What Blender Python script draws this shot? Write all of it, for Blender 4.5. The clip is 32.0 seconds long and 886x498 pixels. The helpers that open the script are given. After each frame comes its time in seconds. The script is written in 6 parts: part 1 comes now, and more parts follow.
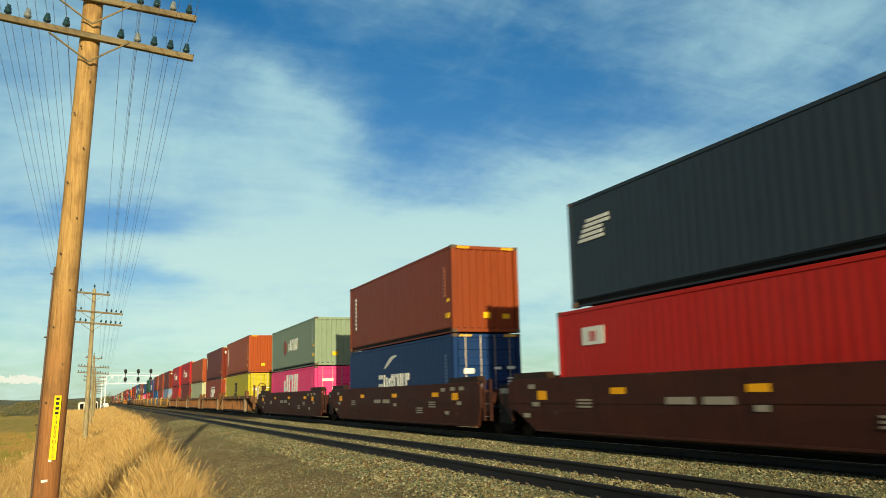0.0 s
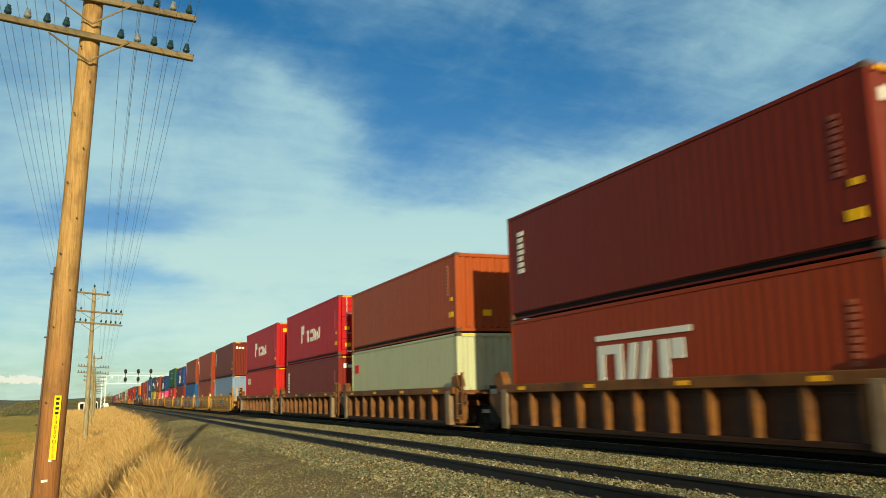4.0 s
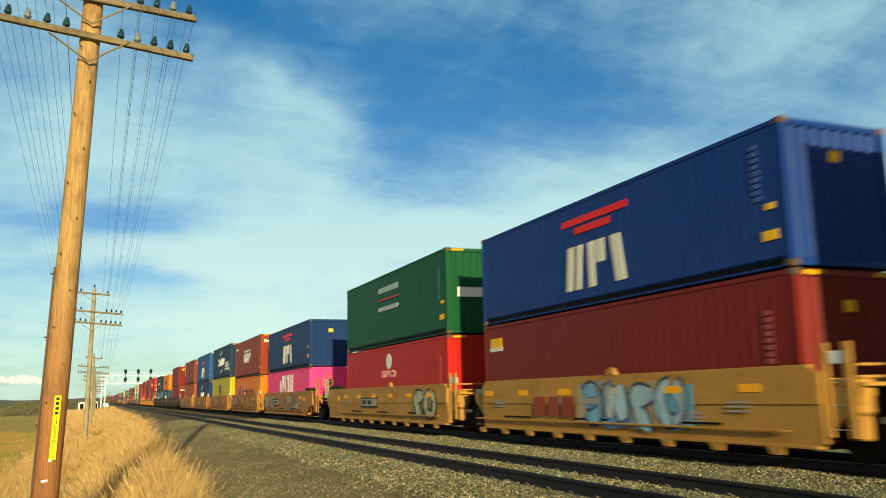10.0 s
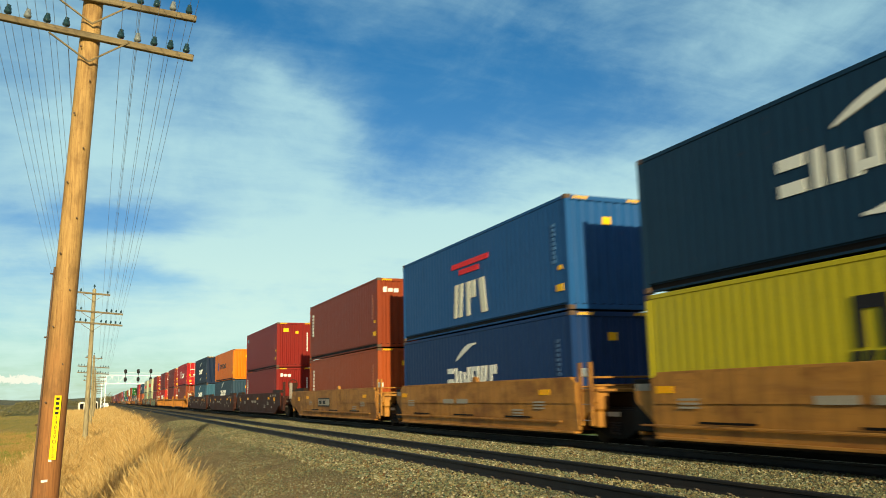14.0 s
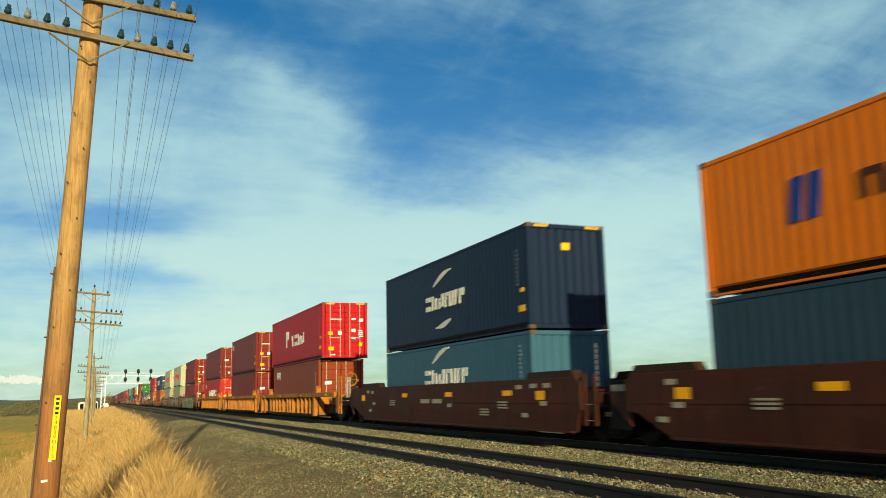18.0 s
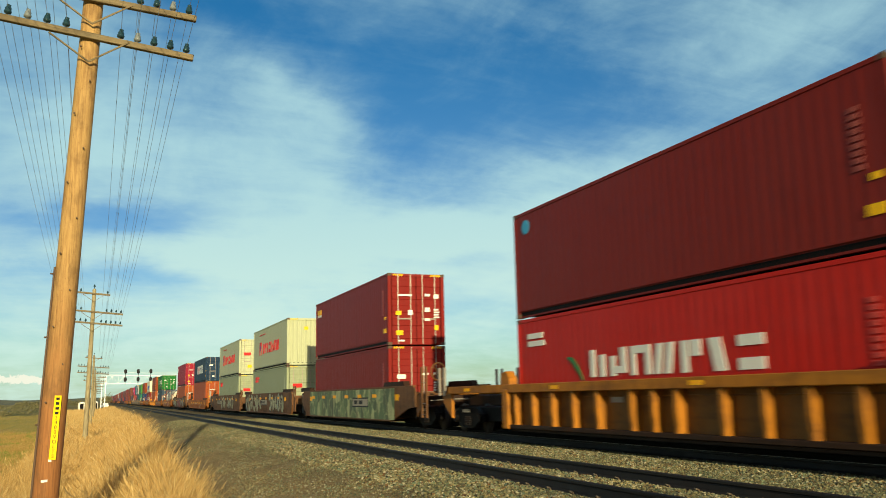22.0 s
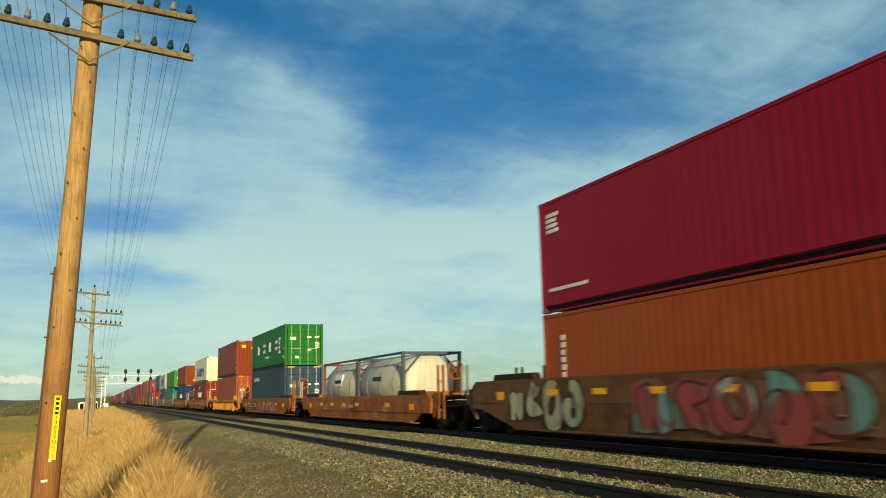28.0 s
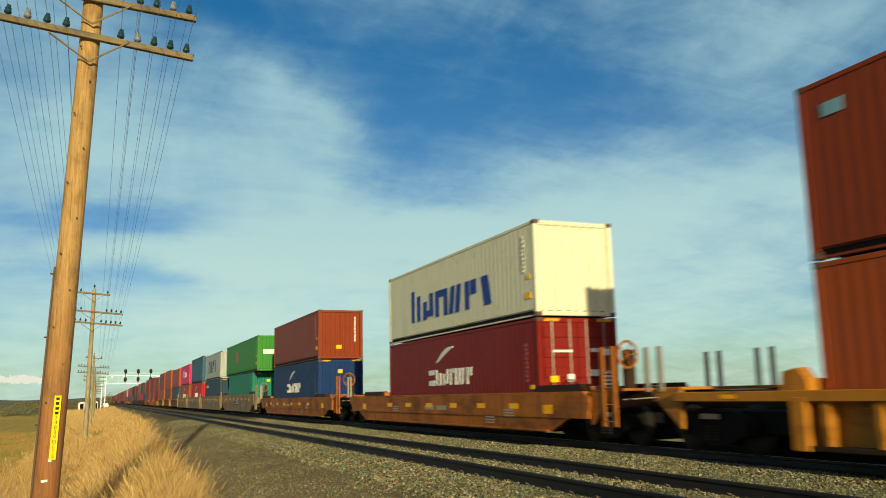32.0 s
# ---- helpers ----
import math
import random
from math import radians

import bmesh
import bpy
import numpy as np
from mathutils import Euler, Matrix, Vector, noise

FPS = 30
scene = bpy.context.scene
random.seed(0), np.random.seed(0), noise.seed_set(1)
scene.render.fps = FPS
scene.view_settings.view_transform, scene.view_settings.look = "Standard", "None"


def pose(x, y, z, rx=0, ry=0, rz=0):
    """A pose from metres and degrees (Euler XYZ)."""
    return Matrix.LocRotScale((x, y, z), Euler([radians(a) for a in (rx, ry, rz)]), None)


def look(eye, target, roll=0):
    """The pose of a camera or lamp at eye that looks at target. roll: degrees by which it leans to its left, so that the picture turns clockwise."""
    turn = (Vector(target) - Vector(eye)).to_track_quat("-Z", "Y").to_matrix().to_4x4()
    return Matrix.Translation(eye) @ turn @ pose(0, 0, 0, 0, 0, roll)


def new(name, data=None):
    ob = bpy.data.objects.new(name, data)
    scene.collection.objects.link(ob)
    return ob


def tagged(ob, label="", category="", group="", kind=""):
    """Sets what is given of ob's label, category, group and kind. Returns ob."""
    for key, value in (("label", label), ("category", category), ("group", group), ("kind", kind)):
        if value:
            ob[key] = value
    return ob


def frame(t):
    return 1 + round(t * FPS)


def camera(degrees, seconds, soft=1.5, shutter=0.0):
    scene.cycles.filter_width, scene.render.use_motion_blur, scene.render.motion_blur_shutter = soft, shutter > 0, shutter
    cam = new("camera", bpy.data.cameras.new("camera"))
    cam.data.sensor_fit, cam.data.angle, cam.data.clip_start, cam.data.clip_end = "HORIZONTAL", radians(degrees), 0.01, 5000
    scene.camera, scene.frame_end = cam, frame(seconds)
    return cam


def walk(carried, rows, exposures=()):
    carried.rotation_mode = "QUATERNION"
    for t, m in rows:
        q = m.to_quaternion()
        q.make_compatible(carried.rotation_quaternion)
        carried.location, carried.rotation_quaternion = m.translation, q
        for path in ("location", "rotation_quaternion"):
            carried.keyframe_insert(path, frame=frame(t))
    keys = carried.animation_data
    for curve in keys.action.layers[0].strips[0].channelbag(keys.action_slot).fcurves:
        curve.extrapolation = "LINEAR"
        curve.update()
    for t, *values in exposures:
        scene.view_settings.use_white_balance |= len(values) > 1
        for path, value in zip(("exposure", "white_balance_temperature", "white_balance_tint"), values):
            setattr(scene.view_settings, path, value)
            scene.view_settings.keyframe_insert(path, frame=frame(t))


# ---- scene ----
# ---- camera: it stands still on the bank beside the line ----
cam = camera(55.87, 32.0, soft=0.95, shutter=0.33)
EYE = (0.0, 0.0, 1.19)
AIM = (EYE[0] + 0.37282, EYE[1] + 0.91190, EYE[2] + 0.17158)
EXPOSURE = [(0.0, 0.22), (1.0, 0.25), (2.0, 0.14), (3.0, 0.12), (6.0, 0.28), (9.0, 0.35), (11.0, 0.36), (12.0, 0.27), (13.0, 0.28), (14.0, 0.32), (17.0, 0.22), (22.0, 0.24), (24.0, 0.07), (25.0, -0.02), (28.0, 0.06), (29.0, -0.1), (30.0, -0.01), (31.0, 0.13), (32.0, 0.06)]
walk(cam, [(0.0, look(EYE, AIM, -1.243)), (32.0, look(EYE, AIM, -1.243))], exposures=[(t, e, 6700, 1) for t, e in EXPOSURE])

# ---- light: a low evening sun behind the camera, a bright half-clouded sky ----
SUN_AZ, SUN_EL = radians(189.5), radians(12.5)
to_sun = Vector((math.sin(SUN_AZ) * math.cos(SUN_EL), math.cos(SUN_AZ) * math.cos(SUN_EL), math.sin(SUN_EL)))
lamp = bpy.data.lights.new("sun", "SUN")
lamp.energy, lamp.angle, lamp.color = 5.0, radians(0.6), (1.0, 0.84, 0.56)
sun = new("sun", lamp)
sun.matrix_world = look((0, 0, 60), Vector((0, 0, 60)) - to_sun)

# cloud banks and blue gaps: azimuth from the line's direction, height above the horizon, half width, half height, lean (degrees), amount
BANKS = [(11.0, 20.6, 4.2, 1.5, -30, 0.34), (4.8, 15.3, 11.0, 3.4, 0, 0.40), (14.8, 14.0, 3.8, 2.0, 0, 0.16), (-4.6, 18.0, 6.0, 4.5, 0, 0.22),
         (9.0, 9.4, 7.5, 1.5, 2, 0.62), (21.0, 11.0, 9.0, 1.8, 0, 0.58), (36.0, 12.0, 10.0, 2.2, 4, 0.52), (48.0, 13.2, 7.0, 1.6, 4, 0.26),
         (37.5, 16.0, 3.2, 0.8, 8, 0.16), (45.0, 22.0, 6.0, 2.0, 8, 0.34), (28.0, 14.7, 4.5, 0.7, 6, 0.20), (11.0, 5.5, 8.0, 2.0, 0, 0.30), (33.0, 8.0, 12.0, 2.0, 0, 0.30)]
GAPS = [(21.0, 17.4, 4.2, 3.4, 20, -0.42), (26.5, 23.5, 9.0, 3.5, 0, -0.29), (33.0, 19.0, 6.0, 2.4, 0, -0.20), (9.6, 25.0, 6.5, 2.2, -10, -0.36),
        (-0.6, 11.5, 4.4, 0.9, 4, -0.55), (1.9, 7.9, 3.6, 0.8, 0, -0.62), (22.5, 9.0, 3.4, 0.4, 2, -0.26), (24.0, 5.6, 5.0, 0.6, 2, -0.18), (27.0, 1.8, 14.0, 1.4, 0, -0.18), (49.0, 6.0, 5.0, 1.4, 10, -0.3)]


class Nodes:
    """Short hand for building a node tree."""

    def __init__(self, tree):
        self.t = tree
        tree.nodes.clear()

    def n(self, kind, **sets):
        node = self.t.nodes.new(kind)
        for key, value in sets.items():
            if key == "blend":
                node.blend_type = value
            elif key == "op":
                node.operation = value
            elif key == "dtype":
                node.data_type = value
        return node

    def put(self, socket, value):
        if isinstance(value, bpy.types.NodeSocket):
            self.t.links.new(value, socket)
        else:
            socket.default_value = value

    def math(self, op, a, b=0.0, clamp=False):
        node = self.n("ShaderNodeMath", op=op)
        node.use_clamp = clamp
        self.put(node.inputs[0], a)
        self.put(node.inputs[1], b)
        return node.outputs[0]

    def mix(self, f, a, b, blend="MIX"):
        node = self.n("ShaderNodeMix", dtype="RGBA", blend=blend)
        self.put(node.inputs[0], f)
        self.put(node.inputs[6], a)
        self.put(node.inputs[7], b)
        return node.outputs[2]

    def noise(self, vec, scale, detail=4.0, rough=0.55, distort=0.0):
        node = self.n("ShaderNodeTexNoise")
        self.put(node.inputs["Vector"], vec)
        self.put(node.inputs["Scale"], scale)
        self.put(node.inputs["Detail"], detail)
        self.put(node.inputs["Roughness"], rough)
        self.put(node.inputs["Distortion"], distort)
        return node.outputs["Fac"]

    def scaled(self, vec, s, shift=(0, 0, 0)):
        node = self.n("ShaderNodeMapping")
        self.put(node.inputs["Vector"], vec)
        node.inputs["Scale"].default_value = s
        node.inputs["Location"].default_value = shift
        return node.outputs[0]

    def step(self, value, lo, hi):
        node = self.n("ShaderNodeMapRange")
        node.interpolation_type = "SMOOTHSTEP"
        self.put(node.inputs["Value"], value)
        self.put(node.inputs["From Min"], lo)
        self.put(node.inputs["From Max"], hi)
        return node.outputs[0]


world = bpy.data.worlds.new("world")
scene.world = world
world.use_nodes = True
w = Nodes(world.node_tree)
sky = w.n("ShaderNodeTexSky")
sky.sky_type, sky.sun_disc, sky.sun_elevation, sky.sun_rotation = "NISHITA", False, SUN_EL, SUN_AZ
sky.air_density, sky.dust_density, sky.ozone_density = 1.0, 0.6, 2.5
ray_dir = w.n("ShaderNodeTexCoord").outputs["Generated"]
sep = w.n("ShaderNodeSeparateXYZ")
w.put(sep.inputs[0], ray_dir)
up = sep.outputs["Z"]
flat = w.n("ShaderNodeVectorMath", op="SCALE")
w.put(flat.inputs[0], ray_dir)
w.put(flat.inputs["Scale"], w.math("DIVIDE", 1.0, w.math("ADD", w.math("MAXIMUM", up, 0.0), 0.22)))
sheet = flat.outputs[0]
drift = w.n("ShaderNodeTexNoise")
w.put(drift.inputs["Vector"], sheet)
drift.inputs["Scale"].default_value, drift.inputs["Detail"].default_value, drift.inputs["Roughness"].default_value = 3.2, 6.0, 0.6
shift = w.n("ShaderNodeSeparateColor")
w.put(shift.inputs[0], drift.outputs["Color"])
azimuth = w.math("MULTIPLY", w.math("ARCTAN2", sep.outputs["X"], sep.outputs["Y"]), 57.2958)
height = w.math("MULTIPLY", w.math("ARCSINE", up), 57.2958)
azimuth = w.math("ADD", azimuth, w.math("MULTIPLY", w.math("SUBTRACT", shift.outputs[0], 0.5), 6.5))
height = w.math("ADD", height, w.math("MULTIPLY", w.math("SUBTRACT", shift.outputs[1], 0.5), w.math("MULTIPLY", w.step(up, 0.0, 0.3), 4.2)))
wisps = w.noise(w.scaled(sheet, (1.5, 0.9, 1.0), (3.1, 1.7, 0.4)), 2.4, 8.0, 0.6, 0.6)
puffs = w.noise(w.scaled(sheet, (1.0, 1.0, 1.0), (0.7, 4.2, 0.0)), 5.2, 7.0, 0.6, 0.3)
streaks = w.noise(w.scaled(sheet, (1.1, 2.6, 1.0), (5.3, 0.2, 1.4)), 2.6, 8.0, 0.62, 1.0)
slant = w.n("ShaderNodeMapping")
w.put(slant.inputs["Vector"], sheet)
slant.inputs["Rotation"].default_value, slant.inputs["Scale"].default_value = (0, 0, radians(38)), (1.2, 5.0, 1.0)
fibres = w.noise(slant.outputs[0], 2.2, 7.0, 0.6, 0.5)
cover = w.math("ADD", w.math("MULTIPLY", w.math("SUBTRACT", wisps, 0.5), 0.7), w.math("MULTIPLY", w.math("SUBTRACT", puffs, 0.5), 0.55))
cover = w.math("ADD", cover, w.math("MULTIPLY", w.math("SUBTRACT", streaks, 0.5), 0.28))
cover = w.math("ADD", cover, w.math("MULTIPLY", w.math("SUBTRACT", fibres, 0.5), 0.32))
cover = w.math("ADD", w.math("ADD", cover, 0.24), w.math("MULTIPLY", w.step(up, 0.22, 0.06), 0.22))
for az, el, half_w, half_h, lean, amount in BANKS + GAPS:
    c, s = math.cos(radians(lean)), math.sin(radians(lean))
    da, de = w.math("SUBTRACT", azimuth, az), w.math("SUBTRACT", height, el)
    p = w.math("ADD", w.math("MULTIPLY", da, c / half_w), w.math("MULTIPLY", de, s / half_w))
    q = w.math("ADD", w.math("MULTIPLY", da, -s / half_h), w.math("MULTIPLY", de, c / half_h))
    rr = w.math("ADD", w.math("MULTIPLY", p, p), w.math("MULTIPLY", q, q))
    cover = w.math("ADD", cover, w.math("MULTIPLY", w.math("EXPONENT", w.math("MULTIPLY", rr, -0.7)), amount))
veil = w.step(cover, -0.18, 0.92)
# a small bright heap cloud low over the field
heap_at = Vector((math.sin(radians(-4.6)), math.cos(radians(-4.6)), 0.0))
dot = w.n("ShaderNodeVectorMath", op="DOT_PRODUCT")
w.put(dot.inputs[0], ray_dir)
dot.inputs[1].default_value = heap_at
across = w.math("EXPONENT", w.math("MULTIPLY", w.math("SUBTRACT", dot.outputs["Value"], 1.0), 1.0 / radians(1.7) ** 2))
lumps = w.noise(w.scaled(ray_dir, (60, 60, 60)), 2.2, 5.0, 0.6)
level = w.math("DIVIDE", w.math("SUBTRACT", w.math("SUBTRACT", up, 0.0255), w.math("MULTIPLY", w.math("SUBTRACT", lumps, 0.5), 0.016)), 0.0052)
level = w.math("EXPONENT", w.math("MULTIPLY", w.math("MULTIPLY", level, level), -1.0))
heap = w.math("MULTIPLY", w.math("MULTIPLY", across, level), w.math("ADD", 0.35, w.noise(w.scaled(ray_dir, (30, 30, 60)), 2.6, 6.0, 0.65)))
heap = w.step(heap, 0.26, 0.40)
blue = w.n("ShaderNodeHueSaturation")
blue.inputs["Saturation"].default_value, blue.inputs["Value"].default_value = 1.4, 1.0
w.put(blue.inputs["Color"], sky.outputs[0])
SKY_GAIN = 0.13
low = w.step(up, 0.30, 0.0)
air = w.mix(1.0, blue.outputs[0], w.mix(low, (SKY_GAIN * 1.4, SKY_GAIN * 0.88, SKY_GAIN * 0.92, 1), (SKY_GAIN * 0.62, SKY_GAIN * 0.82, SKY_GAIN * 1.0, 1)), "MULTIPLY")
cloud_tint = w.mix(low, (0.48, 0.73, 0.83, 1), (0.72, 0.93, 0.87, 1))
sunward = w.n("ShaderNodeVectorMath", op="DOT_PRODUCT")
w.put(sunward.inputs[0], ray_dir)
sunward.inputs[1].default_value = to_sun
cloud_tint = w.mix(w.step(sunward.outputs["Value"], -0.35, 0.85), cloud_tint, (0.60, 0.53, 0.44, 1))
seen_sky = w.mix(w.math("MULTIPLY", veil, 1.0), air, cloud_tint)
seen_sky = w.mix(heap, seen_sky, (1.0, 0.97, 0.84, 1))
back = w.n("ShaderNodeBackground")
w.put(back.inputs["Color"], seen_sky)
back.inputs["Strength"].default_value = 0.80
out = w.n("ShaderNodeOutputWorld")
w.put(out.inputs[0], back.outputs[0])


# ---- materials ----
def lin(r, g, b):
    """Linear colour from 0-255 display values."""
    return tuple(((c / 255) / 12.92 if c / 255 <= 0.04045 else ((c / 255 + 0.055) / 1.055) ** 2.4) for c in (r, g, b)) + (1.0,)


def shade(c, k):
    return (c[0] * k, c[1] * k, c[2] * k, 1.0)


MATS = {}


def surface(name):
    m = bpy.data.materials.new(name)
    m.use_nodes = True
    g = Nodes(m.node_tree)
    bsdf, end = g.n("ShaderNodeBsdfPrincipled"), g.n("ShaderNodeOutputMaterial")
    g.put(end.inputs[0], bsdf.outputs[0])
    return m, g, bsdf


def local_vec(g, spread=40.0):
    """Object space, shifted at random from object to object."""
    tc, info = g.n("ShaderNodeTexCoord"), g.n("ShaderNodeObjectInfo")
    add = g.n("ShaderNodeVectorMath", op="ADD")
    g.put(add.inputs[0], tc.outputs["Object"])
    g.put(add.inputs[1], g.math("MULTIPLY", info.outputs["Random"], spread))
    return add.outputs[0]


def relief(g, bsdf, height, strength, distance):
    b = g.n("ShaderNodeBump")
    b.inputs["Strength"].default_value, b.inputs["Distance"].default_value = strength, distance
    g.put(b.inputs["Height"], height)
    g.put(bsdf.inputs["Normal"], b.outputs[0])


def paint(name, rgb, rust=0.25, dirt=0.3, rough=0.48, metal=0.0, fade=0.12, deep=1.0):
    """Weathered steel paint: faded patches, streaks that run down, rust spots, grain."""
    if name in MATS:
        return MATS[name]
    m, g, bsdf = surface(name)
    vec = local_vec(g)
    base = shade(lin(*rgb), deep)
    large = g.noise(g.scaled(vec, (1, 0.35, 0.5)), 0.9, 4.0)
    streak = g.noise(g.scaled(vec, (4.0, 4.0, 0.14)), 2.6, 7.0, 0.68)
    blotch = g.noise(g.scaled(vec, (1, 0.8, 0.9), (7.0, 2.0, 4.0)), 1.7, 6.0, 0.62)
    grain = g.noise(vec, 55.0, 3.0)
    spots = g.noise(vec, 4.5, 8.0, 0.72)
    faded = tuple(c * 0.86 + 0.14 * (0.03 + 1.2 * sum(base[:3]) / 3) for c in base[:3]) + (1.0,)
    col = g.mix(g.math("MULTIPLY", g.step(large, 0.42, 0.68), fade * 2), base, faded)
    col = g.mix(g.math("MULTIPLY", g.step(streak, 0.48, 0.74), dirt), col, shade(base, 0.45))
    col = g.mix(g.math("MULTIPLY", g.step(blotch, 0.54, 0.74), dirt * 0.7), col, shade(base, 0.55))
    col = g.mix(g.math("MULTIPLY", g.step(spots, 0.63, 0.71), rust), col, lin(104, 60, 36))
    col = g.mix(0.2, col, g.mix(g.step(grain, 0.3, 0.7), shade(base, 0.55), shade(base, 1.5)))
    g.put(bsdf.inputs["Base Color"], col)
    g.put(bsdf.inputs["Roughness"], g.math("ADD", rough - 0.12, g.math("MULTIPLY", spots, 0.3)))
    bsdf.inputs["Metallic"].default_value = metal
    bsdf.inputs["Specular IOR Level"].default_value = 0.14
    relief(g, bsdf, g.math("ADD", g.math("MULTIPLY", large, 0.6), g.math("MULTIPLY", grain, 0.1)), 0.25, 0.02)
    MATS[name] = m
    return m


def rusty_car(name, rgb, grime=0.55, rust_rgb=(96, 52, 28), bare=0.45, gloss=0.3):
    """Railcar paint with heavy road grime and rust washes."""
    if name in MATS:
        return MATS[name]
    m, g, bsdf = surface(name)
    vec = local_vec(g)
    base = lin(*rgb)
    blot = g.noise(g.scaled(vec, (1, 0.5, 0.9)), 1.3, 7.0, 0.66)
    wash = g.noise(g.scaled(vec, (2, 2.2, 0.2)), 2.5, 6.0, 0.6)
    grain = g.noise(vec, 70.0, 3.0)
    col = g.mix(g.math("MULTIPLY", g.step(blot, 0.46, 0.66), grime), base, lin(*rust_rgb))
    col = g.mix(g.math("MULTIPLY", g.step(wash, 0.46, 0.72), grime * 0.9), col, shade(base, 0.32))
    band = g.noise(g.scaled(vec, (1, 0.3, 3.0)), 1.1, 6.0, 0.65)
    col = g.mix(g.math("MULTIPLY", g.step(band, 0.50, 0.70), grime * 0.6), col, lin(*rust_rgb))
    chips = g.noise(g.scaled(vec, (1, 1, 1.4)), 6.0, 9.0, 0.75)
    col = g.mix(g.math("MULTIPLY", g.step(chips, 0.60, 0.68), grime), col, lin(52, 34, 24))
    pale = g.noise(g.scaled(vec, (1, 0.7, 1.2)), 2.1, 8.0, 0.7)
    col = g.mix(g.math("MULTIPLY", g.step(pale, 0.60, 0.74), bare), col, g.mix(0.5, shade(base, 1.3), lin(168, 150, 124)))
    col = g.mix(0.15, col, g.mix(grain, shade(base, 0.4), shade(base, 1.5)))
    g.put(bsdf.inputs["Base Color"], col)
    g.put(bsdf.inputs["Roughness"], g.math("ADD", 0.45, g.math("MULTIPLY", blot, 0.4)))
    bsdf.inputs["Specular IOR Level"].default_value = gloss
    relief(g, bsdf, g.math("ADD", blot, g.math("MULTIPLY", grain, 0.3)), 0.3, 0.012)
    MATS[name] = m
    return m


def graffiti(name, colours, ground, cell=1.4, thick=0.10):
    """Spray paint: rounded colour fields with dark outlines on the car's paint."""
    if name in MATS:
        return MATS[name]
    m, g, bsdf = surface(name)
    vec = local_vec(g)
    warp = g.n("ShaderNodeVectorMath", op="ADD")
    nz = g.n("ShaderNodeTexNoise")
    g.put(nz.inputs["Vector"], vec)
    nz.inputs["Scale"].default_value = 1.6
    off = g.n("ShaderNodeVectorMath", op="SCALE")
    g.put(off.inputs[0], nz.outputs["Color"])
    off.inputs["Scale"].default_value = 0.55
    g.put(warp.inputs[0], vec)
    g.put(warp.inputs[1], off.outputs[0])
    v = g.scaled(warp.outputs[0], (0.0, 1.0, 0.62))
    cells, edge = g.n("ShaderNodeTexVoronoi"), g.n("ShaderNodeTexVoronoi")
    edge.feature = "DISTANCE_TO_EDGE"
    for node in (cells, edge):
        g.put(node.inputs["Vector"], v)
        node.inputs["Scale"].default_value = cell
    pick = g.n("ShaderNodeSeparateColor")
    g.put(pick.inputs[0], cells.outputs["Color"])
    ramp = g.n("ShaderNodeValToRGB")
    ramp.color_ramp.interpolation = "CONSTANT"
    while len(ramp.color_ramp.elements) < len(colours):
        ramp.color_ramp.elements.new(0.5)
    for i, c in enumerate(colours):
        ramp.color_ramp.elements[i].position = i / len(colours)
        ramp.color_ramp.elements[i].color = lin(*c)
    g.put(ramp.inputs[0], pick.outputs[0])
    spray = g.noise(vec, 9.0, 5.0)
    col = g.mix(g.math("MULTIPLY", spray, 0.35), ramp.outputs[0], lin(*ground))
    line = g.step(edge.outputs["Distance"], thick, thick * 0.45)
    col = g.mix(g.math("MULTIPLY", line, 0.8), col, lin(*ground))
    dirt = g.noise(g.scaled(vec, (2, 2.2, 0.2)), 2.5, 6.0, 0.6)
    col = g.mix(g.math("MULTIPLY", g.step(dirt, 0.42, 0.72), 0.7), col, lin(72, 48, 28))
    g.put(bsdf.inputs["Base Color"], col)
    bsdf.inputs["Roughness"].default_value = 0.6
    MATS[name] = m
    return m


def earth(name, a, b, c, scale, bump=0.4, dist=0.03):
    if name in MATS:
        return MATS[name]
    m, g, bsdf = surface(name)
    vec = g.n("ShaderNodeTexCoord").outputs["Object"]
    big, fine = g.noise(vec, scale * 0.12, 5.0), g.noise(vec, scale, 8.0, 0.7)
    col = g.mix(g.step(big, 0.4, 0.62), lin(*a), lin(*b))
    col = g.mix(g.step(fine, 0.45, 0.65), col, lin(*c))
    g.put(bsdf.inputs["Base Color"], col)
    bsdf.inputs["Roughness"].default_value = 0.95
    bsdf.inputs["Specular IOR Level"].default_value = 0.1
    relief(g, bsdf, fine, bump, dist)
    MATS[name] = m
    return m


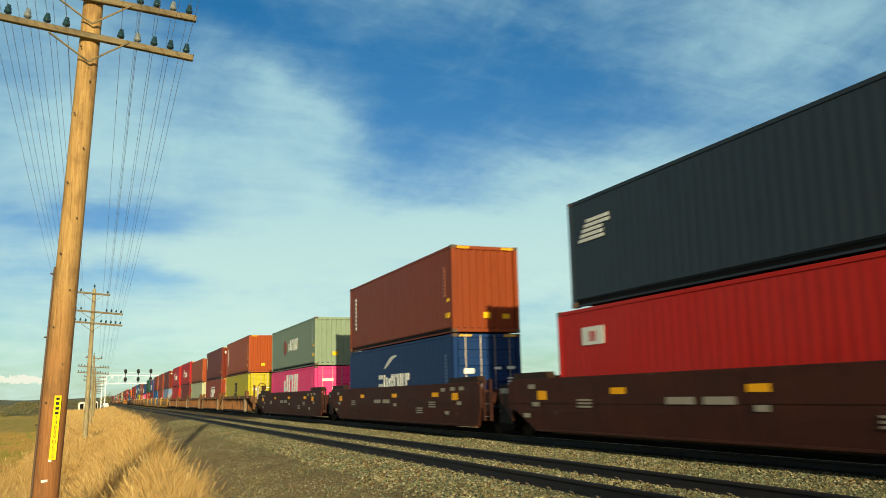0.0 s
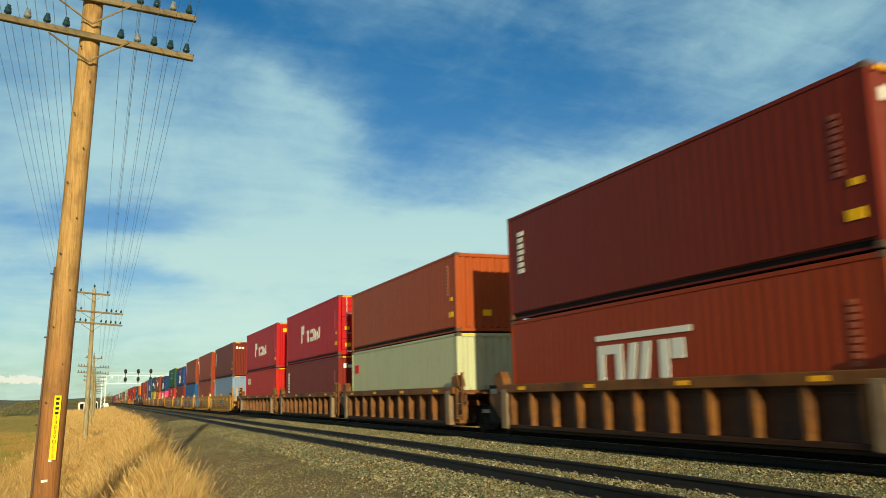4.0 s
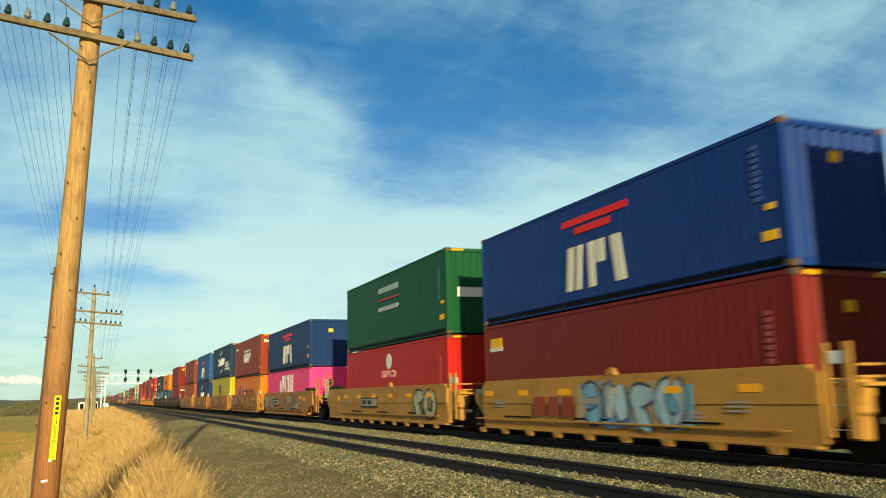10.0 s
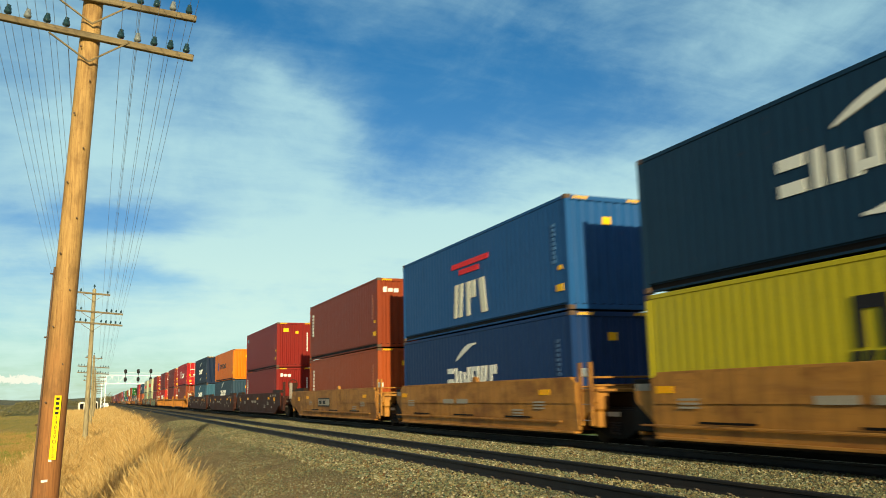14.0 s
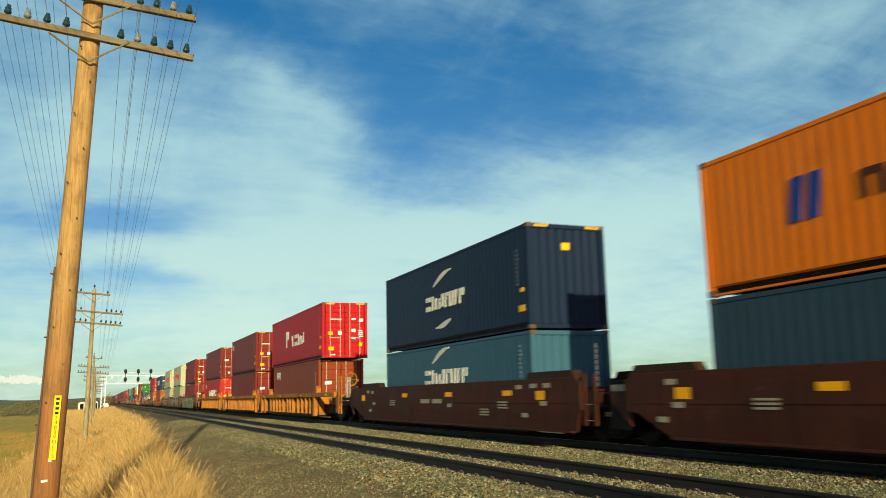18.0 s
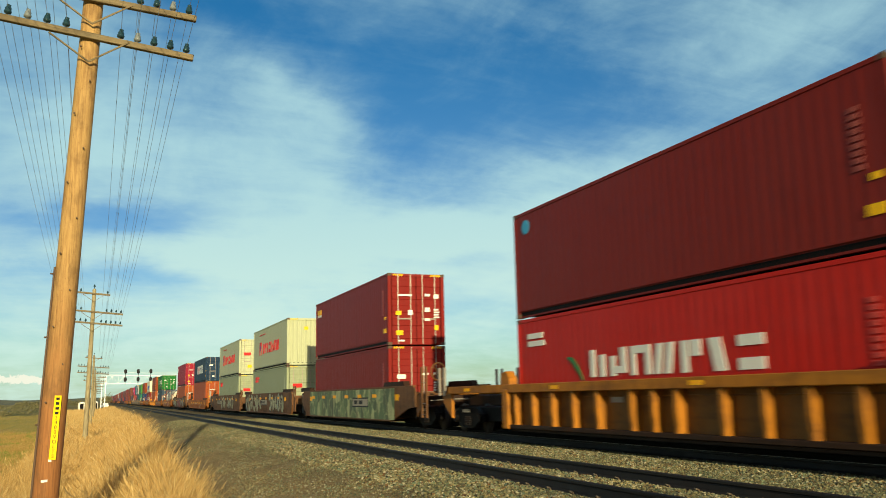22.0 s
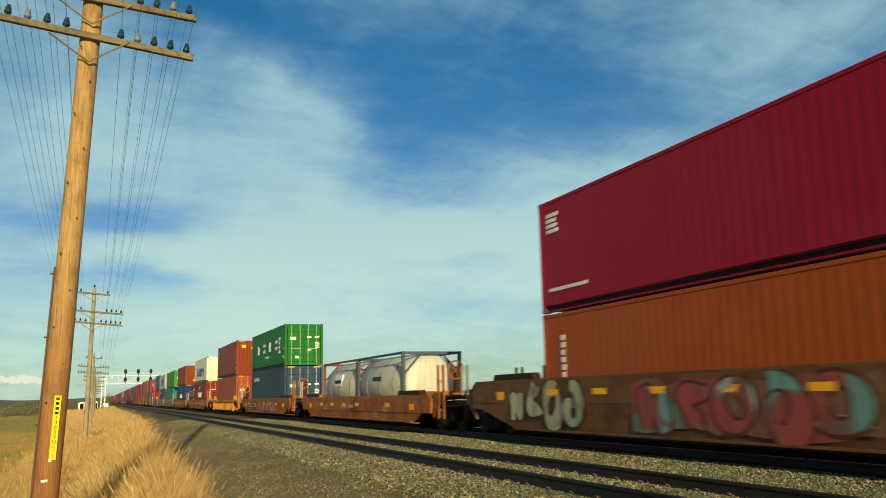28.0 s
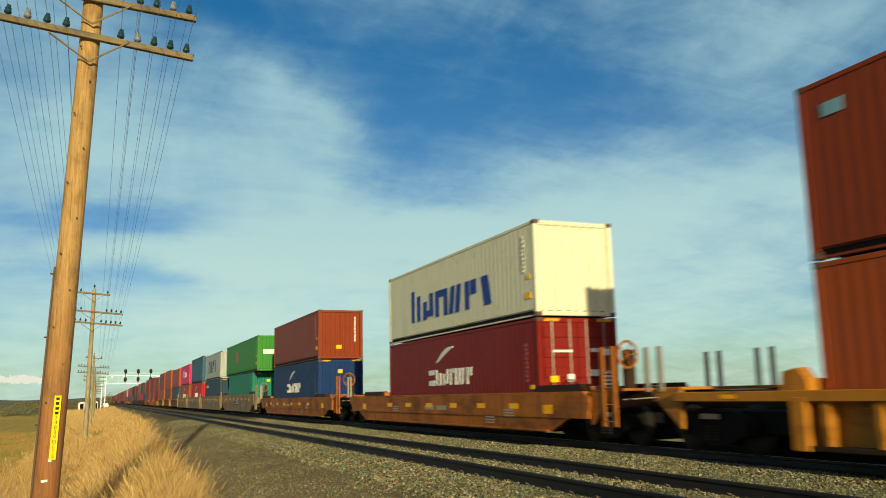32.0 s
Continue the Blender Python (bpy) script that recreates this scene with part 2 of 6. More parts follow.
def island_mix(name, colours, rough=0.85, trans=0.0):
    """Colour picked piece by piece."""
    m, g, bsdf = surface(name)
    ramp = g.n("ShaderNodeValToRGB")
    while len(ramp.color_ramp.elements) < len(colours):
        ramp.color_ramp.elements.new(0.5)
    for i, c in enumerate(colours):
        ramp.color_ramp.elements[i].position = i / (len(colours) - 1)
        ramp.color_ramp.elements[i].color = lin(*c)
    geo = g.n("ShaderNodeNewGeometry")
    g.put(ramp.inputs[0], geo.outputs["Random Per Island"])
    vec = g.n("ShaderNodeTexCoord").outputs["Object"]
    patch = g.noise(vec, 0.6, 3.0)
    col = g.mix(g.step(patch, 0.4, 0.7), ramp.outputs[0], g.mix(0.5, ramp.outputs[0], lin(*colours[0])))
    g.put(bsdf.inputs["Base Color"], col)
    bsdf.inputs["Roughness"].default_value = rough
    bsdf.inputs["Specular IOR Level"].default_value = 0.15
    if trans:
        bsdf.inputs["Transmission Weight"].default_value = 0.0
        tl = g.n("ShaderNodeBsdfTranslucent")
        g.put(tl.inputs["Color"], col)
        ms = g.n("ShaderNodeMixShader")
        ms.inputs[0].default_value = trans
        g.put(ms.inputs[1], bsdf.outputs[0])
        g.put(ms.inputs[2], tl.outputs[0])
        for node in m.node_tree.nodes:
            if node.bl_idname == "ShaderNodeOutputMaterial":
                g.put(node.inputs[0], ms.outputs[0])
    return m


def wood(name, a, b, dark, along=2, butt=None):
    """Weathered timber, grain along one axis of the object."""
    m, g, bsdf = surface(name)
    vec = local_vec(g, 8.0)
    def scl(across, run):
        return tuple(run if k == along else across for k in range(3))
    long_grain = g.noise(g.scaled(vec, scl(30.0, 1.4)), 1.6, 9.0, 0.7, 0.3)
    blot = g.noise(g.scaled(vec, scl(2.0, 0.8)), 2.4, 7.0, 0.65)
    cracks = g.noise(g.scaled(vec, scl(22.0, 0.5)), 2.0, 5.0, 0.6)
    specks = g.noise(vec, 30.0, 6.0, 0.7)
    col = g.mix(g.step(long_grain, 0.35, 0.68), lin(*a), lin(*b))
    if butt:
        # preservative soaked into the foot of the pole
        sep_z = g.n("ShaderNodeSeparateXYZ")
        g.put(sep_z.inputs[0], g.n("ShaderNodeTexCoord").outputs["Object"])
        edge = g.math("ADD", sep_z.outputs["Z"], g.math("MULTIPLY", g.math("SUBTRACT", blot, 0.5), 2.0))
        col = g.mix(g.math("MULTIPLY", g.step(edge, 4.6, 1.4), 0.85), col, g.mix(g.step(long_grain, 0.35, 0.68), lin(*butt), shade(lin(*butt), 0.66)))
    col = g.mix(g.math("MULTIPLY", g.step(blot, 0.46, 0.70), 0.6), col, lin(*dark))
    col = g.mix(g.math("MULTIPLY", g.step(cracks, 0.60, 0.68), 0.55), col, shade(lin(*dark), 0.6))
    col = g.mix(g.math("MULTIPLY", g.step(specks, 0.58, 0.72), 0.6), col, lin(*dark))
    g.put(bsdf.inputs["Base Color"], col)
    bsdf.inputs["Roughness"].default_value = 0.85
    relief(g, bsdf, g.math("ADD", long_grain, g.math("MULTIPLY", cracks, -0.8)), 0.5, 0.012)
    return m


PALETTE = {
    "slate_black": (46, 56, 64), "signal_red": (205, 38, 28), "rust_orange": (166, 76, 36), "navy": (24, 60, 112),
    "grey_green": (142, 160, 134), "magenta": (246, 62, 126), "mustard": (202, 186, 40), "oxblood": (116, 40, 24),
    "brick": (160, 62, 28), "ivory": (198, 202, 162), "crimson": (200, 18, 30), "maroon_brown": (138, 40, 30),
    "pale_blue": (128, 152, 182), "teal_blue": (12, 94, 160), "royal_blue": (26, 64, 138), "deep_green": (22, 90, 50),
    "orange": (238, 124, 16), "mid_blue": (36, 92, 152), "dark_red": (146, 34, 26), "slate_blue": (50, 76, 94),
    "brown": (162, 70, 34), "wine": (170, 20, 52), "tan_orange": (196, 92, 34), "leaf_green": (28, 122, 44),
    "cream": (240, 236, 202), "sage_grey": (164, 172, 134), "mid_green": (72, 150, 60), "sea_green": (36, 140, 112), "grey_white": (186, 190, 182),
    "pink_red": (238, 46, 116), "steel_blue": (60, 106, 128), "clay": (188, 88, 38), "ink_blue": (26, 58, 84), "dark_navy": (22, 42, 70),
}
DEEP = {"slate_black": 1.1, "pale_blue": 0.88, "oxblood": 0.84, "magenta": 1.0, "orange": 0.88, "mustard": 0.8, "rust_orange": 0.58, "brown": 0.62, "maroon_brown": 0.7, "dark_red": 0.7, "wine": 0.72, "crimson": 0.72, "brick": 0.76, "tan_orange": 0.64, "clay": 0.66, "navy": 0.72}
for key, rgb in PALETTE.items():
    paint(key, rgb, 0.6 if key in ("ivory", "pale_blue", "sage_grey", "cream") else 0.35, 0.5, deep=DEEP[key] if key in DEEP else 0.82 if key in ("ivory", "sage_grey", "cream", "grey_white", "grey_green") else 0.76)
    paint(key + "_marking", tuple(int(c + (255 - c) * 0.2) for c in rgb), 0.0, 0.3, deep=0.8)
white_mark = paint("white_lettering", (226, 226, 214), 0.0, 0.2)
red_mark = paint("red_lettering", (206, 34, 36), 0.0, 0.2)
blue_mark = paint("blue_lettering", (28, 62, 140), 0.0, 0.2)
black_mark = paint("black_lettering", (34, 32, 34), 0.0, 0.1)
yellow_mark = paint("yellow_sticker", (240, 184, 24), 0.0, 0.1)
orange_mark = paint("orange_reflector", (252, 176, 14), 0.0, 0.15)
green_mark = paint("green_lettering", (40, 120, 70), 0.0, 0.1)
casting_mat = paint("casting_steel", (92, 74, 60), 0.6, 0.4)
rod_mat = paint("galvanised_rod", (156, 146, 132), 0.35, 0.3, 0.4, 0.3)
dark_steel = rusty_car("dark_running_gear", (13, 12, 11), 0.6, (24, 18, 15), 0.03, 0.1)
deck_mat = rusty_car("grimy_deck", (50, 34, 23), 0.6, (70, 42, 24), 0.12, 0.15)
wheel_mat = rusty_car("wheel_steel", (36, 31, 28), 0.5, (46, 34, 26), 0.1)
CAR_PAINT = {
    "umber": rusty_car("umber_car_paint", (64, 34, 24), 0.65, (80, 42, 28), 0.3, 0.15),
    "rib_orange": rusty_car("orange_rib_paint", (118, 74, 28), 0.85, (58, 40, 30), 0.2),
    "tan": rusty_car("tan_car_paint", (182, 134, 58), 0.42, (134, 88, 42), 0.5),
    "dull_tan": rusty_car("dull_tan_car_paint", (178, 122, 50), 0.85, (112, 68, 32), 0.6),
    "yellow": rusty_car("yellow_rib_paint", (172, 108, 24), 0.75, (96, 60, 32), 0.3),
    "gold": rusty_car("gold_rib_paint", (184, 118, 28), 0.7, (100, 64, 30), 0.3),
    "russet": rusty_car("russet_car_paint", (110, 72, 36), 0.85, (64, 44, 26), 0.5),
    "amber": rusty_car("amber_car_paint", (168, 96, 22), 0.85, (82, 48, 26), 0.35),
    "grey_tan": rusty_car("grey_tan_car_paint", (136, 116, 88), 0.5, (104, 74, 50)),
}
SPRAY = {
    "ice": graffiti("ice_spray", [(186, 214, 218), (120, 178, 204), (206, 212, 200), (176, 206, 212)], (120, 150, 166), 1.1, 0.05),
    "white": graffiti("white_spray", [(206, 208, 200), (188, 140, 62), (206, 208, 200), (120, 134, 140), (214, 214, 206)], (150, 148, 140), 1.0, 0.05),
    "camo": graffiti("camo_spray", [(58, 92, 52), (176, 180, 126), (58, 92, 52), (92, 118, 70), (40, 70, 42)], (168, 172, 118), 2.2, 0.06),
    "silver": graffiti("silver_spray", [(186, 186, 150), (168, 168, 132), (190, 190, 158), (150, 164, 148), (186, 186, 150)], (140, 130, 100), 1.0, 0.05),
    "mixed": graffiti("mixed_spray", [(104, 160, 150), (160, 56, 52), (180, 184, 168), (104, 150, 142), (170, 176, 160)], (110, 80, 70), 1.0, 0.05),
    "rose": graffiti("rose_spray", [(206, 182, 146), (168, 46, 48), (92, 84, 56), (196, 170, 130)], (150, 110, 80), 1.0, 0.05),
}
SPRAY_FIELD = {"faded": graffiti("faded_field", [(168, 150, 116), (150, 104, 50), (140, 96, 48), (176, 160, 130), (134, 92, 46)], (140, 98, 50), 1.7, 0.02),
               "mixed": graffiti("mixed_field", [(120, 70, 48), (150, 60, 54), (96, 120, 108), (120, 84, 56)], (110, 76, 50), 1.3, 0.02),
               "rose": graffiti("rose_field", [(176, 120, 60), (160, 60, 52), (190, 160, 110), (112, 96, 60)], (150, 100, 56), 1.2, 0.02),
               "ice": graffiti("ice_field", [(92, 168, 186), (96, 140, 190), (104, 178, 160), (196, 140, 150), (188, 150, 72)], (120, 150, 160), 1.0, 0.03)}
SPRAY_LINE = {"ice": (62, 66, 84), "white": (40, 42, 44), "silver": (52, 36, 30), "mixed": (84, 44, 34), "rose": (150, 40, 44), "faded": (110, 74, 44)}
pole_wood = wood("weathered_pole_wood", (184, 148, 90), (150, 114, 64), (98, 68, 38), 2, (150, 92, 46))
grey_wood = wood("greyed_pole_wood", (164, 152, 116), (134, 120, 86), (92, 78, 54))
arm_wood = wood("crossarm_wood", (132, 116, 84), (106, 92, 64), (72, 62, 44), 0)
glass_mat, g_, b_ = surface("dark_glass_insulator")
b_.inputs["Base Color"].default_value, b_.inputs["Roughness"].default_value = lin(34, 60, 66), 0.12
clear_mat, g_, b_ = surface("clear_glass_insulator")
b_.inputs["Base Color"].default_value, b_.inputs["Roughness"].default_value = lin(120, 126, 124), 0.15
wire_mat, g_, b_ = surface("weathered_wire")
b_.inputs["Base Color"].default_value, b_.inputs["Roughness"].default_value = lin(176, 180, 184), 0.6
galv_mat = paint("galvanised_steel", (186, 190, 190), 0.15, 0.25, 0.45, 0.4)
black_mat = paint("signal_black", (22, 22, 24), 0.05, 0.2, 0.5)
rail_mat = rusty_car("rail_steel", (30, 28, 27), 0.6, (44, 34, 28), 0.05)
polish_mat, g_, b_ = surface("polished_rail_head")
b_.inputs["Base Color"].default_value, b_.inputs["Metallic"].default_value, b_.inputs["Roughness"].default_value = lin(150, 146, 142), 0.9, 0.35
tie_mat = earth("weathered_tie", (140, 126, 104), (112, 98, 80), (90, 78, 64), 14.0, 0.4, 0.01)
stone_mat = island_mix("ballast_stones", [(78, 86, 64), (134, 120, 80), (94, 110, 84), (154, 138, 96), (36, 36, 30), (116, 86, 54), (84, 100, 82), (180, 170, 138), (104, 98, 66), (46, 50, 40), (140, 126, 86)])
grass_mat = island_mix("dry_grass_blades", [(204, 164, 98), (224, 192, 128), (178, 138, 78), (212, 176, 110), (148, 114, 62), (232, 206, 146), (192, 150, 86)], 0.8, 0.35)
green_grass_mat = island_mix("meadow_grass_blades", [(128, 120, 68), (158, 140, 82), (100, 102, 54), (170, 146, 88), (112, 104, 60)], 0.8, 0.35)
field_grass_mat = island_mix("field_grass_blades", [(170, 134, 78), (198, 158, 94), (128, 104, 60), (208, 170, 106), (142, 122, 66)], 0.8, 0.35)
lush_mat = island_mix("lush_grass_blades", [(96, 124, 48), (124, 142, 60), (78, 104, 42), (150, 150, 74)], 0.8, 0.35)
sage_mat = island_mix("sagebrush_leaves", [(112, 110, 76), (134, 126, 86), (90, 92, 64), (146, 132, 90)], 0.9, 0.2)


# ---- mesh building ----
class G:
    """Collects vertices and faces for one mesh."""

    def __init__(self):
        self.v, self.f = [], []

    def add(self, verts, faces):
        n = len(self.v)
        self.v += [tuple(p) for p in verts]
        self.f += [tuple(i + n for i in f) for f in faces]
        return self

    def box(self, x0, x1, y0, y1, z0, z1):
        return self.add([(x, y, z) for x in (x0, x1) for y in (y0, y1) for z in (z0, z1)],
                        [(0, 1, 3, 2), (4, 6, 7, 5), (0, 4, 5, 1), (2, 3, 7, 6), (0, 2, 6, 4), (1, 5, 7, 3)])

    def cbox(self, x0, x1, y0, y1, z0, z1, c=0.01):
        """A box with chamfered edges."""
        lo, hi = (x0, y0, z0), (x1, y1, z1)
        vs, idx = [], {}
        for sx in (0, 1):
            for sy in (0, 1):
                for sz in (0, 1):
                    s = (sx, sy, sz)
                    for ax in range(3):
                        p = [(hi[k] if s[k] else lo[k]) if k == ax else (hi[k] - c if s[k] else lo[k] + c) for k in range(3)]
                        idx[(s, ax)] = len(vs)
                        vs.append(p)
        fs = []
        for ax in range(3):
            a, b = [k for k in range(3) if k != ax]
            for side in (0, 1):
                ring = []
                for sa, sb in ((0, 0), (1, 0), (1, 1), (0, 1)):
                    s = [0, 0, 0]
                    s[ax], s[a], s[b] = side, sa, sb
                    ring.append(idx[(tuple(s), ax)])
                flip = (side == 0) != (ax == 1)
                fs.append(tuple(reversed(ring)) if flip else tuple(ring))
        for ax in range(3):
            a, b = [k for k in range(3) if k != ax]
            for sa in (0, 1):
                for sb in (0, 1):
                    s0, s1 = [0, 0, 0], [0, 0, 0]
                    s0[a], s0[b], s0[ax], s1[a], s1[b], s1[ax] = sa, sb, 0, sa, sb, 1
                    s0, s1 = tuple(s0), tuple(s1)
                    fs.append((idx[(s0, a)], idx[(s1, a)], idx[(s1, b)], idx[(s0, b)]))
        for sx in (0, 1):
            for sy in (0, 1):
                for sz in (0, 1):
                    fs.append(tuple(idx[((sx, sy, sz), ax)] for ax in range(3)))
        return self.add(vs, fs)

    def tube(self, p0, p1, r0, r1=None, n=8, caps=True):
        r1 = r0 if r1 is None else r1
        p0, p1 = Vector(p0), Vector(p1)
        d = (p1 - p0).normalized()
        a = d.orthogonal().normalized()
        b = d.cross(a)
        vs = []
        for p, r in ((p0, r0), (p1, r1)):
            for i in range(n):
                t = 2 * math.pi * i / n
                vs.append(p + (a * math.cos(t) + b * math.sin(t)) * r)
        fs = [(i, (i + 1) % n, n + (i + 1) % n, n + i) for i in range(n)]
        if caps:
            fs += [tuple(reversed(range(n))), tuple(range(n, 2 * n))]
        return self.add(vs, fs)

    def lathe(self, profile, n=12, origin=(0, 0, 0), axis="z"):
        """Turns (radius, height) pairs about an axis."""
        vs, fs = [], []
        for r, h in profile:
            for i in range(n):
                t = 2 * math.pi * i / n
                c, s = r * math.cos(t), r * math.sin(t)
                p = (c, s, h) if axis == "z" else ((h, c, s) if axis == "x" else (c, h, s))
                vs.append((p[0] + origin[0], p[1] + origin[1], p[2] + origin[2]))
        for j in range(len(profile) - 1):
            for i in range(n):
                fs.append((j * n + i, j * n + (i + 1) % n, (j + 1) * n + (i + 1) % n, (j + 1) * n + i))
        fs.append(tuple(reversed(range(n))))
        fs.append(tuple(range((len(profile) - 1) * n, len(profile) * n)))
        return self.add(vs, fs)

    def prism(self, outline, axis, lo, hi):
        """An outline of (a, b) pairs pulled along an axis; x: (y, z), y: (x, z), z: (x, y)."""
        n, vs = len(outline), []
        for h in (lo, hi):
            for a, b in outline:
                vs.append((h, a, b) if axis == "x" else ((a, h, b) if axis == "y" else (a, b, h)))
        fs = [(i, (i + 1) % n, n + (i + 1) % n, n + i) for i in range(n)]
        return self.add(vs, fs + [tuple(reversed(range(n))), tuple(range(n, 2 * n))])

    def mesh(self, name, mat=None, smooth=False):
        me = bpy.data.meshes.new(name)
        me.from_pydata(self.v, [], self.f)
        if mat:
            me.materials.append(mat)
        b = bmesh.new()
        b.from_mesh(me)
        bmesh.ops.recalc_face_normals(b, faces=b.faces)
        b.to_mesh(me)
        b.free()
        if smooth:
            me.polygons.foreach_set("use_smooth", [True] * len(me.polygons))
        me.update()
        return me


MESHES = {}


def cached(key, make, mat, smooth=False):
    """One mesh for all alike pieces."""
    k = (key, mat.name)
    if k not in MESHES:
        g = G()
        make(g)
        MESHES[k] = g.mesh(key if isinstance(key, str) else key[0], mat, smooth)
    return MESHES[k]


def part(name, mesh, parent, label="", at=(0, 0, 0), turn=(0, 0, 0)):
    ob = new(name, mesh)
    ob.parent = parent
    ob.matrix_basis = pose(*at, *turn)
    return tagged(ob, label) if label else ob


def thing(name, label, category, group="", at=(0, 0, 0), turn=(0, 0, 0), kind=""):
    ob = new(name)
    ob.empty_display_size = 0.2
    ob.matrix_basis = pose(*at, *turn)
    return tagged(ob, label, category, group, kind)


def solid(name, g, mat, label, category, group="", kind="", smooth=False):
    return tagged(new(name, g.mesh(name, mat, smooth)), label, category, group, kind)


# ---- the ground: field, bank, ballast beds, field beyond ----
RAIL_Z, NEAR_Z = 0.0, 0.04          # rail tops of the train's track and of the near track
TRAIN_X, NEAR_X = 11.74, 6.62       # track centres
GAUGE = 1.51                        # between rail centres
PROFILE = [(-4000, -1.4), (-600, -1.3), (-60, -1.15), (-12, -1.05), (-3, -1.0), (-0.6, -0.97), (0.8, -0.92), (1.6, -0.82),
           (2.4, -0.64), (3.4, -0.42), (4.3, -0.23), (4.9, -0.155), (5.3, -0.14), (7.95, -0.14), (8.3, -0.17), (9.0, -0.24),
           (9.9, -0.23), (10.35, -0.19), (13.2, -0.19), (13.7, -0.25), (15.2, -0.85), (17, -1.0), (60, -1.1), (600, -1.2), (4000, -1.4)]


def ground_z(x):
    for (a, za), (b, zb) in zip(PROFILE, PROFILE[1:]):
        if a <= x <= b:
            return za + (zb - za) * (x - a) / (b - a)
    return -1.4


def build_ground():
    xs = sorted(set([p[0] for p in PROFILE] + [round(-3 + 0.25 * i, 3) for i in range(70)]))
    ys = [-400, -100, -30, -5, 0] + [2 + 0.5 * i for i in range(80)] + [44, 50, 60, 75, 95, 120, 160, 220, 300, 420, 650, 1000, 1800, 4500]
    vs = []
    for y in ys:
        for x in xs:
            z = ground_z(x)
            if -3 < x < 15 and 0 < y < 60:
                k = 0.02
                z += k * noise.noise(Vector((x * 1.1, y * 0.7, 3.0))) + 0.008 * noise.noise(Vector((x * 3.3, y * 3.1, 9.0)))
            vs.append((x, y, z))
    n = len(xs)
    fs = [(j * n + i, j * n + i + 1, (j + 1) * n + i + 1, (j + 1) * n + i) for j in range(len(ys) - 1) for i in range(n - 1)]
    m, g, bsdf = surface("ground_earth")
    vec = g.n("ShaderNodeTexCoord").outputs["Object"]
    s = g.n("ShaderNodeSeparateXYZ")
    g.put(s.inputs[0], vec)
    wob = g.math("MULTIPLY", g.math("SUBTRACT", g.noise(vec, 0.7, 5.0), 0.5), 1.6)
    x = g.math("ADD", s.outputs["X"], wob)
    field_big = g.noise(g.scaled(vec, (0.09, 0.03, 1)), 1.0, 6.0, 0.62)
    field = g.mix(g.step(field_big, 0.44, 0.56), lin(190, 156, 92), lin(138, 132, 72))
    strip = g.noise(g.scaled(vec, (0.05, 0.07, 1), (3.0, 1.0, 0.0)), 1.0, 5.0, 0.6)
    field = g.mix(g.step(strip, 0.52, 0.62), field, lin(104, 122, 56))
    field = g.mix(g.step(g.noise(vec, 0.35, 6.0), 0.48, 0.7), field, lin(150, 124, 80))
    far = g.step(s.outputs["Y"], 60.0, 240.0)
    field = g.mix(g.math("MULTIPLY", far, 0.85), field, g.mix(g.step(field_big, 0.42, 0.6), lin(134, 118, 78), lin(100, 100, 66)))
    pebble = g.n("ShaderNodeTexVoronoi")
    g.put(pebble.inputs["Vector"], vec)
    pebble.inputs["Scale"].default_value = 60.0
    peb = g.n("ShaderNodeSeparateColor")
    g.put(peb.inputs[0], pebble.outputs["Color"])
    fine = g.noise(vec, 18.0, 8.0, 0.7)
    gravel = g.mix(fine, lin(118, 94, 60), lin(156, 130, 84))
    gravel = g.mix(g.math("MULTIPLY", g.step(peb.outputs[0], 0.62, 0.9), 0.7), gravel, lin(158, 142, 106))
    gravel = g.mix(g.math("MULTIPLY", g.step(peb.outputs[1], 0.7, 0.95), 0.8), gravel, lin(70, 66, 50))
    stone = g.n("ShaderNodeTexVoronoi")
    g.put(stone.inputs["Vector"], vec)
    stone.inputs["Scale"].default_value = 24.0
    st = g.n("ShaderNodeSeparateColor")
    g.put(st.inputs[0], stone.outputs["Color"])
    ballast = g.mix(st.outputs[0], lin(96, 86, 60), lin(158, 138, 94))
    # shade in the gaps between stones, painted into the ballast colour
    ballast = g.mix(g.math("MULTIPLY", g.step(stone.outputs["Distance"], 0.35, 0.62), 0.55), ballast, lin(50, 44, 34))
    col = g.mix(g.step(x, 1.5, 2.3), field, gravel)
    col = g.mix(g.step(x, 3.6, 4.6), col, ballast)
    col = g.mix(g.step(x, 14.2, 15.4), col, field)
    g.put(bsdf.inputs["Base Color"], col)
    bsdf.inputs["Roughness"].default_value = 0.95
    bsdf.inputs["Specular IOR Level"].default_value = 0.1
    h = g.math("ADD", g.math("MULTIPLY", fine, 0.6), g.math("MULTIPLY", stone.outputs["Distance"], -0.8))
    relief(g, bsdf, h, 0.45, 0.04)
    gr = G()
    gr.add(vs, fs)
    solid("ground", gr, m, "dry grass field, brown gravel bank and grey ballast beds", "ground", kind="structure", smooth=True)


build_ground()

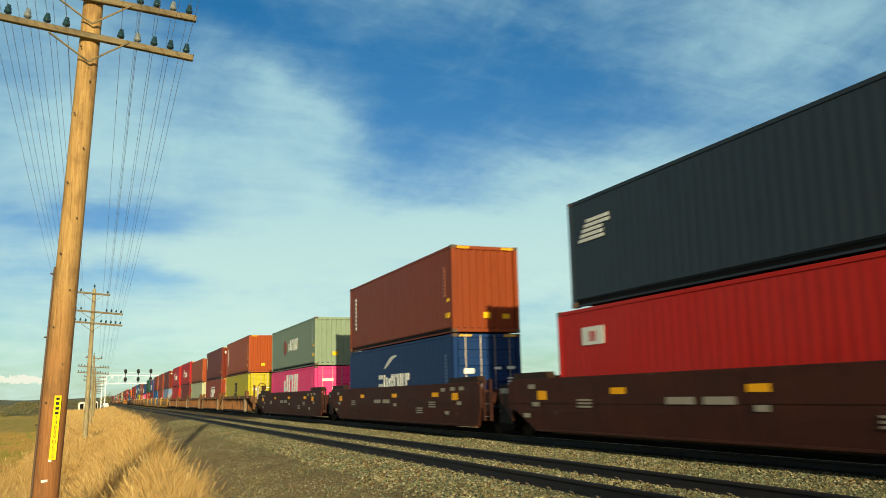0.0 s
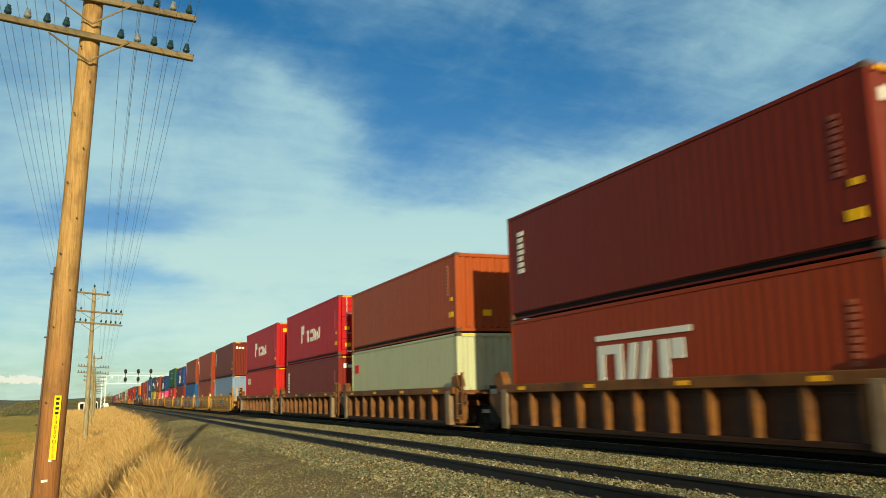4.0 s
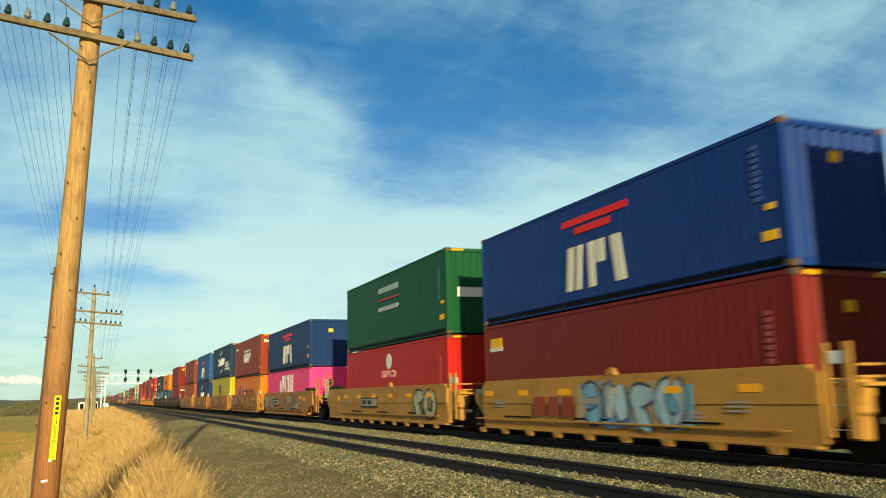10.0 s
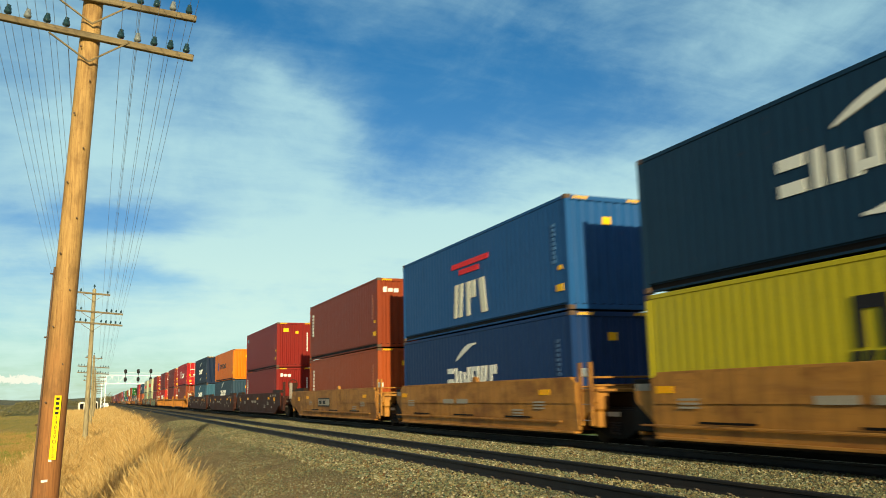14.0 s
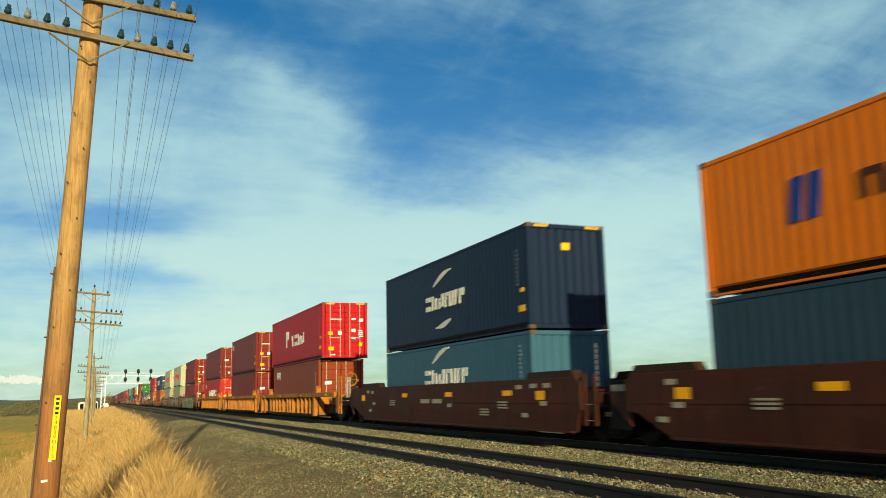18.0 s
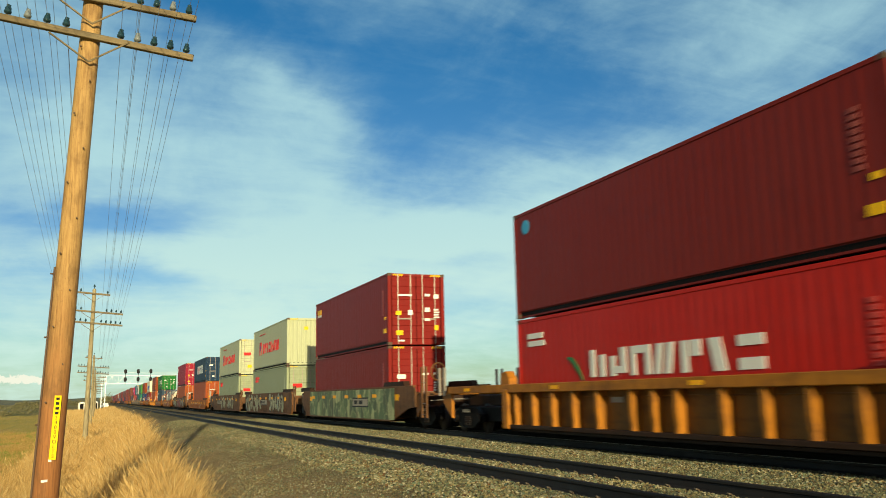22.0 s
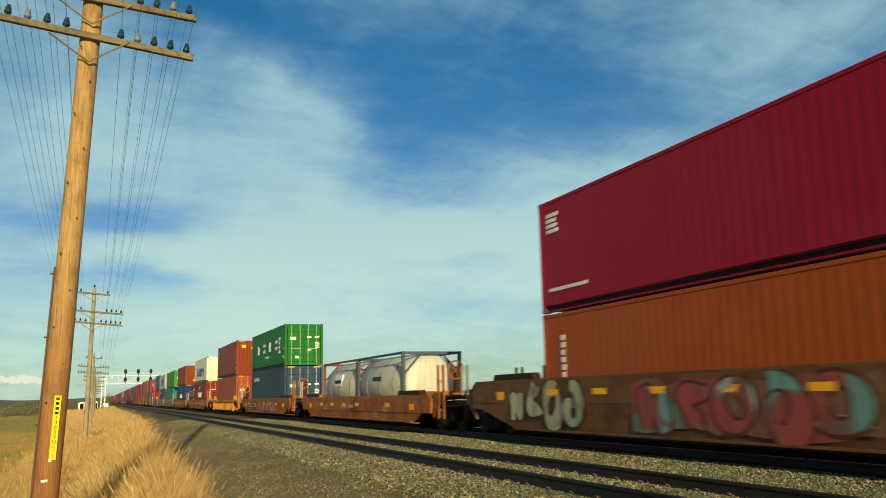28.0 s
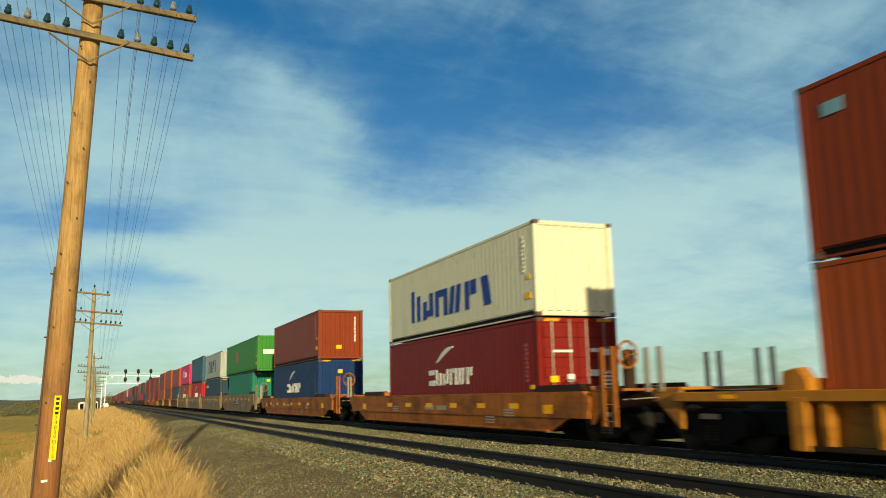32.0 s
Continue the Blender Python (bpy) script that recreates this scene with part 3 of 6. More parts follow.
# low dark ridge along the horizon
def build_ridge():
    g, top = G(), []
    for i in range(121):
        x = -1500 + 25 * i
        top.append((x, 1 + (9 + 7 * noise.noise(Vector((x * 0.004, 0.3, 0))) + 2.5 * noise.noise(Vector((x * 0.03, 0.7, 0)))) * (1.0 if x < 300 else 0.5)))
    vs, n = [], len(top)
    for x, h in top:
        vs += [(x, 1700, -2), (x, 1800 + 40 * noise.noise(Vector((x * 0.01, 5, 0))), h), (x, 2100, -2)]
    fs = []
    for i in range(n - 1):
        fs += [(3 * i, 3 * i + 3, 3 * i + 4, 3 * i + 1), (3 * i + 1, 3 * i + 4, 3 * i + 5, 3 * i + 2)]
    g.add(vs, fs)
    solid("backdrop_ridge", g, earth("ridge_scrub", (104, 106, 90), (124, 120, 94), (92, 96, 82), 0.4, 0.2, 0.5), "low scrub-covered ridge along the horizon", "hill", kind="structure")


build_ridge()


# ---- tracks ----
RAIL_SECTION = [(-0.07, 0), (0.07, 0), (0.07, 0.012), (0.012, 0.03), (0.009, 0.12), (0.035, 0.135), (0.036, 0.165), (0.028, 0.172),
                (-0.028, 0.172), (-0.036, 0.165), (-0.035, 0.135), (-0.009, 0.12), (-0.012, 0.03), (-0.07, 0.012)]


def build_track(cx, top, label, polished):
    tr = thing("railway_track", label, "railway track", "pair of main line tracks", kind="structure")
    for s in (-1, 1):
        g = G()
        g.prism([(cx + s * GAUGE / 2 + a, top - 0.172 + b) for a, b in RAIL_SECTION], "y", -60, 1900)
        rail = part("rail", g.mesh("rail", rail_mat), tr)
        hd = G()
        hd.box(cx + s * GAUGE / 2 - 0.026, cx + s * GAUGE / 2 + 0.026, -60, 1900, top + 0.0005, top + 0.0035)
        part("rail_head", hd.mesh("rail_head", polished), rail, "worn running surface")
    return tr


near_track = build_track(NEAR_X, NEAR_Z, "empty near track, dark steel rails on clipped ties", rail_mat)
train_track = build_track(TRAIN_X, RAIL_Z, "track under the train, rails shiny on top", polish_mat)


def tie_shape(g):
    g.cbox(-1.28, 1.28, -0.13, 0.13, -0.2, 0.0, 0.025)


def clip_shape(g):
    pts = [(0.0, -0.05, 0.0), (0.01, -0.05, 0.035), (0.025, -0.02, 0.045), (0.03, 0.02, 0.045), (0.015, 0.05, 0.035), (0.0, 0.05, 0.0)]
    for a, b in zip(pts, pts[1:]):
        g.tube(a, b, 0.011, n=5)


def plate_shape(g):
    g.cbox(-0.17, 0.17, -0.09, 0.09, 0.0, 0.016, 0.004)


for cx, top, tr in ((NEAR_X, NEAR_Z, near_track), (TRAIN_X, RAIL_Z, train_track)):
    for i in range(150 if tr is near_track else 60):
        y = 5.0 + 0.61 * i
        tie = part("tie", cached("tie", tie_shape, tie_mat), tr, at=(cx, y + 0.02 * math.sin(i * 7.1), top - 0.19), turn=(0, 0, 0.5 * math.sin(i * 3.7)))
        if tr is near_track and i < 46:
            for s in (-1, 1):
                part("tie_plate", cached("tie_plate", plate_shape, rail_mat), tie, at=(s * GAUGE / 2, 0, 0.002))
                for q in (-1, 1):
                    part("rail_clip", cached("rail_clip", clip_shape, tie_mat), tie, at=(s * GAUGE / 2 + q * 0.085, 0.03 * q, 0.012), turn=(0, 0, 0 if q > 0 else 180))
    g = G()
    for i in range(600):
        y = 5.0 + 0.61 * ((150 if tr is near_track else 60) + i)
        g.box(cx - 1.28, cx + 1.28, y - 0.13, y + 0.13, top - 0.37, top - 0.188)
    rest = part("ties_far_off", g.mesh("ties_far_off", tie_mat), tr)
    rest["kind"] = "stuff"


# ---- a line of telegraph poles ----
def bell(g):
    g.lathe([(0.012, -0.10), (0.012, 0.0), (0.05, 0.0), (0.055, 0.03), (0.042, 0.05), (0.046, 0.075), (0.03, 0.10), (0.032, 0.125), (0.012, 0.135)], 10)


def brace_shape(g):
    g.tube((0, 0, 0), (0.55, 0, 0.38), 0.016, n=4)


PIN_X = [-1.38, -1.12, -0.86, -0.60, -0.34, 0.42, 0.66, 0.90, 1.14, 1.38]
# y, x at the ground, lean to the side per metre, base z, top z, lower arm z, gap between arms, butt radius
POLES = [(-30.0, -0.4, 0.0, -1.0, 9.0, 6.3, 0.52, 0.20), (13.0, -0.66, 0.037, -1.0, 9.3, 6.57, 0.60, 0.168), (48.0, -0.62, 0.012, -1.15, 7.15, 5.30, 0.60, 0.125),
         (92.0, -0.75, 0.006, -1.1, 5.85, 4.05, 0.62, 0.125), (130.0, -0.8, 0.01, -1.1, 5.7, 4.1, 0.6, 0.125), (172.0, -0.9, 0.0, -1.1, 5.7, 4.1, 0.6, 0.125),
         (215.0, -1.0, 0.01, -1.1, 5.7, 4.1, 0.6, 0.125), (260.0, -1.1, 0.0, -1.1, 5.7, 4.1, 0.6, 0.125), (310.0, -1.2, 0.0, -1.1, 5.7, 4.1, 0.6, 0.125)]
ARM_TILT = 4.5
WIRES = {}


def build_pole(k, row):
    y, x0, lean, z0, z1, za, gap, r = row
    near = k == 1
    p = thing("telegraph_pole", "tall round timber pole with crossarms and a yellow warning strip" if near else "greyed timber telegraph pole with crossarms in dry grass",
              "utility pole", "telegraph poles along the line", at=(x0, y, z0))
    hgt = z1 - z0
    g = G()
    prof = [(r * 1.02, -0.3), (r, 0), (r * 0.97, hgt * 0.25), (r * 0.91, hgt * 0.5), (r * 0.85, hgt * 0.75), (r * 0.78, hgt - 0.05), (r * 0.6, hgt)]
    g.lathe(prof, 20)
    g.v = [(a + lean * c + 0.006 * noise.noise(Vector((a * 9, b * 9, c * 1.5))), b, c) for a, b, c in g.v]
    part("pole_shaft", g.mesh("pole_shaft", pole_wood if near else grey_wood, True), p)

    def arm(zc, half, pins, tilt=ARM_TILT):
        cx = lean * (zc - z0)
        front = -r * 0.86
        m = G()
        m.cbox(-half, half, -0.045, 0.045, -0.046, 0.046, 0.008)
        a = part("crossarm", m.mesh("crossarm", arm_wood), p, at=(cx, front - 0.04, zc - z0), turn=(0, tilt, 0))
        for i, px in enumerate(pins):
            mat = clear_mat if i in (2, 6) and near else glass_mat
            part("insulator", cached("insulator", bell, mat, True), a, at=(px, 0, 0.084))
            e = pose(x0 + cx, y + front - 0.04, zc) @ pose(0, 0, 0, 0, tilt, 0)
            WIRES.setdefault((round(half, 1), gap_index(zc), i), []).append((y, e @ Vector((px, 0, 0.17))))
        for s in (1, -1):
            part("brace", cached("brace", brace_shape, arm_wood), p, at=(cx, front - 0.09, zc - z0 - 0.42), turn=(0, 0, 0) if s > 0 else (0, 0, 180))

    def gap_index(zc):
        return 0 if abs(zc - za) < 0.1 else (1 if abs(zc - za - gap) < 0.1 else 2)

    arm(za, 1.5, PIN_X, 5.6 if near else ARM_TILT)
    arm(za + gap, 1.5, [PIN_X[i] for i in (0, 1, 2, 3, 6, 7, 8, 9)], 3.6 if near else ARM_TILT)
    arm(z1 - 0.28, 0.80, [-0.66, 0.66])
    part("insulator", cached("insulator", bell, glass_mat, True), p, at=(lean * hgt, 0, hgt + 0.1))
    if near:
        def strip(g):
            g.cbox(-0.045, 0.045, -0.004, 0.004, -0.43, 0.43, 0.002)
        sign_z = 0.86 - z0
        turn_l = math.degrees(math.atan(lean))
        sg = part("warning_strip", cached("warning_strip", strip, paint("warning_yellow", (244, 206, 20), 0.0, 0.08)), p,
                  "yellow strip with dark stacked letters", at=(lean * sign_z + 0.045, -r * 0.98 - 0.012, sign_z), turn=(0, turn_l, 10))
        z = 0.386
        for i, ch in enumerate("||||2400VOLTS"):
            if ch == "|":
                bar = G()
                bar.box(-0.022, 0.022, -0.002, 0.002, -0.018, 0.018)
                part("bar", bar.mesh("bar", black_mark), sg, at=(0, -0.006, z))
            else:
                cu = bpy.data.curves.new("letter", "FONT")
                cu.body, cu.size, cu.align_x, cu.align_y, cu.extrude = ch, 0.068, "CENTER", "CENTER", 0.001
                tmp = new("letter_curve", cu)
                bpy.context.view_layer.update()
                me = bpy.data.meshes.new_from_object(tmp.evaluated_get(bpy.context.evaluated_depsgraph_get()))
                me.materials.clear()
                me.materials.append(black_mark)
                bpy.data.objects.remove(tmp)
                part("letter", me, sg, at=(0, -0.006, z), turn=(90, 0, 0))
            z -= 0.0643

        def conduit(g):
            g.tube((-r - 0.012, -0.02, 0.0), (-r * 0.93 - 0.012 + lean * 4.1, -0.02, 4.1), 0.016, n=6)
        part("ground_wire_moulding", cached("conduit", conduit, casting_mat), p, "thin dark strip running up the pole")

        def strap(g):
            g.tube((-r - 0.05, -0.03, 0), (-r + 0.03, -0.03, 0), 0.012, n=5)
        for zz in (0.9, 1.9, 3.1, 4.0):
            part("strap", cached("strap", strap, casting_mat), p, at=(lean * zz, 0, zz))

        def tag(g):
            g.cbox(-0.02, 0.02, -0.003, 0.003, -0.016, 0.016, 0.001)
        for dx, zz in ((0.03, 1.07), (-0.035, 0.80), (0.005, 0.805)):
            part("tag", cached("tag", tag, white_mark), p, "small pale tag", at=(lean * zz + dx, -r - 0.006, zz + 0.35))

        def knob(g):
            g.tube((0, 0, 0), (0, -0.05, 0), 0.012, n=6)
        for i in range(11):
            zz = 2.2 + 0.52 * i
            part("bolt", cached("bolt", knob, casting_mat), p, at=(lean * zz + (0.05 if i % 2 else -0.09) * 1.2, -r * 0.86, zz))
    return p


for k, row in enumerate(POLES):
    build_pole(k, row)


def build_wires():
    for key, pts in WIRES.items():
        if len(pts) < 2:
            continue
        cu = bpy.data.curves.new("telegraph_wire", "CURVE")
        cu.dimensions, cu.bevel_depth, cu.bevel_resolution = "3D", 0.0034, 1
        line = []
        for (ya, a), (yb, b) in zip(pts, pts[1:]):
            sag = (yb - ya) ** 2 * 0.00016
            for i in range(13):
                t = i / 13
                q = a.lerp(b, t)
                line.append((q.x, q.y, q.z - 4 * sag * t * (1 - t)))
        line.append(tuple(pts[-1][1]))
        sp = cu.splines.new("POLY")
        sp.points.add(len(line) - 1)
        for q, co in zip(sp.points, line):
            q.co = (*co, 1)
        cu.materials.append(wire_mat)
        tmp = new("wire_curve", cu)
        bpy.context.view_layer.update()
        me = bpy.data.meshes.new_from_object(tmp.evaluated_get(bpy.context.evaluated_depsgraph_get()))
        bpy.data.objects.remove(tmp)
        tagged(new("telegraph_wire", me), "thin weathered wire strung from pole to pole", "wire", "telegraph wires")


build_wires()


# ---- signal gantry over both tracks ----
def build_gantry():
    Y = 285.0
    p = thing("signal_gantry", "galvanised truss signal bridge carrying three dark signal heads", "signal gantry", at=(0, Y, -1.0))
    for x in (0.4, 1.5):
        g = G()
        g.box(x - 0.12, x + 0.12, -0.12, 0.12, 0, 10.0)
        part("mast", g.mesh("mast", galv_mat), p)
    g = G()
    for i in range(8):
        z = 0.8 + 1.1 * i
        g.tube((0.4, 0, z), (1.5, 0, z + 1.1), 0.05, n=4)
    part("mast_lattice", g.mesh("mast_lattice", galv_mat), p)
    x0, x1, zb, zt = 0.0, 24.0, 6.6, 10.2
    zb = 7.7
    for z in (zb, zt):
        g = G()
        g.box(x0, x1, -0.11, 0.11, z - 0.08, z + 0.08)
        part("chord", g.mesh("chord", galv_mat), p)
    n = 14
    for i in range(n + 1):
        x = x0 + (x1 - x0) * i / n
        g = G()
        g.tube((x, 0, zb), (x, 0, zt), 0.045, n=4)
        if i < n:
            x2 = x0 + (x1 - x0) * (i + 1) / n
            g.tube((x, 0, zb if i % 2 else zt), (x2, 0, zt if i % 2 else zb), 0.045, n=4)
        part("lattice_bar", g.mesh("lattice_bar", galv_mat), p)
    g = G()
    for z in (zt + 1.0, zt + 0.5):
        g.tube((x0, 0.5, z), (x1, 0.5, z), 0.03, n=4)
    part("handrail", g.mesh("handrail", galv_mat), p)

    def head(g):
        g.lathe([(0.12, -0.72), (0.33, -0.6), (0.46, -0.25), (0.46, 0.25), (0.33, 0.6), (0.12, 0.72)], 14)
        g.v = [(a, b * 0.25, c) for a, b, c in g.v]
    for x in (7.2, 11.0, 14.75):
        for z in (9.0, 11.5):
            part("signal_head", cached("signal_head", head, black_mat), p, "dark oval signal head", at=(x, -0.5, z))
        g = G()
        g.box(x - 0.08, x + 0.08, -0.35, -0.2, zb - 0.1, 11.6)
        part("signal_post", g.mesh("signal_post", black_mat), p)


build_gantry()


# ---- trackside sheds and vehicles far off ----
def build_shed(x, y, wx, wy, h, rgb, label):
    p = thing("shed", label, "shed", "sheds far down the line", at=(x, y, -1.2))
    wall = paint("shed_%d_%d_%d" % rgb, rgb, 0.1, 0.2)
    g = G()
    g.cbox(-wx / 2, wx / 2, -wy / 2, wy / 2, 0, h, 0.03)
    part("wall", g.mesh("wall", wall), p)
    g = G()
    g.prism([(-wx / 2 - 0.2, h), (wx / 2 + 0.2, h), (0, h + wx * 0.16)], "y", -wy / 2 - 0.2, wy / 2 + 0.2)
    part("roof", g.mesh("roof", galv_mat), p)
    g = G()
    g.box(-0.5, 0.5, -wy / 2 - 0.03, -wy / 2 + 0.01, 0, 2.05)
    part("door", g.mesh("door", dark_steel), p)


build_shed(-4.9, 280, 2.0, 2.0, 2.2, (226, 222, 206), "small white trackside shed among dry grass")
build_shed(-1.2, 320, 1.4, 1.6, 2.4, (206, 200, 186), "pale equipment hut beside the line")


def build_pickup(x, y):
    p = thing("pickup_truck", "white pickup truck parked beside the line", "truck", at=(x, y, -1.05), turn=(0, 0, 8))
    body = paint("truck_white", (230, 230, 224), 0.02, 0.1)
    g = G()
    g.prism([(-2.7, 0.45), (2.7, 0.45), (2.7, 0.95), (1.2, 1.05), (0.7, 1.75), (-0.7, 1.75), (-0.9, 1.1), (-2.7, 1.1)], "x", -0.9, 0.9)
    part("body", g.mesh("body", body), p)
    g = G()
    g.prism([(1.12, 1.1), (0.68, 1.68), (-0.66, 1.68), (-0.8, 1.12)], "x", -0.905, 0.905)
    part("window", g.mesh("window", black_mat), p)
    for sx in (-0.82, 0.82):
        for sy in (-1.7, 1.75):
            part("wheel", cached("truck_wheel", lambda q: q.lathe([(0.2, -0.12), (0.37, -0.12), (0.38, 0), (0.37, 0.12), (0.2, 0.12)], 14, axis="x"), black_mat), p, at=(sx, sy, 0.37))


build_pickup(2.0, 330)


# ---- containers ----
BW = 2.438                      # width of a box
HC, STD = 2.896, 2.591          # tall and standard box heights
FT40, FT45, FT53, FT20 = 12.192, 13.716, 16.154, 6.058


def corrugated(L, z0, z1, n, x_out, depth):
    """A sheet along y with upright trapezoid folds; its outer faces lie at x_out."""
    def make(g):
        pitch = L / n
        prof = []
        for i in range(n):
            y = i * pitch
            prof += [(y, depth), (y + 0.25 * pitch, depth), (y + 0.5 * pitch, 0.0), (y + 0.75 * pitch, 0.0)]
        prof.append((L, depth))
        vs = []
        for y, d in prof:
            vs += [(x_out + d, y, z0), (x_out + d, y, z1)]
        fs = [(2 * i, 2 * i + 2, 2 * i + 3, 2 * i + 1) for i in range(len(prof) - 1)]
        m = len(vs)
        vs += [(x_out + depth + 0.03, 0, z0), (x_out + depth + 0.03, 0, z1), (x_out + depth + 0.03, L, z0), (x_out + depth + 0.03, L, z1)]
        fs.append((m, m + 1, m + 3, m + 2))
        g.add(vs, fs)
    return make


def casting(g):
    g.cbox(-0.09, 0.09, -0.085, 0.085, -0.06, 0.06, 0.012)


def block_shape(kind):
    """Plain blocks and bars in a unit square: (left, right, bottom, top) or a slanted bar (left at bottom, left at top, width, bottom, top)."""
    return [
        [(0, 0.27, 0, 1), (0.27, 0.73, 0.74, 1), (0.73, 1, 0, 1)],
        [(0.05, 0.95, 0.68, 1), (0.05, 0.95, 0, 0.34)],
        [(0.0, 0.16, 0.3, 0, 1), (0.48, 0.64, 0.3, 0, 1)],
        [(0.05, 0.34, 0, 1), (0.60, 0.9, 0, 0.8)],
        [(0.1, 0.4, 0, 1), (0.5, 0.92, 0.5, 1)],
        [(0.05, 0.34, 0, 0.72), (0.62, 0.92, 0.1, 1), (0.34, 0.62, 0.1, 0.34)],
        [(0.3, 0.1, 0.45, 0, 1)],
    ][kind % 7]


def make_word(a0, a1, z0, z1, letters, L, style=0, drop=0.0):
    """Plain bar shapes in the size of a word, one maker each; a is counted from the rear end."""
    step = (a1 - a0) / letters

    def block(i):
        def make(g):
            b0, b1 = a0 + i * step + step * 0.06, a0 + (i + 1) * step - step * 0.06
            top = z1 - (drop if i else 0.0)
            wide, high = b1 - b0, top - z0
            for k, bar in enumerate(block_shape(i * 2 + style)):
                x0, x1 = -BW / 2 - 0.006 - 0.0006 * k, -BW / 2 + 0.01
                if len(bar) == 4:
                    g.box(x0, x1, L - b0 - wide * bar[1], L - b0 - wide * bar[0], z0 + high * bar[2], z0 + high * bar[3])
                else:
                    lo, hi, w5, ba, to = bar
                    g.prism([(L - b0 - wide * lo, z0 + high * ba), (L - b0 - wide * (lo + w5), z0 + high * ba), (L - b0 - wide * (hi + w5), z0 + high * to), (L - b0 - wide * hi, z0 + high * to)], "x", x0, x1)
        return make
    return [block(i) for i in range(letters)]


def add_marks(c, name, mk, mm, key):
    for i, one in enumerate(mk if isinstance(mk, list) else [mk]):
        part(name, cached((name, i) + key, one, mm), c)


def make_bars(a0, a1, z0, z1, rows, L, slant=0.0):
    """Rows of plain bars, each a little shorter or longer; slant leans them."""
    def make(g):
        h = (z1 - z0) / rows
        for i in range(rows):
            za, zb = z0 + i * h + h * 0.18, z0 + (i + 1) * h - h * 0.12
            cut = (a1 - a0) * 0.18 * ((i * 7) % 3) / 2
            s = slant * i / max(1, rows - 1)
            g.box(-BW / 2 - 0.006, -BW / 2 + 0.01, L - a1 + cut - s, L - a0 - s, za, zb)
    return make


def make_swoosh(a0, a1, z0, z1, L):
    def make(g):
        pts = []
        for i in range(9):
            t = i / 8
            pts.append((L - a0 - (a1 - a0) * t, z0 + (z1 - z0) * math.sin(t * math.pi / 2), 0.05 + 0.13 * math.sin(math.pi * min(1, t * 1.1))))
        out = [(y, z + wd / 2) for y, z, wd in pts] + [(y, z - wd / 2) for y, z, wd in reversed(pts)]
        g.prism(out, "x", -BW / 2 - 0.006, -BW / 2 + 0.01)
    return make


def make_disc(a, z, r, L, n=16):
    def make(g):
        g.prism([(L - a + r * math.cos(2 * math.pi * i / n), z + r * math.sin(2 * math.pi * i / n)) for i in range(n)], "x", -BW / 2 - 0.006, -BW / 2 + 0.01)
    return make


W, R_, B_, K_, Y_ = white_mark, red_mark, blue_mark, black_mark, yellow_mark


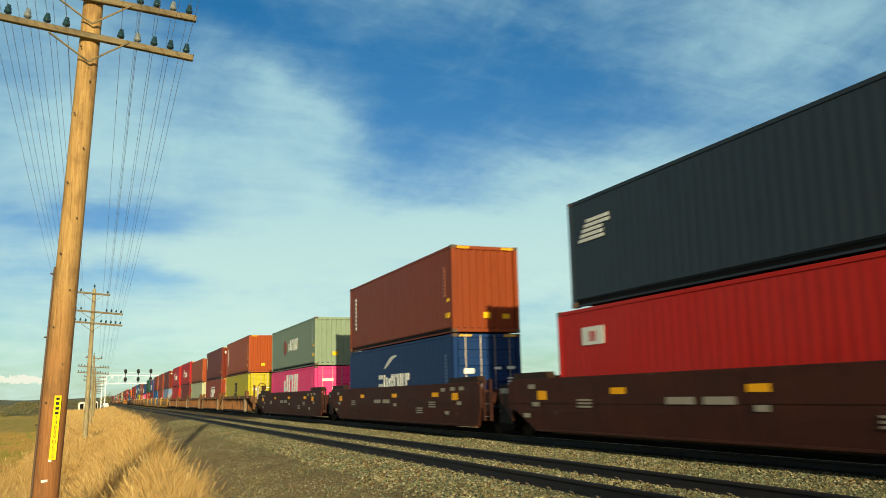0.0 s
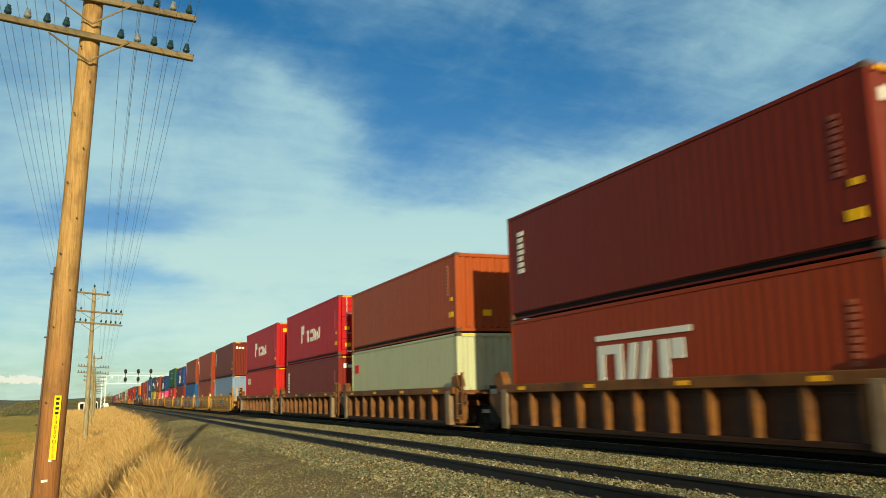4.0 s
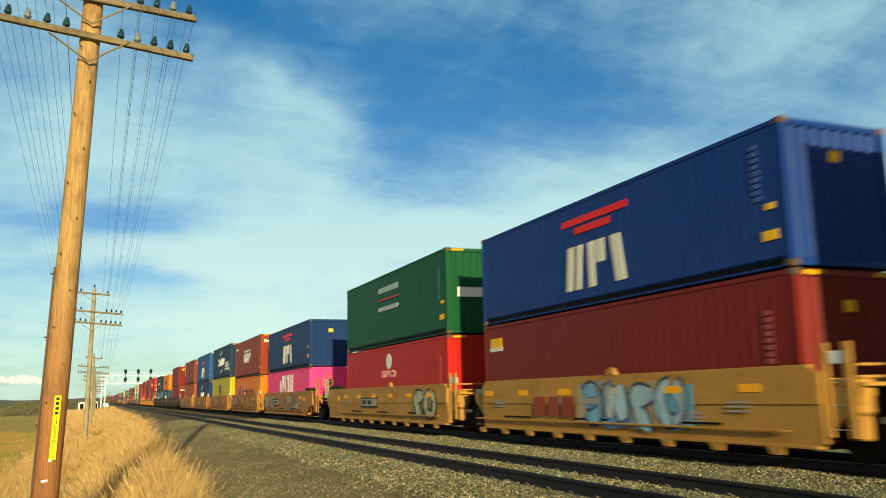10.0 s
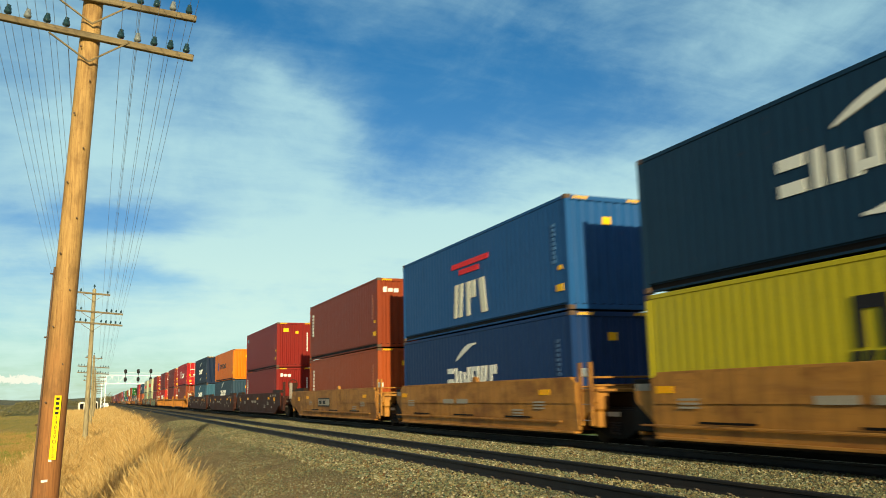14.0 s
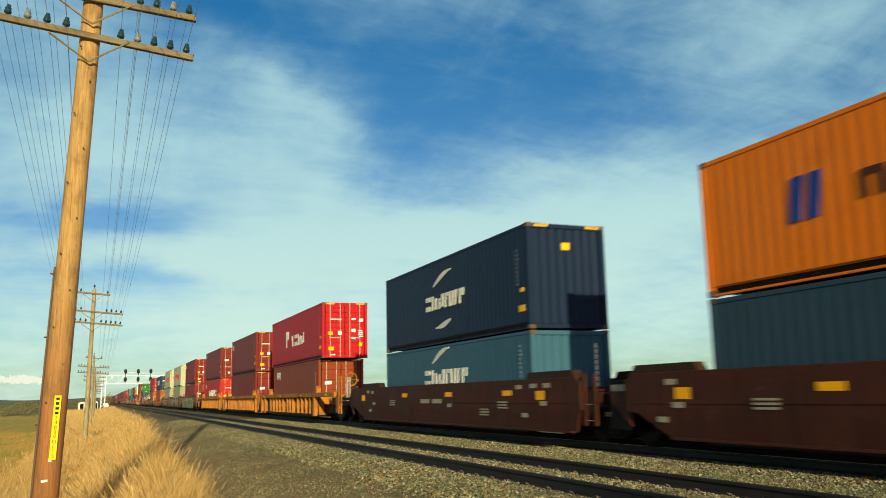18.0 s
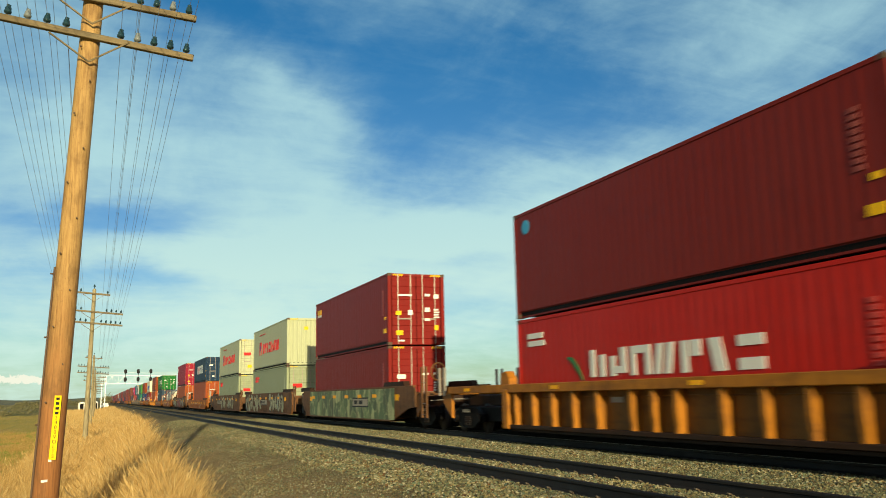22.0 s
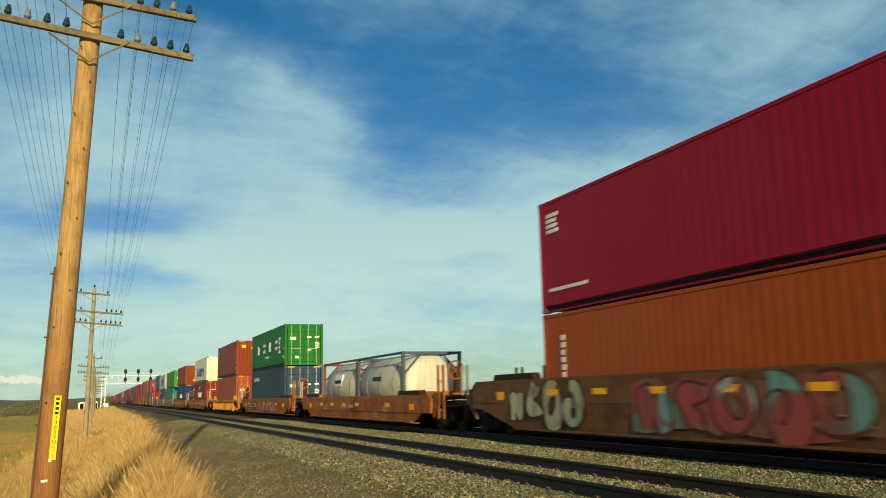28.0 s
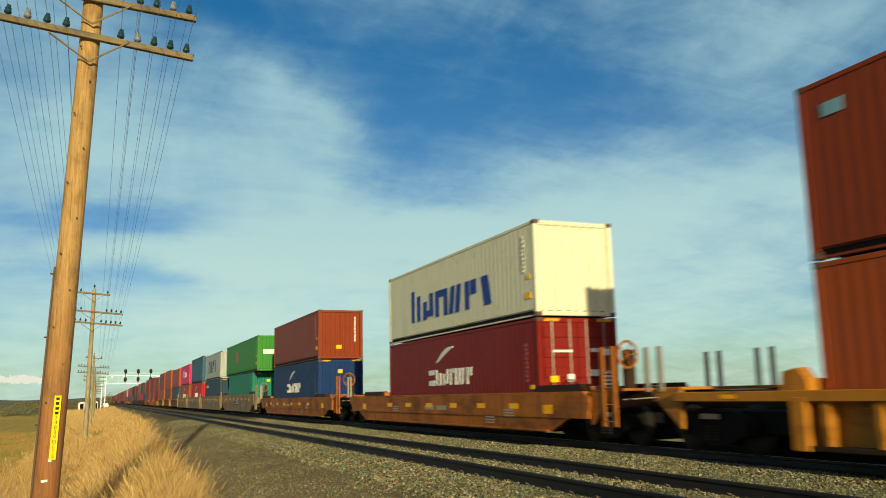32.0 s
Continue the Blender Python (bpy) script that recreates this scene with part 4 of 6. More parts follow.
def marks(kind, L, H):
    """(name, maker, material) for the side towards the camera."""
    M = {
        "ship": [("logo", make_bars(0.46, 1.5, 1.5, 2.05, 5, L, 0.35), W)],
        "square_h": [("logo", make_bars(1.15, 2.05, 1.9, 2.5, 1, L), W), ("logo_centre", make_bars(1.45, 1.75, 2.02, 2.36, 1, L), paint("logo_red", (196, 52, 44), 0, .1))],
        "upright": [("marking", make_bars(0.87, 1.05, 0.9, 2.35, 8, L), W)],
        "upright_bold": [("marking", make_bars(0.58, 0.92, 1.2, 2.4, 7, L), W)],
        "arc_word": [("logo", make_word(4.2, 8.0, 1.24, 1.76, 6, L, 1), W), ("swoosh", make_swoosh(5.0, 6.5, 2.0, 2.45, L), W)],
        "blob_word": [("logo", make_word(5.2, 7.95, 1.08, 1.75, 3, L, 5), W), ("logo_mark", make_disc(4.3, 1.35, 0.46, L), paint("logo_brick", (150, 66, 58), 0, .1)), ("logo_inset", make_disc(4.18, 1.3, 0.24, L, 10), green_mark)],
        "three_big": [("logo", make_word(3.95, 8.2, 1.23, 2.29, 3, L, 5), W)],
        "dark_m": [("logo", make_word(5.2, 6.6, 1.5, 2.28, 2, L, 0), K_), ("logo_foot", make_word(5.05, 6.75, 1.08, 1.45, 3, L, 2), K_)],
        "bar_word": [("logo", make_word(4.3, 7.6, 1.15, 1.95, 3, L), W), ("logo_bar", make_bars(4.3, 7.7, 2.02, 2.2, 1, L), W)],
        "bar_word_top": [("logo", make_word(4.5, 7.75, 1.1, 1.8, 3, L), W), ("logo_bar", make_bars(4.5, 7.75, 1.9, 2.06, 1, L), W), ("logo_dot", make_disc(6.1, 1.95, 0.16, L), W), ("marking", make_bars(0.5, 1.5, 2.2, 2.45, 1, L), W)],
        "red_corner": [("logo", make_bars(0.5, 1.1, 1.85, 2.35, 1, L), R_)],
        "k_word": [("logo_initial", make_word(L * 0.32, L * 0.40, 1.05, 2.0, 1, L, 4), W), ("logo", make_word(L * 0.44, L * 0.70, 1.02, 1.66, 4, L, 6), W)],
        "corner_tab": [("sticker", make_bars(0.45, 1.15, 2.1, 2.55, 1, L), Y_), ("sticker_band", make_bars(0.42, 1.18, 2.1, 2.26, 1, L), W)],
        "big_tab": [("sticker", make_bars(1.0, 2.1, 2.0, 2.6, 1, L), W), ("sticker_band", make_bars(1.15, 1.95, 2.28, 2.5, 1, L), Y_), ("sticker_base", make_bars(1.1, 2.0, 2.08, 2.24, 1, L), B_)],
        "wing_word": [("logo", make_word(4.85, 7.7, 0.42, 1.48, 3, L, 2), paint("logo_cream", (224, 220, 196), 0, .2)), ("logo_wing", make_bars(4.8, 7.6, 1.96, 2.2, 1, L), paint("logo_wing_red", (226, 36, 36), 0, .1)), ("logo_wing_tip", make_bars(5.4, 6.9, 1.72, 1.96, 1, L), paint("logo_wing_red", (214, 40, 40)))],
        "two_line": [("logo", make_bars(4.75, 7.25, 2.1, 2.4, 1, L), paint("logo_grey", (170, 182, 170), 0, .2)), ("logo_line", make_bars(4.75, 7.25, 1.82, 1.9, 1, L), R_), ("logo_second", make_bars(4.75, 7.25, 1.36, 1.6, 1, L), paint("logo_grey", (170, 182, 170)))],
        "disc_word": [("logo_mark", make_disc(6.05, 2.28, 0.3, L), W), ("logo", make_word(5.15, 6.95, 1.66, 1.92, 6, L), paint("logo_soft", (220, 150, 140), 0, .1))],
        "block_word": [("logo_mark", make_word(1.95, 3.5, 1.18, 2.0, 1, L, 5), B_), ("logo", make_word(4.25, 9.6, 1.18, 1.72, 9, L, 3, 0.08), paint("logo_brown", (70, 42, 30), 0, .1))],
        "block_word_top": [("logo_mark", make_word(2.1, 3.0, 1.0, 1.75, 1, L, 2), B_), ("logo", make_word(3.6, 7.6, 1.12, 1.55, 8, L), paint("logo_brown", (70, 42, 30)))],
        "arc_word_top": [("logo", make_word(4.4, 7.9, 1.18, 1.66, 6, L, 1), W), ("swoosh", make_swoosh(5.2, 6.8, 2.0, 2.4, L), W), ("swoosh_low", make_swoosh(6.7, 5.4, 0.75, 0.55, L), W)],
        "arc_word_lines": [("logo", make_word(3.9, 8.4, 1.15, 1.8, 6, L, 1), W), ("swoosh", make_swoosh(5.2, 6.8, 2.05, 2.45, L), W), ("swoosh_low", make_swoosh(6.9, 5.6, 0.75, 0.55, L), W), ("logo_lines", make_bars(8.7, 11.3, 0.6, 1.4, 3, L), W)],
        "wide_word": [("logo", make_word(3.55, 9.3, 1.26, 1.88, 7, L, 3), W), ("logo_mark", make_swoosh(3.3, 2.6, 1.2, 1.75, L), green_mark), ("sticker", make_bars(0.6, 1.5, 2.1, 2.5, 2, L), W)],
        "red_word": [("logo_mark", make_word(2.45, 3.35, 1.05, 1.95, 1, L), R_), ("logo_inset", make_bars(2.75, 3.1, 1.3, 1.8, 1, L), B_), ("logo", make_word(3.8, 9.7, 1.1, 1.78, 8, L, 2), R_), ("marking", make_bars(2.5, 4.75, 2.4, 2.5, 1, L), R_)],
        "red_small": [("logo", make_word(1.05, 2.6, 2.08, 2.46, 4, L), R_)],
        "white_panel": [("logo_panel", make_bars(3.4, 8.9, 0.7, 2.0, 1, L), W), ("logo", make_word(3.7, 6.2, 0.95, 1.6, 3, L), R_), ("logo_second", make_word(6.3, 8.7, 0.95, 1.6, 3, L), paint("logo_ink", (26, 44, 76), 0, .1))],
        "corner_frame": [("logo", make_bars(0.4, 0.95, 2.0, 2.55, 4, L), W), ("marking", make_bars(0.4, 2.2, 0.5, 0.62, 1, L), W)],
        "spaced_word": [("logo", make_word(2.45, 3.35, 1.1, 1.72, 1, L, 3), W), ("logo_second", make_word(4.6, 5.6, 1.1, 1.72, 1, L, 1), W), ("logo_third", make_word(6.75, 7.7, 1.1, 1.72, 1, L, 2), W), ("logo_fourth", make_word(8.95, 9.9, 1.1, 1.72, 1, L, 1), W), ("logo_bar", make_bars(10.3, 10.75, 0.78, 1.9, 4, L), W), ("marking", make_bars(5.55, 6.8, 0.66, 0.86, 1, L), W)],
        "blue_word": [("logo", make_word(2.5, 9.8, 0.62, 1.75, 6, L, 3, 0.25), B_)],
        "side_tag": [("sticker", make_bars(0.5, 0.9, 2.2, 2.52, 1, L), paint("sticker_pale_blue", (120, 164, 178), 0, .2))],
        "left_bar": [("logo", make_bars(0.55, 1.2, 2.1, 2.5, 2, L), R_), ("marking", make_bars(1.4, 3.4, 2.15, 2.4, 2, L), W)],
        "blue_dot": [("sticker", make_disc(0.7, 2.45, 0.2, L, 10), paint("sticker_blue", (70, 160, 200), 0, .1))],
        "dark_panel": [("logo", make_word(2.6, 9.0, 0.7, 1.9, 4, L), paint("logo_slate", (70, 78, 82), 0, .1))],
        "small_red": [("logo", make_bars(5.5, 6.6, 0.8, 2.0, 1, L), paint("logo_clay", (172, 92, 60), 0, .1))],
        "": [],
    }
    return M[kind]


def end_marks(kind, H):
    """Boxes (x0, x1, z0, z1, material) on the front end."""
    rnd = {
        "tex": [(-0.95, -0.80, H - 0.62, H - 0.35, W), (-0.74, -0.54, H - 0.60, H - 0.42, W), (-0.48, -0.28, H - 0.62, H - 0.42, W), (0.75, 0.82, 1.0, 2.25, W)],
        "plain": [(0.75, 0.82, 0.9, 2.25, W), (-0.25, 0.05, 0.5, 0.75, Y_)],
        "plain_y": [(-0.1, 0.16, 0.45, 0.7, Y_), (0.6, 0.86, 0.45, 0.65, Y_)],
        "top_y": [(-0.8, -0.45, H - 0.65, H - 0.35, Y_), (0.0, 0.2, H - 0.75, H - 0.55, Y_), (0.75, 0.82, 1.0, 2.25, W)],
        "one_y": [(-0.15, 0.1, H - 0.75, H - 0.5, Y_)],
        "bars": [(-0.9, -0.2, 1.3, 1.7, W), (-0.6, -0.3, 0.35, 0.6, Y_)],
        "word": [(-0.8, 0.1, 1.2, 1.6, W)],
        "blank": [],
    }
    return rnd.get(kind, [])


DOOR_STICKERS = {
    "busy": [(-0.95, -0.55, 0.35, 0.62, Y_), (-0.95, -0.62, 1.15, 1.4, Y_), (-0.42, -0.15, 1.15, 1.45, W), (-0.9, -0.1, 1.95, 2.05, W), (0.3, 0.62, 1.95, 2.1, W), (0.7, 1.0, 1.85, 2.1, W), (0.3, 0.6, 1.3, 1.55, W),
             (0.68, 1.02, 1.0, 1.6, W), (0.3, 0.6, 0.95, 1.1, W), (0.72, 0.95, 0.55, 0.85, Y_), (-0.85, -0.5, 0.12, 0.22, W)],
    "lines": [(0.15, 0.5, 1.7, 1.82, W), (0.62, 1.02, 1.7, 1.85, W), (0.62, 1.02, 1.0, 1.6, W), (0.15, 0.5, 0.9, 1.0, W), (-0.95, -0.45, 1.55, 1.8, W), (-0.6, -0.3, 0.4, 0.62, W)],
    "logo": [(-0.95, -0.1, 1.75, 1.95, W), (0.62, 1.0, 1.0, 1.9, W), (-0.9, -0.4, 0.4, 0.75, Y_), (0.1, 0.5, 0.9, 1.0, W)],
    "reds": [(-0.95, -0.15, 1.5, 1.85, R_), (-0.6, -0.1, 0.5, 0.85, Y_), (0.62, 0.95, 1.2, 1.7, R_)],
}


def build_container(spec, u, z, group, full=True):
    """spec: paint, length, height, front end, side marks, end marks, label."""
    paint_key, L, H, end, side, extra, label = spec
    mat = MATS[paint_key]
    c = thing("shipping_container", label, "shipping container", group, at=(TRAIN_X, u, z))
    if not full:
        def hull(g):
            g.cbox(-BW / 2, BW / 2, 0, L, 0.0, H, 0.03)
        part("hull", cached(("hull", L, H), hull, mat), c)
        def rails(g):
            for zz in (0.0, H - 0.1):
                g.box(-BW / 2 - 0.015, -BW / 2 + 0.02, -0.01, L + 0.01, zz, zz + 0.1)
        part("side_rails", cached(("side_rails", L, H), rails, mat), c)
        if end == "door":
            def rods(g):
                for x in (-0.8, -0.35, 0.35, 0.8):
                    g.box(x - 0.03, x + 0.03, -0.05, 0.0, 0.1, H - 0.1)
            part("lock_rods", cached(("lock_rods", H), rods, rod_mat), c)
        for name, mk, mm in marks(side, L, H)[:1]:
            add_marks(c, name, mk[:1] if isinstance(mk, list) else mk, mm, (side, L, H, "far"))
        return c
    nfold = round(L / 0.28)
    part("side_wall", cached(("side_wall", L, H), corrugated(L - 0.26, 0.19, H - 0.09, nfold, -BW / 2 + 0.012, 0.008), mat), c, at=(0, 0.13, 0))
    part("side_wall", cached(("side_wall", L, H), corrugated(L - 0.26, 0.19, H - 0.09, nfold, -BW / 2 + 0.012, 0.008), mat), c, at=(0, L - 0.13, 0), turn=(0, 0, 180))
    part("roof", cached(("roof", L, H), lambda g: g.box(-BW / 2 + 0.04, BW / 2 - 0.04, 0.05, L - 0.05, H - 0.075, H - 0.02), mat), c)
    part("floor_frame", cached(("floor_frame", L), lambda g: g.box(-BW / 2 + 0.06, BW / 2 - 0.06, 0.06, L - 0.06, 0.06, 0.16), dark_steel), c)
    for sx in (-1, 1):
        x0, x1 = (-BW / 2, -BW / 2 + 0.12) if sx < 0 else (BW / 2 - 0.12, BW / 2)
        part("top_rail", cached(("top_rail", L, H), lambda g: g.cbox(-0.035, 0.035, 0.1, L - 0.1, -0.045, 0.045, 0.01), mat), c, at=(sx * (BW / 2 - 0.035), 0, H - 0.06))
        part("bottom_rail", cached(("bottom_rail", L), lambda g: (g.cbox(-0.03, 0.03, 0.1, L - 0.1, -0.06, 0.11, 0.008), g.box(-0.055, 0.055, 0.16, L - 0.16, -0.075, -0.06)), mat), c, at=(sx * (BW / 2 - 0.09), 0, 0.09))
        for yy in (0.0, L):
            sy = 1 if yy == 0 else -1
            part("corner_post", cached(("corner_post", H), lambda g: g.cbox(-0.075, 0.075, -0.065, 0.065, 0.1, H - 0.1, 0.012), mat), c, at=(sx * (BW / 2 - 0.075), yy + sy * 0.065, 0))
            for zz in (0.06, H - 0.06):
                part("corner_casting", cached("corner_casting", casting, casting_mat), c, at=(sx * (BW / 2 - 0.085), yy + sy * 0.08, zz))
    part("rear_wall", cached(("rear_wall", H), lambda g: g.cbox(-BW / 2 + 0.14, BW / 2 - 0.14, L - 0.09, L - 0.03, 0.1, H - 0.1, 0.01), mat), c)
    for zz in (0.075, H - 0.075):
        part("end_rail", cached(("end_rail",), lambda g: g.cbox(-BW / 2 + 0.15, BW / 2 - 0.15, -0.045, 0.045, -0.06, 0.06, 0.01), mat), c, at=(0, 0.05, zz))

    def stripes(g):
        for i in range(5):
            g.prism([(i * 0.09, H - 0.11), (0.05 + i * 0.09, H - 0.11), (0.08 + i * 0.09, H - 0.03), (0.03 + i * 0.09, H - 0.03)], "y", 0.0, 0.01)
        g.box(0.0, 0.44, 0.002, 0.008, H - 0.075, H - 0.065)
    if H == HC:
        for x in (-1.0, 0.62):
            part("height_stripes", cached(("height_stripes", H), stripes, yellow_mark), c, "yellow slanted warning stripes", at=(x, 0, 0))
    if end == "door":
        for s in (-1, 1):
            def leaf(g):
                n, base, rise = 5, 0.13, (H - 0.26) / 5
                face = []
                for i in range(n):
                    zc = base + rise * (i + 0.5)
                    face += [(-0.02, zc - 0.15), (-0.045, zc - 0.12), (-0.045, zc + 0.12), (-0.02, zc + 0.15)]
                g.prism([(0.03, base), (-0.02, base)] + face + [(-0.02, H - base), (0.03, H - base)], "x", -0.51, 0.51)
            door = part("door", cached(("door", H), leaf, mat), c, at=(s * 0.525, 0.06, 0))
            for x in (-0.27, 0.27):
                rod = part("lock_rod", cached(("lock_rod", H), lambda g: g.tube((0, 0, 0.05), (0, 0, H - 0.05), 0.018, n=6), rod_mat), door, at=(x, -0.075, 0))
            part("door_handle", cached("door_handle", lambda g: g.cbox(-0.3, 0.3, -0.02, 0.02, -0.03, 0.03, 0.008), rod_mat), door, at=(0, -0.075, 1.05))
        for i, (x0, x1, z0, z1, mm) in enumerate(DOOR_STICKERS.get(extra, DOOR_STICKERS["lines"])):
            xm, zm, hw, hz = (x0 + x1) / 2, (z0 + z1) / 2, (x1 - x0) * 0.36, (z1 - z0) * 0.34
            rows = 4 if z1 - z0 > 0.4 else 1

            def label_rows(g):
                for r in range(rows):
                    za = zm - hz + 2 * hz * r / rows
                    g.box(xm - hw, xm + hw * (1 - 0.3 * (r % 2)), -0.006, 0.002, za, za + 2 * hz / rows * (0.55 if rows > 1 else 1.0))
            part("sticker", cached(("sticker", x0, x1, z0, z1), label_rows, mm), c, at=(0, -0.04, 0))
    else:
        def front(g):
            q = G()
            corrugated(BW - 0.3, 0.13, H - 0.13, 8, 0.0, 0.045)(q)
            g.add([(y - BW / 2 + 0.15, x + 0.03, zz) for x, y, zz in q.v], q.f)
        part("front_wall", cached(("front_wall", H), front, mat), c)
        for i, (x0, x1, z0, z1, mm) in enumerate(end_marks(extra, H)):
            rows = 9 if z1 - z0 > 1.0 else 1
            def mk(g):
                h = (z1 - z0) / rows
                for r in range(rows):
                    g.box(x0, x1, 0.018, 0.034, z0 + r * h + 0.1 * h, z0 + (r + 1) * h - 0.1 * h)
            part("end_marking", cached(("end_marking", x0, x1, z0, z1), mk, mm), c)
    for name, mk, mm in marks(side, L, H):
        add_marks(c, name, mk, mm, (side, L, H))
    # number bars and yellow tabs near the front corner of the long side
    if paint_key not in ("ivory",):
        pale = MATS[paint_key + "_marking"]
        part("number_marking", cached(("number_marking", L, H), make_bars(L - 0.78, L - 0.60, 1.2, 2.25, 9, L), pale), c)
        part("sticker", cached(("tab_low", L), make_bars(L - 0.62, L - 0.28, 0.45, 0.7, 1, L), Y_), c)
        part("sticker", cached(("tab_mid", L), make_bars(L - 0.5, L - 0.3, 1.0, 1.16, 1, L), Y_), c)
    return c


def build_tank(u, z, group, frame_rgb, label, plate=True):
    c = thing("tank_container", label, "tank container", group, at=(TRAIN_X, u, z))
    L, H = FT20, STD
    fm = paint("tank_frame_%d_%d_%d" % frame_rgb, frame_rgb, 0.4, 0.4)
    tm = paint("tank_shell_silver", (198, 192, 170), 0.2, 0.85, 0.46, 0.1)
    g = G()
    prof = [(0.02, 0.10), (0.5, 0.11), (0.9, 0.16), (1.1, 0.27), (1.18, 0.42), (1.18, L - 0.42), (1.1, L - 0.27), (0.9, L - 0.16), (0.5, L - 0.11), (0.02, L - 0.10)]
    g.lathe(prof, 28, (0, 0, 1.36), "y")
    part("tank", g.mesh("tank", tm, True), c, "silver-white tank shell")
    for yy in (1.3, L / 2, L - 1.3):
        b = G()
        b.lathe([(1.175, yy - 0.05), (1.195, yy - 0.05), (1.195, yy + 0.05), (1.175, yy + 0.05)], 28, (0, 0, 1.36), "y")
        part("band", b.mesh("band", paint("tank_band", (140, 136, 116), 0.2, 0.5)), c)
    for sx in (-1, 1):
        for yy in (0.07, L - 0.07):
            part("corner_post", cached(("tank_post", H), lambda g: g.cbox(-0.06, 0.06, -0.06, 0.06, 0.0, H, 0.012), fm), c, at=(sx * (BW / 2 - 0.06), yy, 0))
        for zz in (0.06, H - 0.05):
            part("side_rail", cached(("tank_rail", L), lambda g: g.cbox(-0.045, 0.045, 0.13, L - 0.13, -0.045, 0.045, 0.01), fm), c, at=(sx * (BW / 2 - 0.06), 0, zz))
    for yy in (0.07, L - 0.07):
        for zz in (0.08, H - 0.06):
            part("end_rail", cached("tank_end_rail", lambda g: g.cbox(-BW / 2 + 0.1, BW / 2 - 0.1, -0.05, 0.05, -0.05, 0.05, 0.01), fm), c, at=(0, yy, zz))
        for sx in (-1, 1):
            for top in (0, 1):
                def strut(g):
                    zc = H - 0.1 if top else 0.1
                    g.tube((sx * 1.13, 0, zc - (0.75 if top else -0.75)), (sx * 0.45, 0, zc), 0.04, n=6)
                part("corner_strut", cached(("corner_strut", sx, top), strut, fm), c, at=(0, yy, 0))
    holder = c
    if plate:
        holder = part("data_panel", cached("data_panel", lambda g: g.prism([(-1.19, 1.45), (-1.165, 1.72), (-1.10, 1.98), (-1.05, 1.96), (-1.08, 1.5)], "y", 2.7, 4.0), W), c, "pale panel on the tank")
    for i in range(4):
        part("logo", cached(("tank_logo", i), lambda g: g.prism([(-1.196, 1.55 + 0.02 * (i % 2)), (-1.176, 1.72), (-1.15, 1.72), (-1.16, 1.55 + 0.02 * (i % 2))], "y", 2.8 + 0.28 * i, 3.03 + 0.28 * i), K_), holder, "dark block shape")
    part("walkway", cached("walkway", lambda g: g.box(-0.35, 0.35, 0.4, L - 0.4, H - 0.09, H - 0.05), galv_mat), c)
    part("valve_box", cached("valve_box", lambda g: g.cbox(-0.3, 0.3, -0.02, 0.3, 0.18, 0.65, 0.03), rod_mat), c, at=(0, 0.1, 0))
    return c


# ---- well cars ----
WELL_X = 1.50
# cars that carry faded block shapes and black-framed panels: front end of the box, place from it
BLOCK_MARKED = {162.39: 6.8, 177.70: 8.7, 193.09: 8.6, 243.24: 8.6, 258.43: 5.3, 544.54: 3.95}
PANELS = {147.18: 4.1, 208.15: 7.8, 227.95: 7.8, 289.10: 7.8, 435.11: 2.9, 454.83: 5.85, 474.14: 9.45, 521.33: 0.6, 566.60: 9.15, 652.74: 6.0, 671.14: 6.0, 686.24: 6.0}
chalk = paint("chalk_marking", (158, 148, 130), 0.0, 0.5)


def wheel_shape(g):
    g.lathe([(0.07, -0.06), (0.15, -0.07), (0.30, -0.03), (0.40, -0.06), (0.42, 0.06), (0.45, 0.07), (0.45, 0.09), (0.12, 0.09), (0.07, 0.07)], 24, axis="x")


def side_frame_shape(g):
    g.prism([(-1.15, 0.36), (-0.75, 0.34), (-0.35, 0.16), (0.35, 0.16), (0.75, 0.34), (1.15, 0.36), (1.15, 0.58), (0.6, 0.78), (-0.6, 0.78), (-1.15, 0.58)], "x", -0.06, 0.06)
    for s in (-0.89, 0.89):
        g.lathe([(0.13, -0.11), (0.15, -0.05), (0.15, 0.05)], 12, (-0.04, s, 0.46), "x")


def spring_shape(g):
    for i in range(5):
        g.lathe([(0.07, 0.24 + 0.055 * i), (0.085, 0.262 + 0.055 * i), (0.07, 0.284 + 0.055 * i)], 8)


def add_bogie(car, y):
    b = part("bogie", cached("bolster", lambda g: g.cbox(-1.05, 1.05, -0.22, 0.22, 0.46, 0.74, 0.03), dark_steel), car, "dark four-wheel bogie", at=(0, y, 0))
    for s in (-1, 1):
        part("side_frame", cached("side_frame", side_frame_shape, dark_steel), b, at=(s * 1.02, 0, 0), turn=(0, 0, 0 if s < 0 else 180))
        for q in (-0.89, 0.89):
            part("wheel", cached("wheel", wheel_shape, wheel_mat, True), b, at=(s * 0.74, q, 0.45), turn=(0, 0, 0 if s > 0 else 180))
        if s < 0:
            part("spring", cached("spring", spring_shape, wheel_mat), b, at=(s * 1.06, -0.12, 0))
            part("spring", cached("spring", spring_shape, wheel_mat), b, at=(s * 1.06, 0.12, 0))
    part("tag_bar", cached("tag_bar", lambda g: g.box(-0.006, 0.0, -0.26, 0.26, -0.05, 0.05), chalk), b, "pale metal tag", at=(-1.145, 0.0, 0.68))
    for q in (-0.89, 0.89):
        part("axle", cached("axle", lambda g: g.tube((-1.1, 0, 0), (1.1, 0, 0), 0.08, n=10), dark_steel), b, at=(0, q, 0.45))


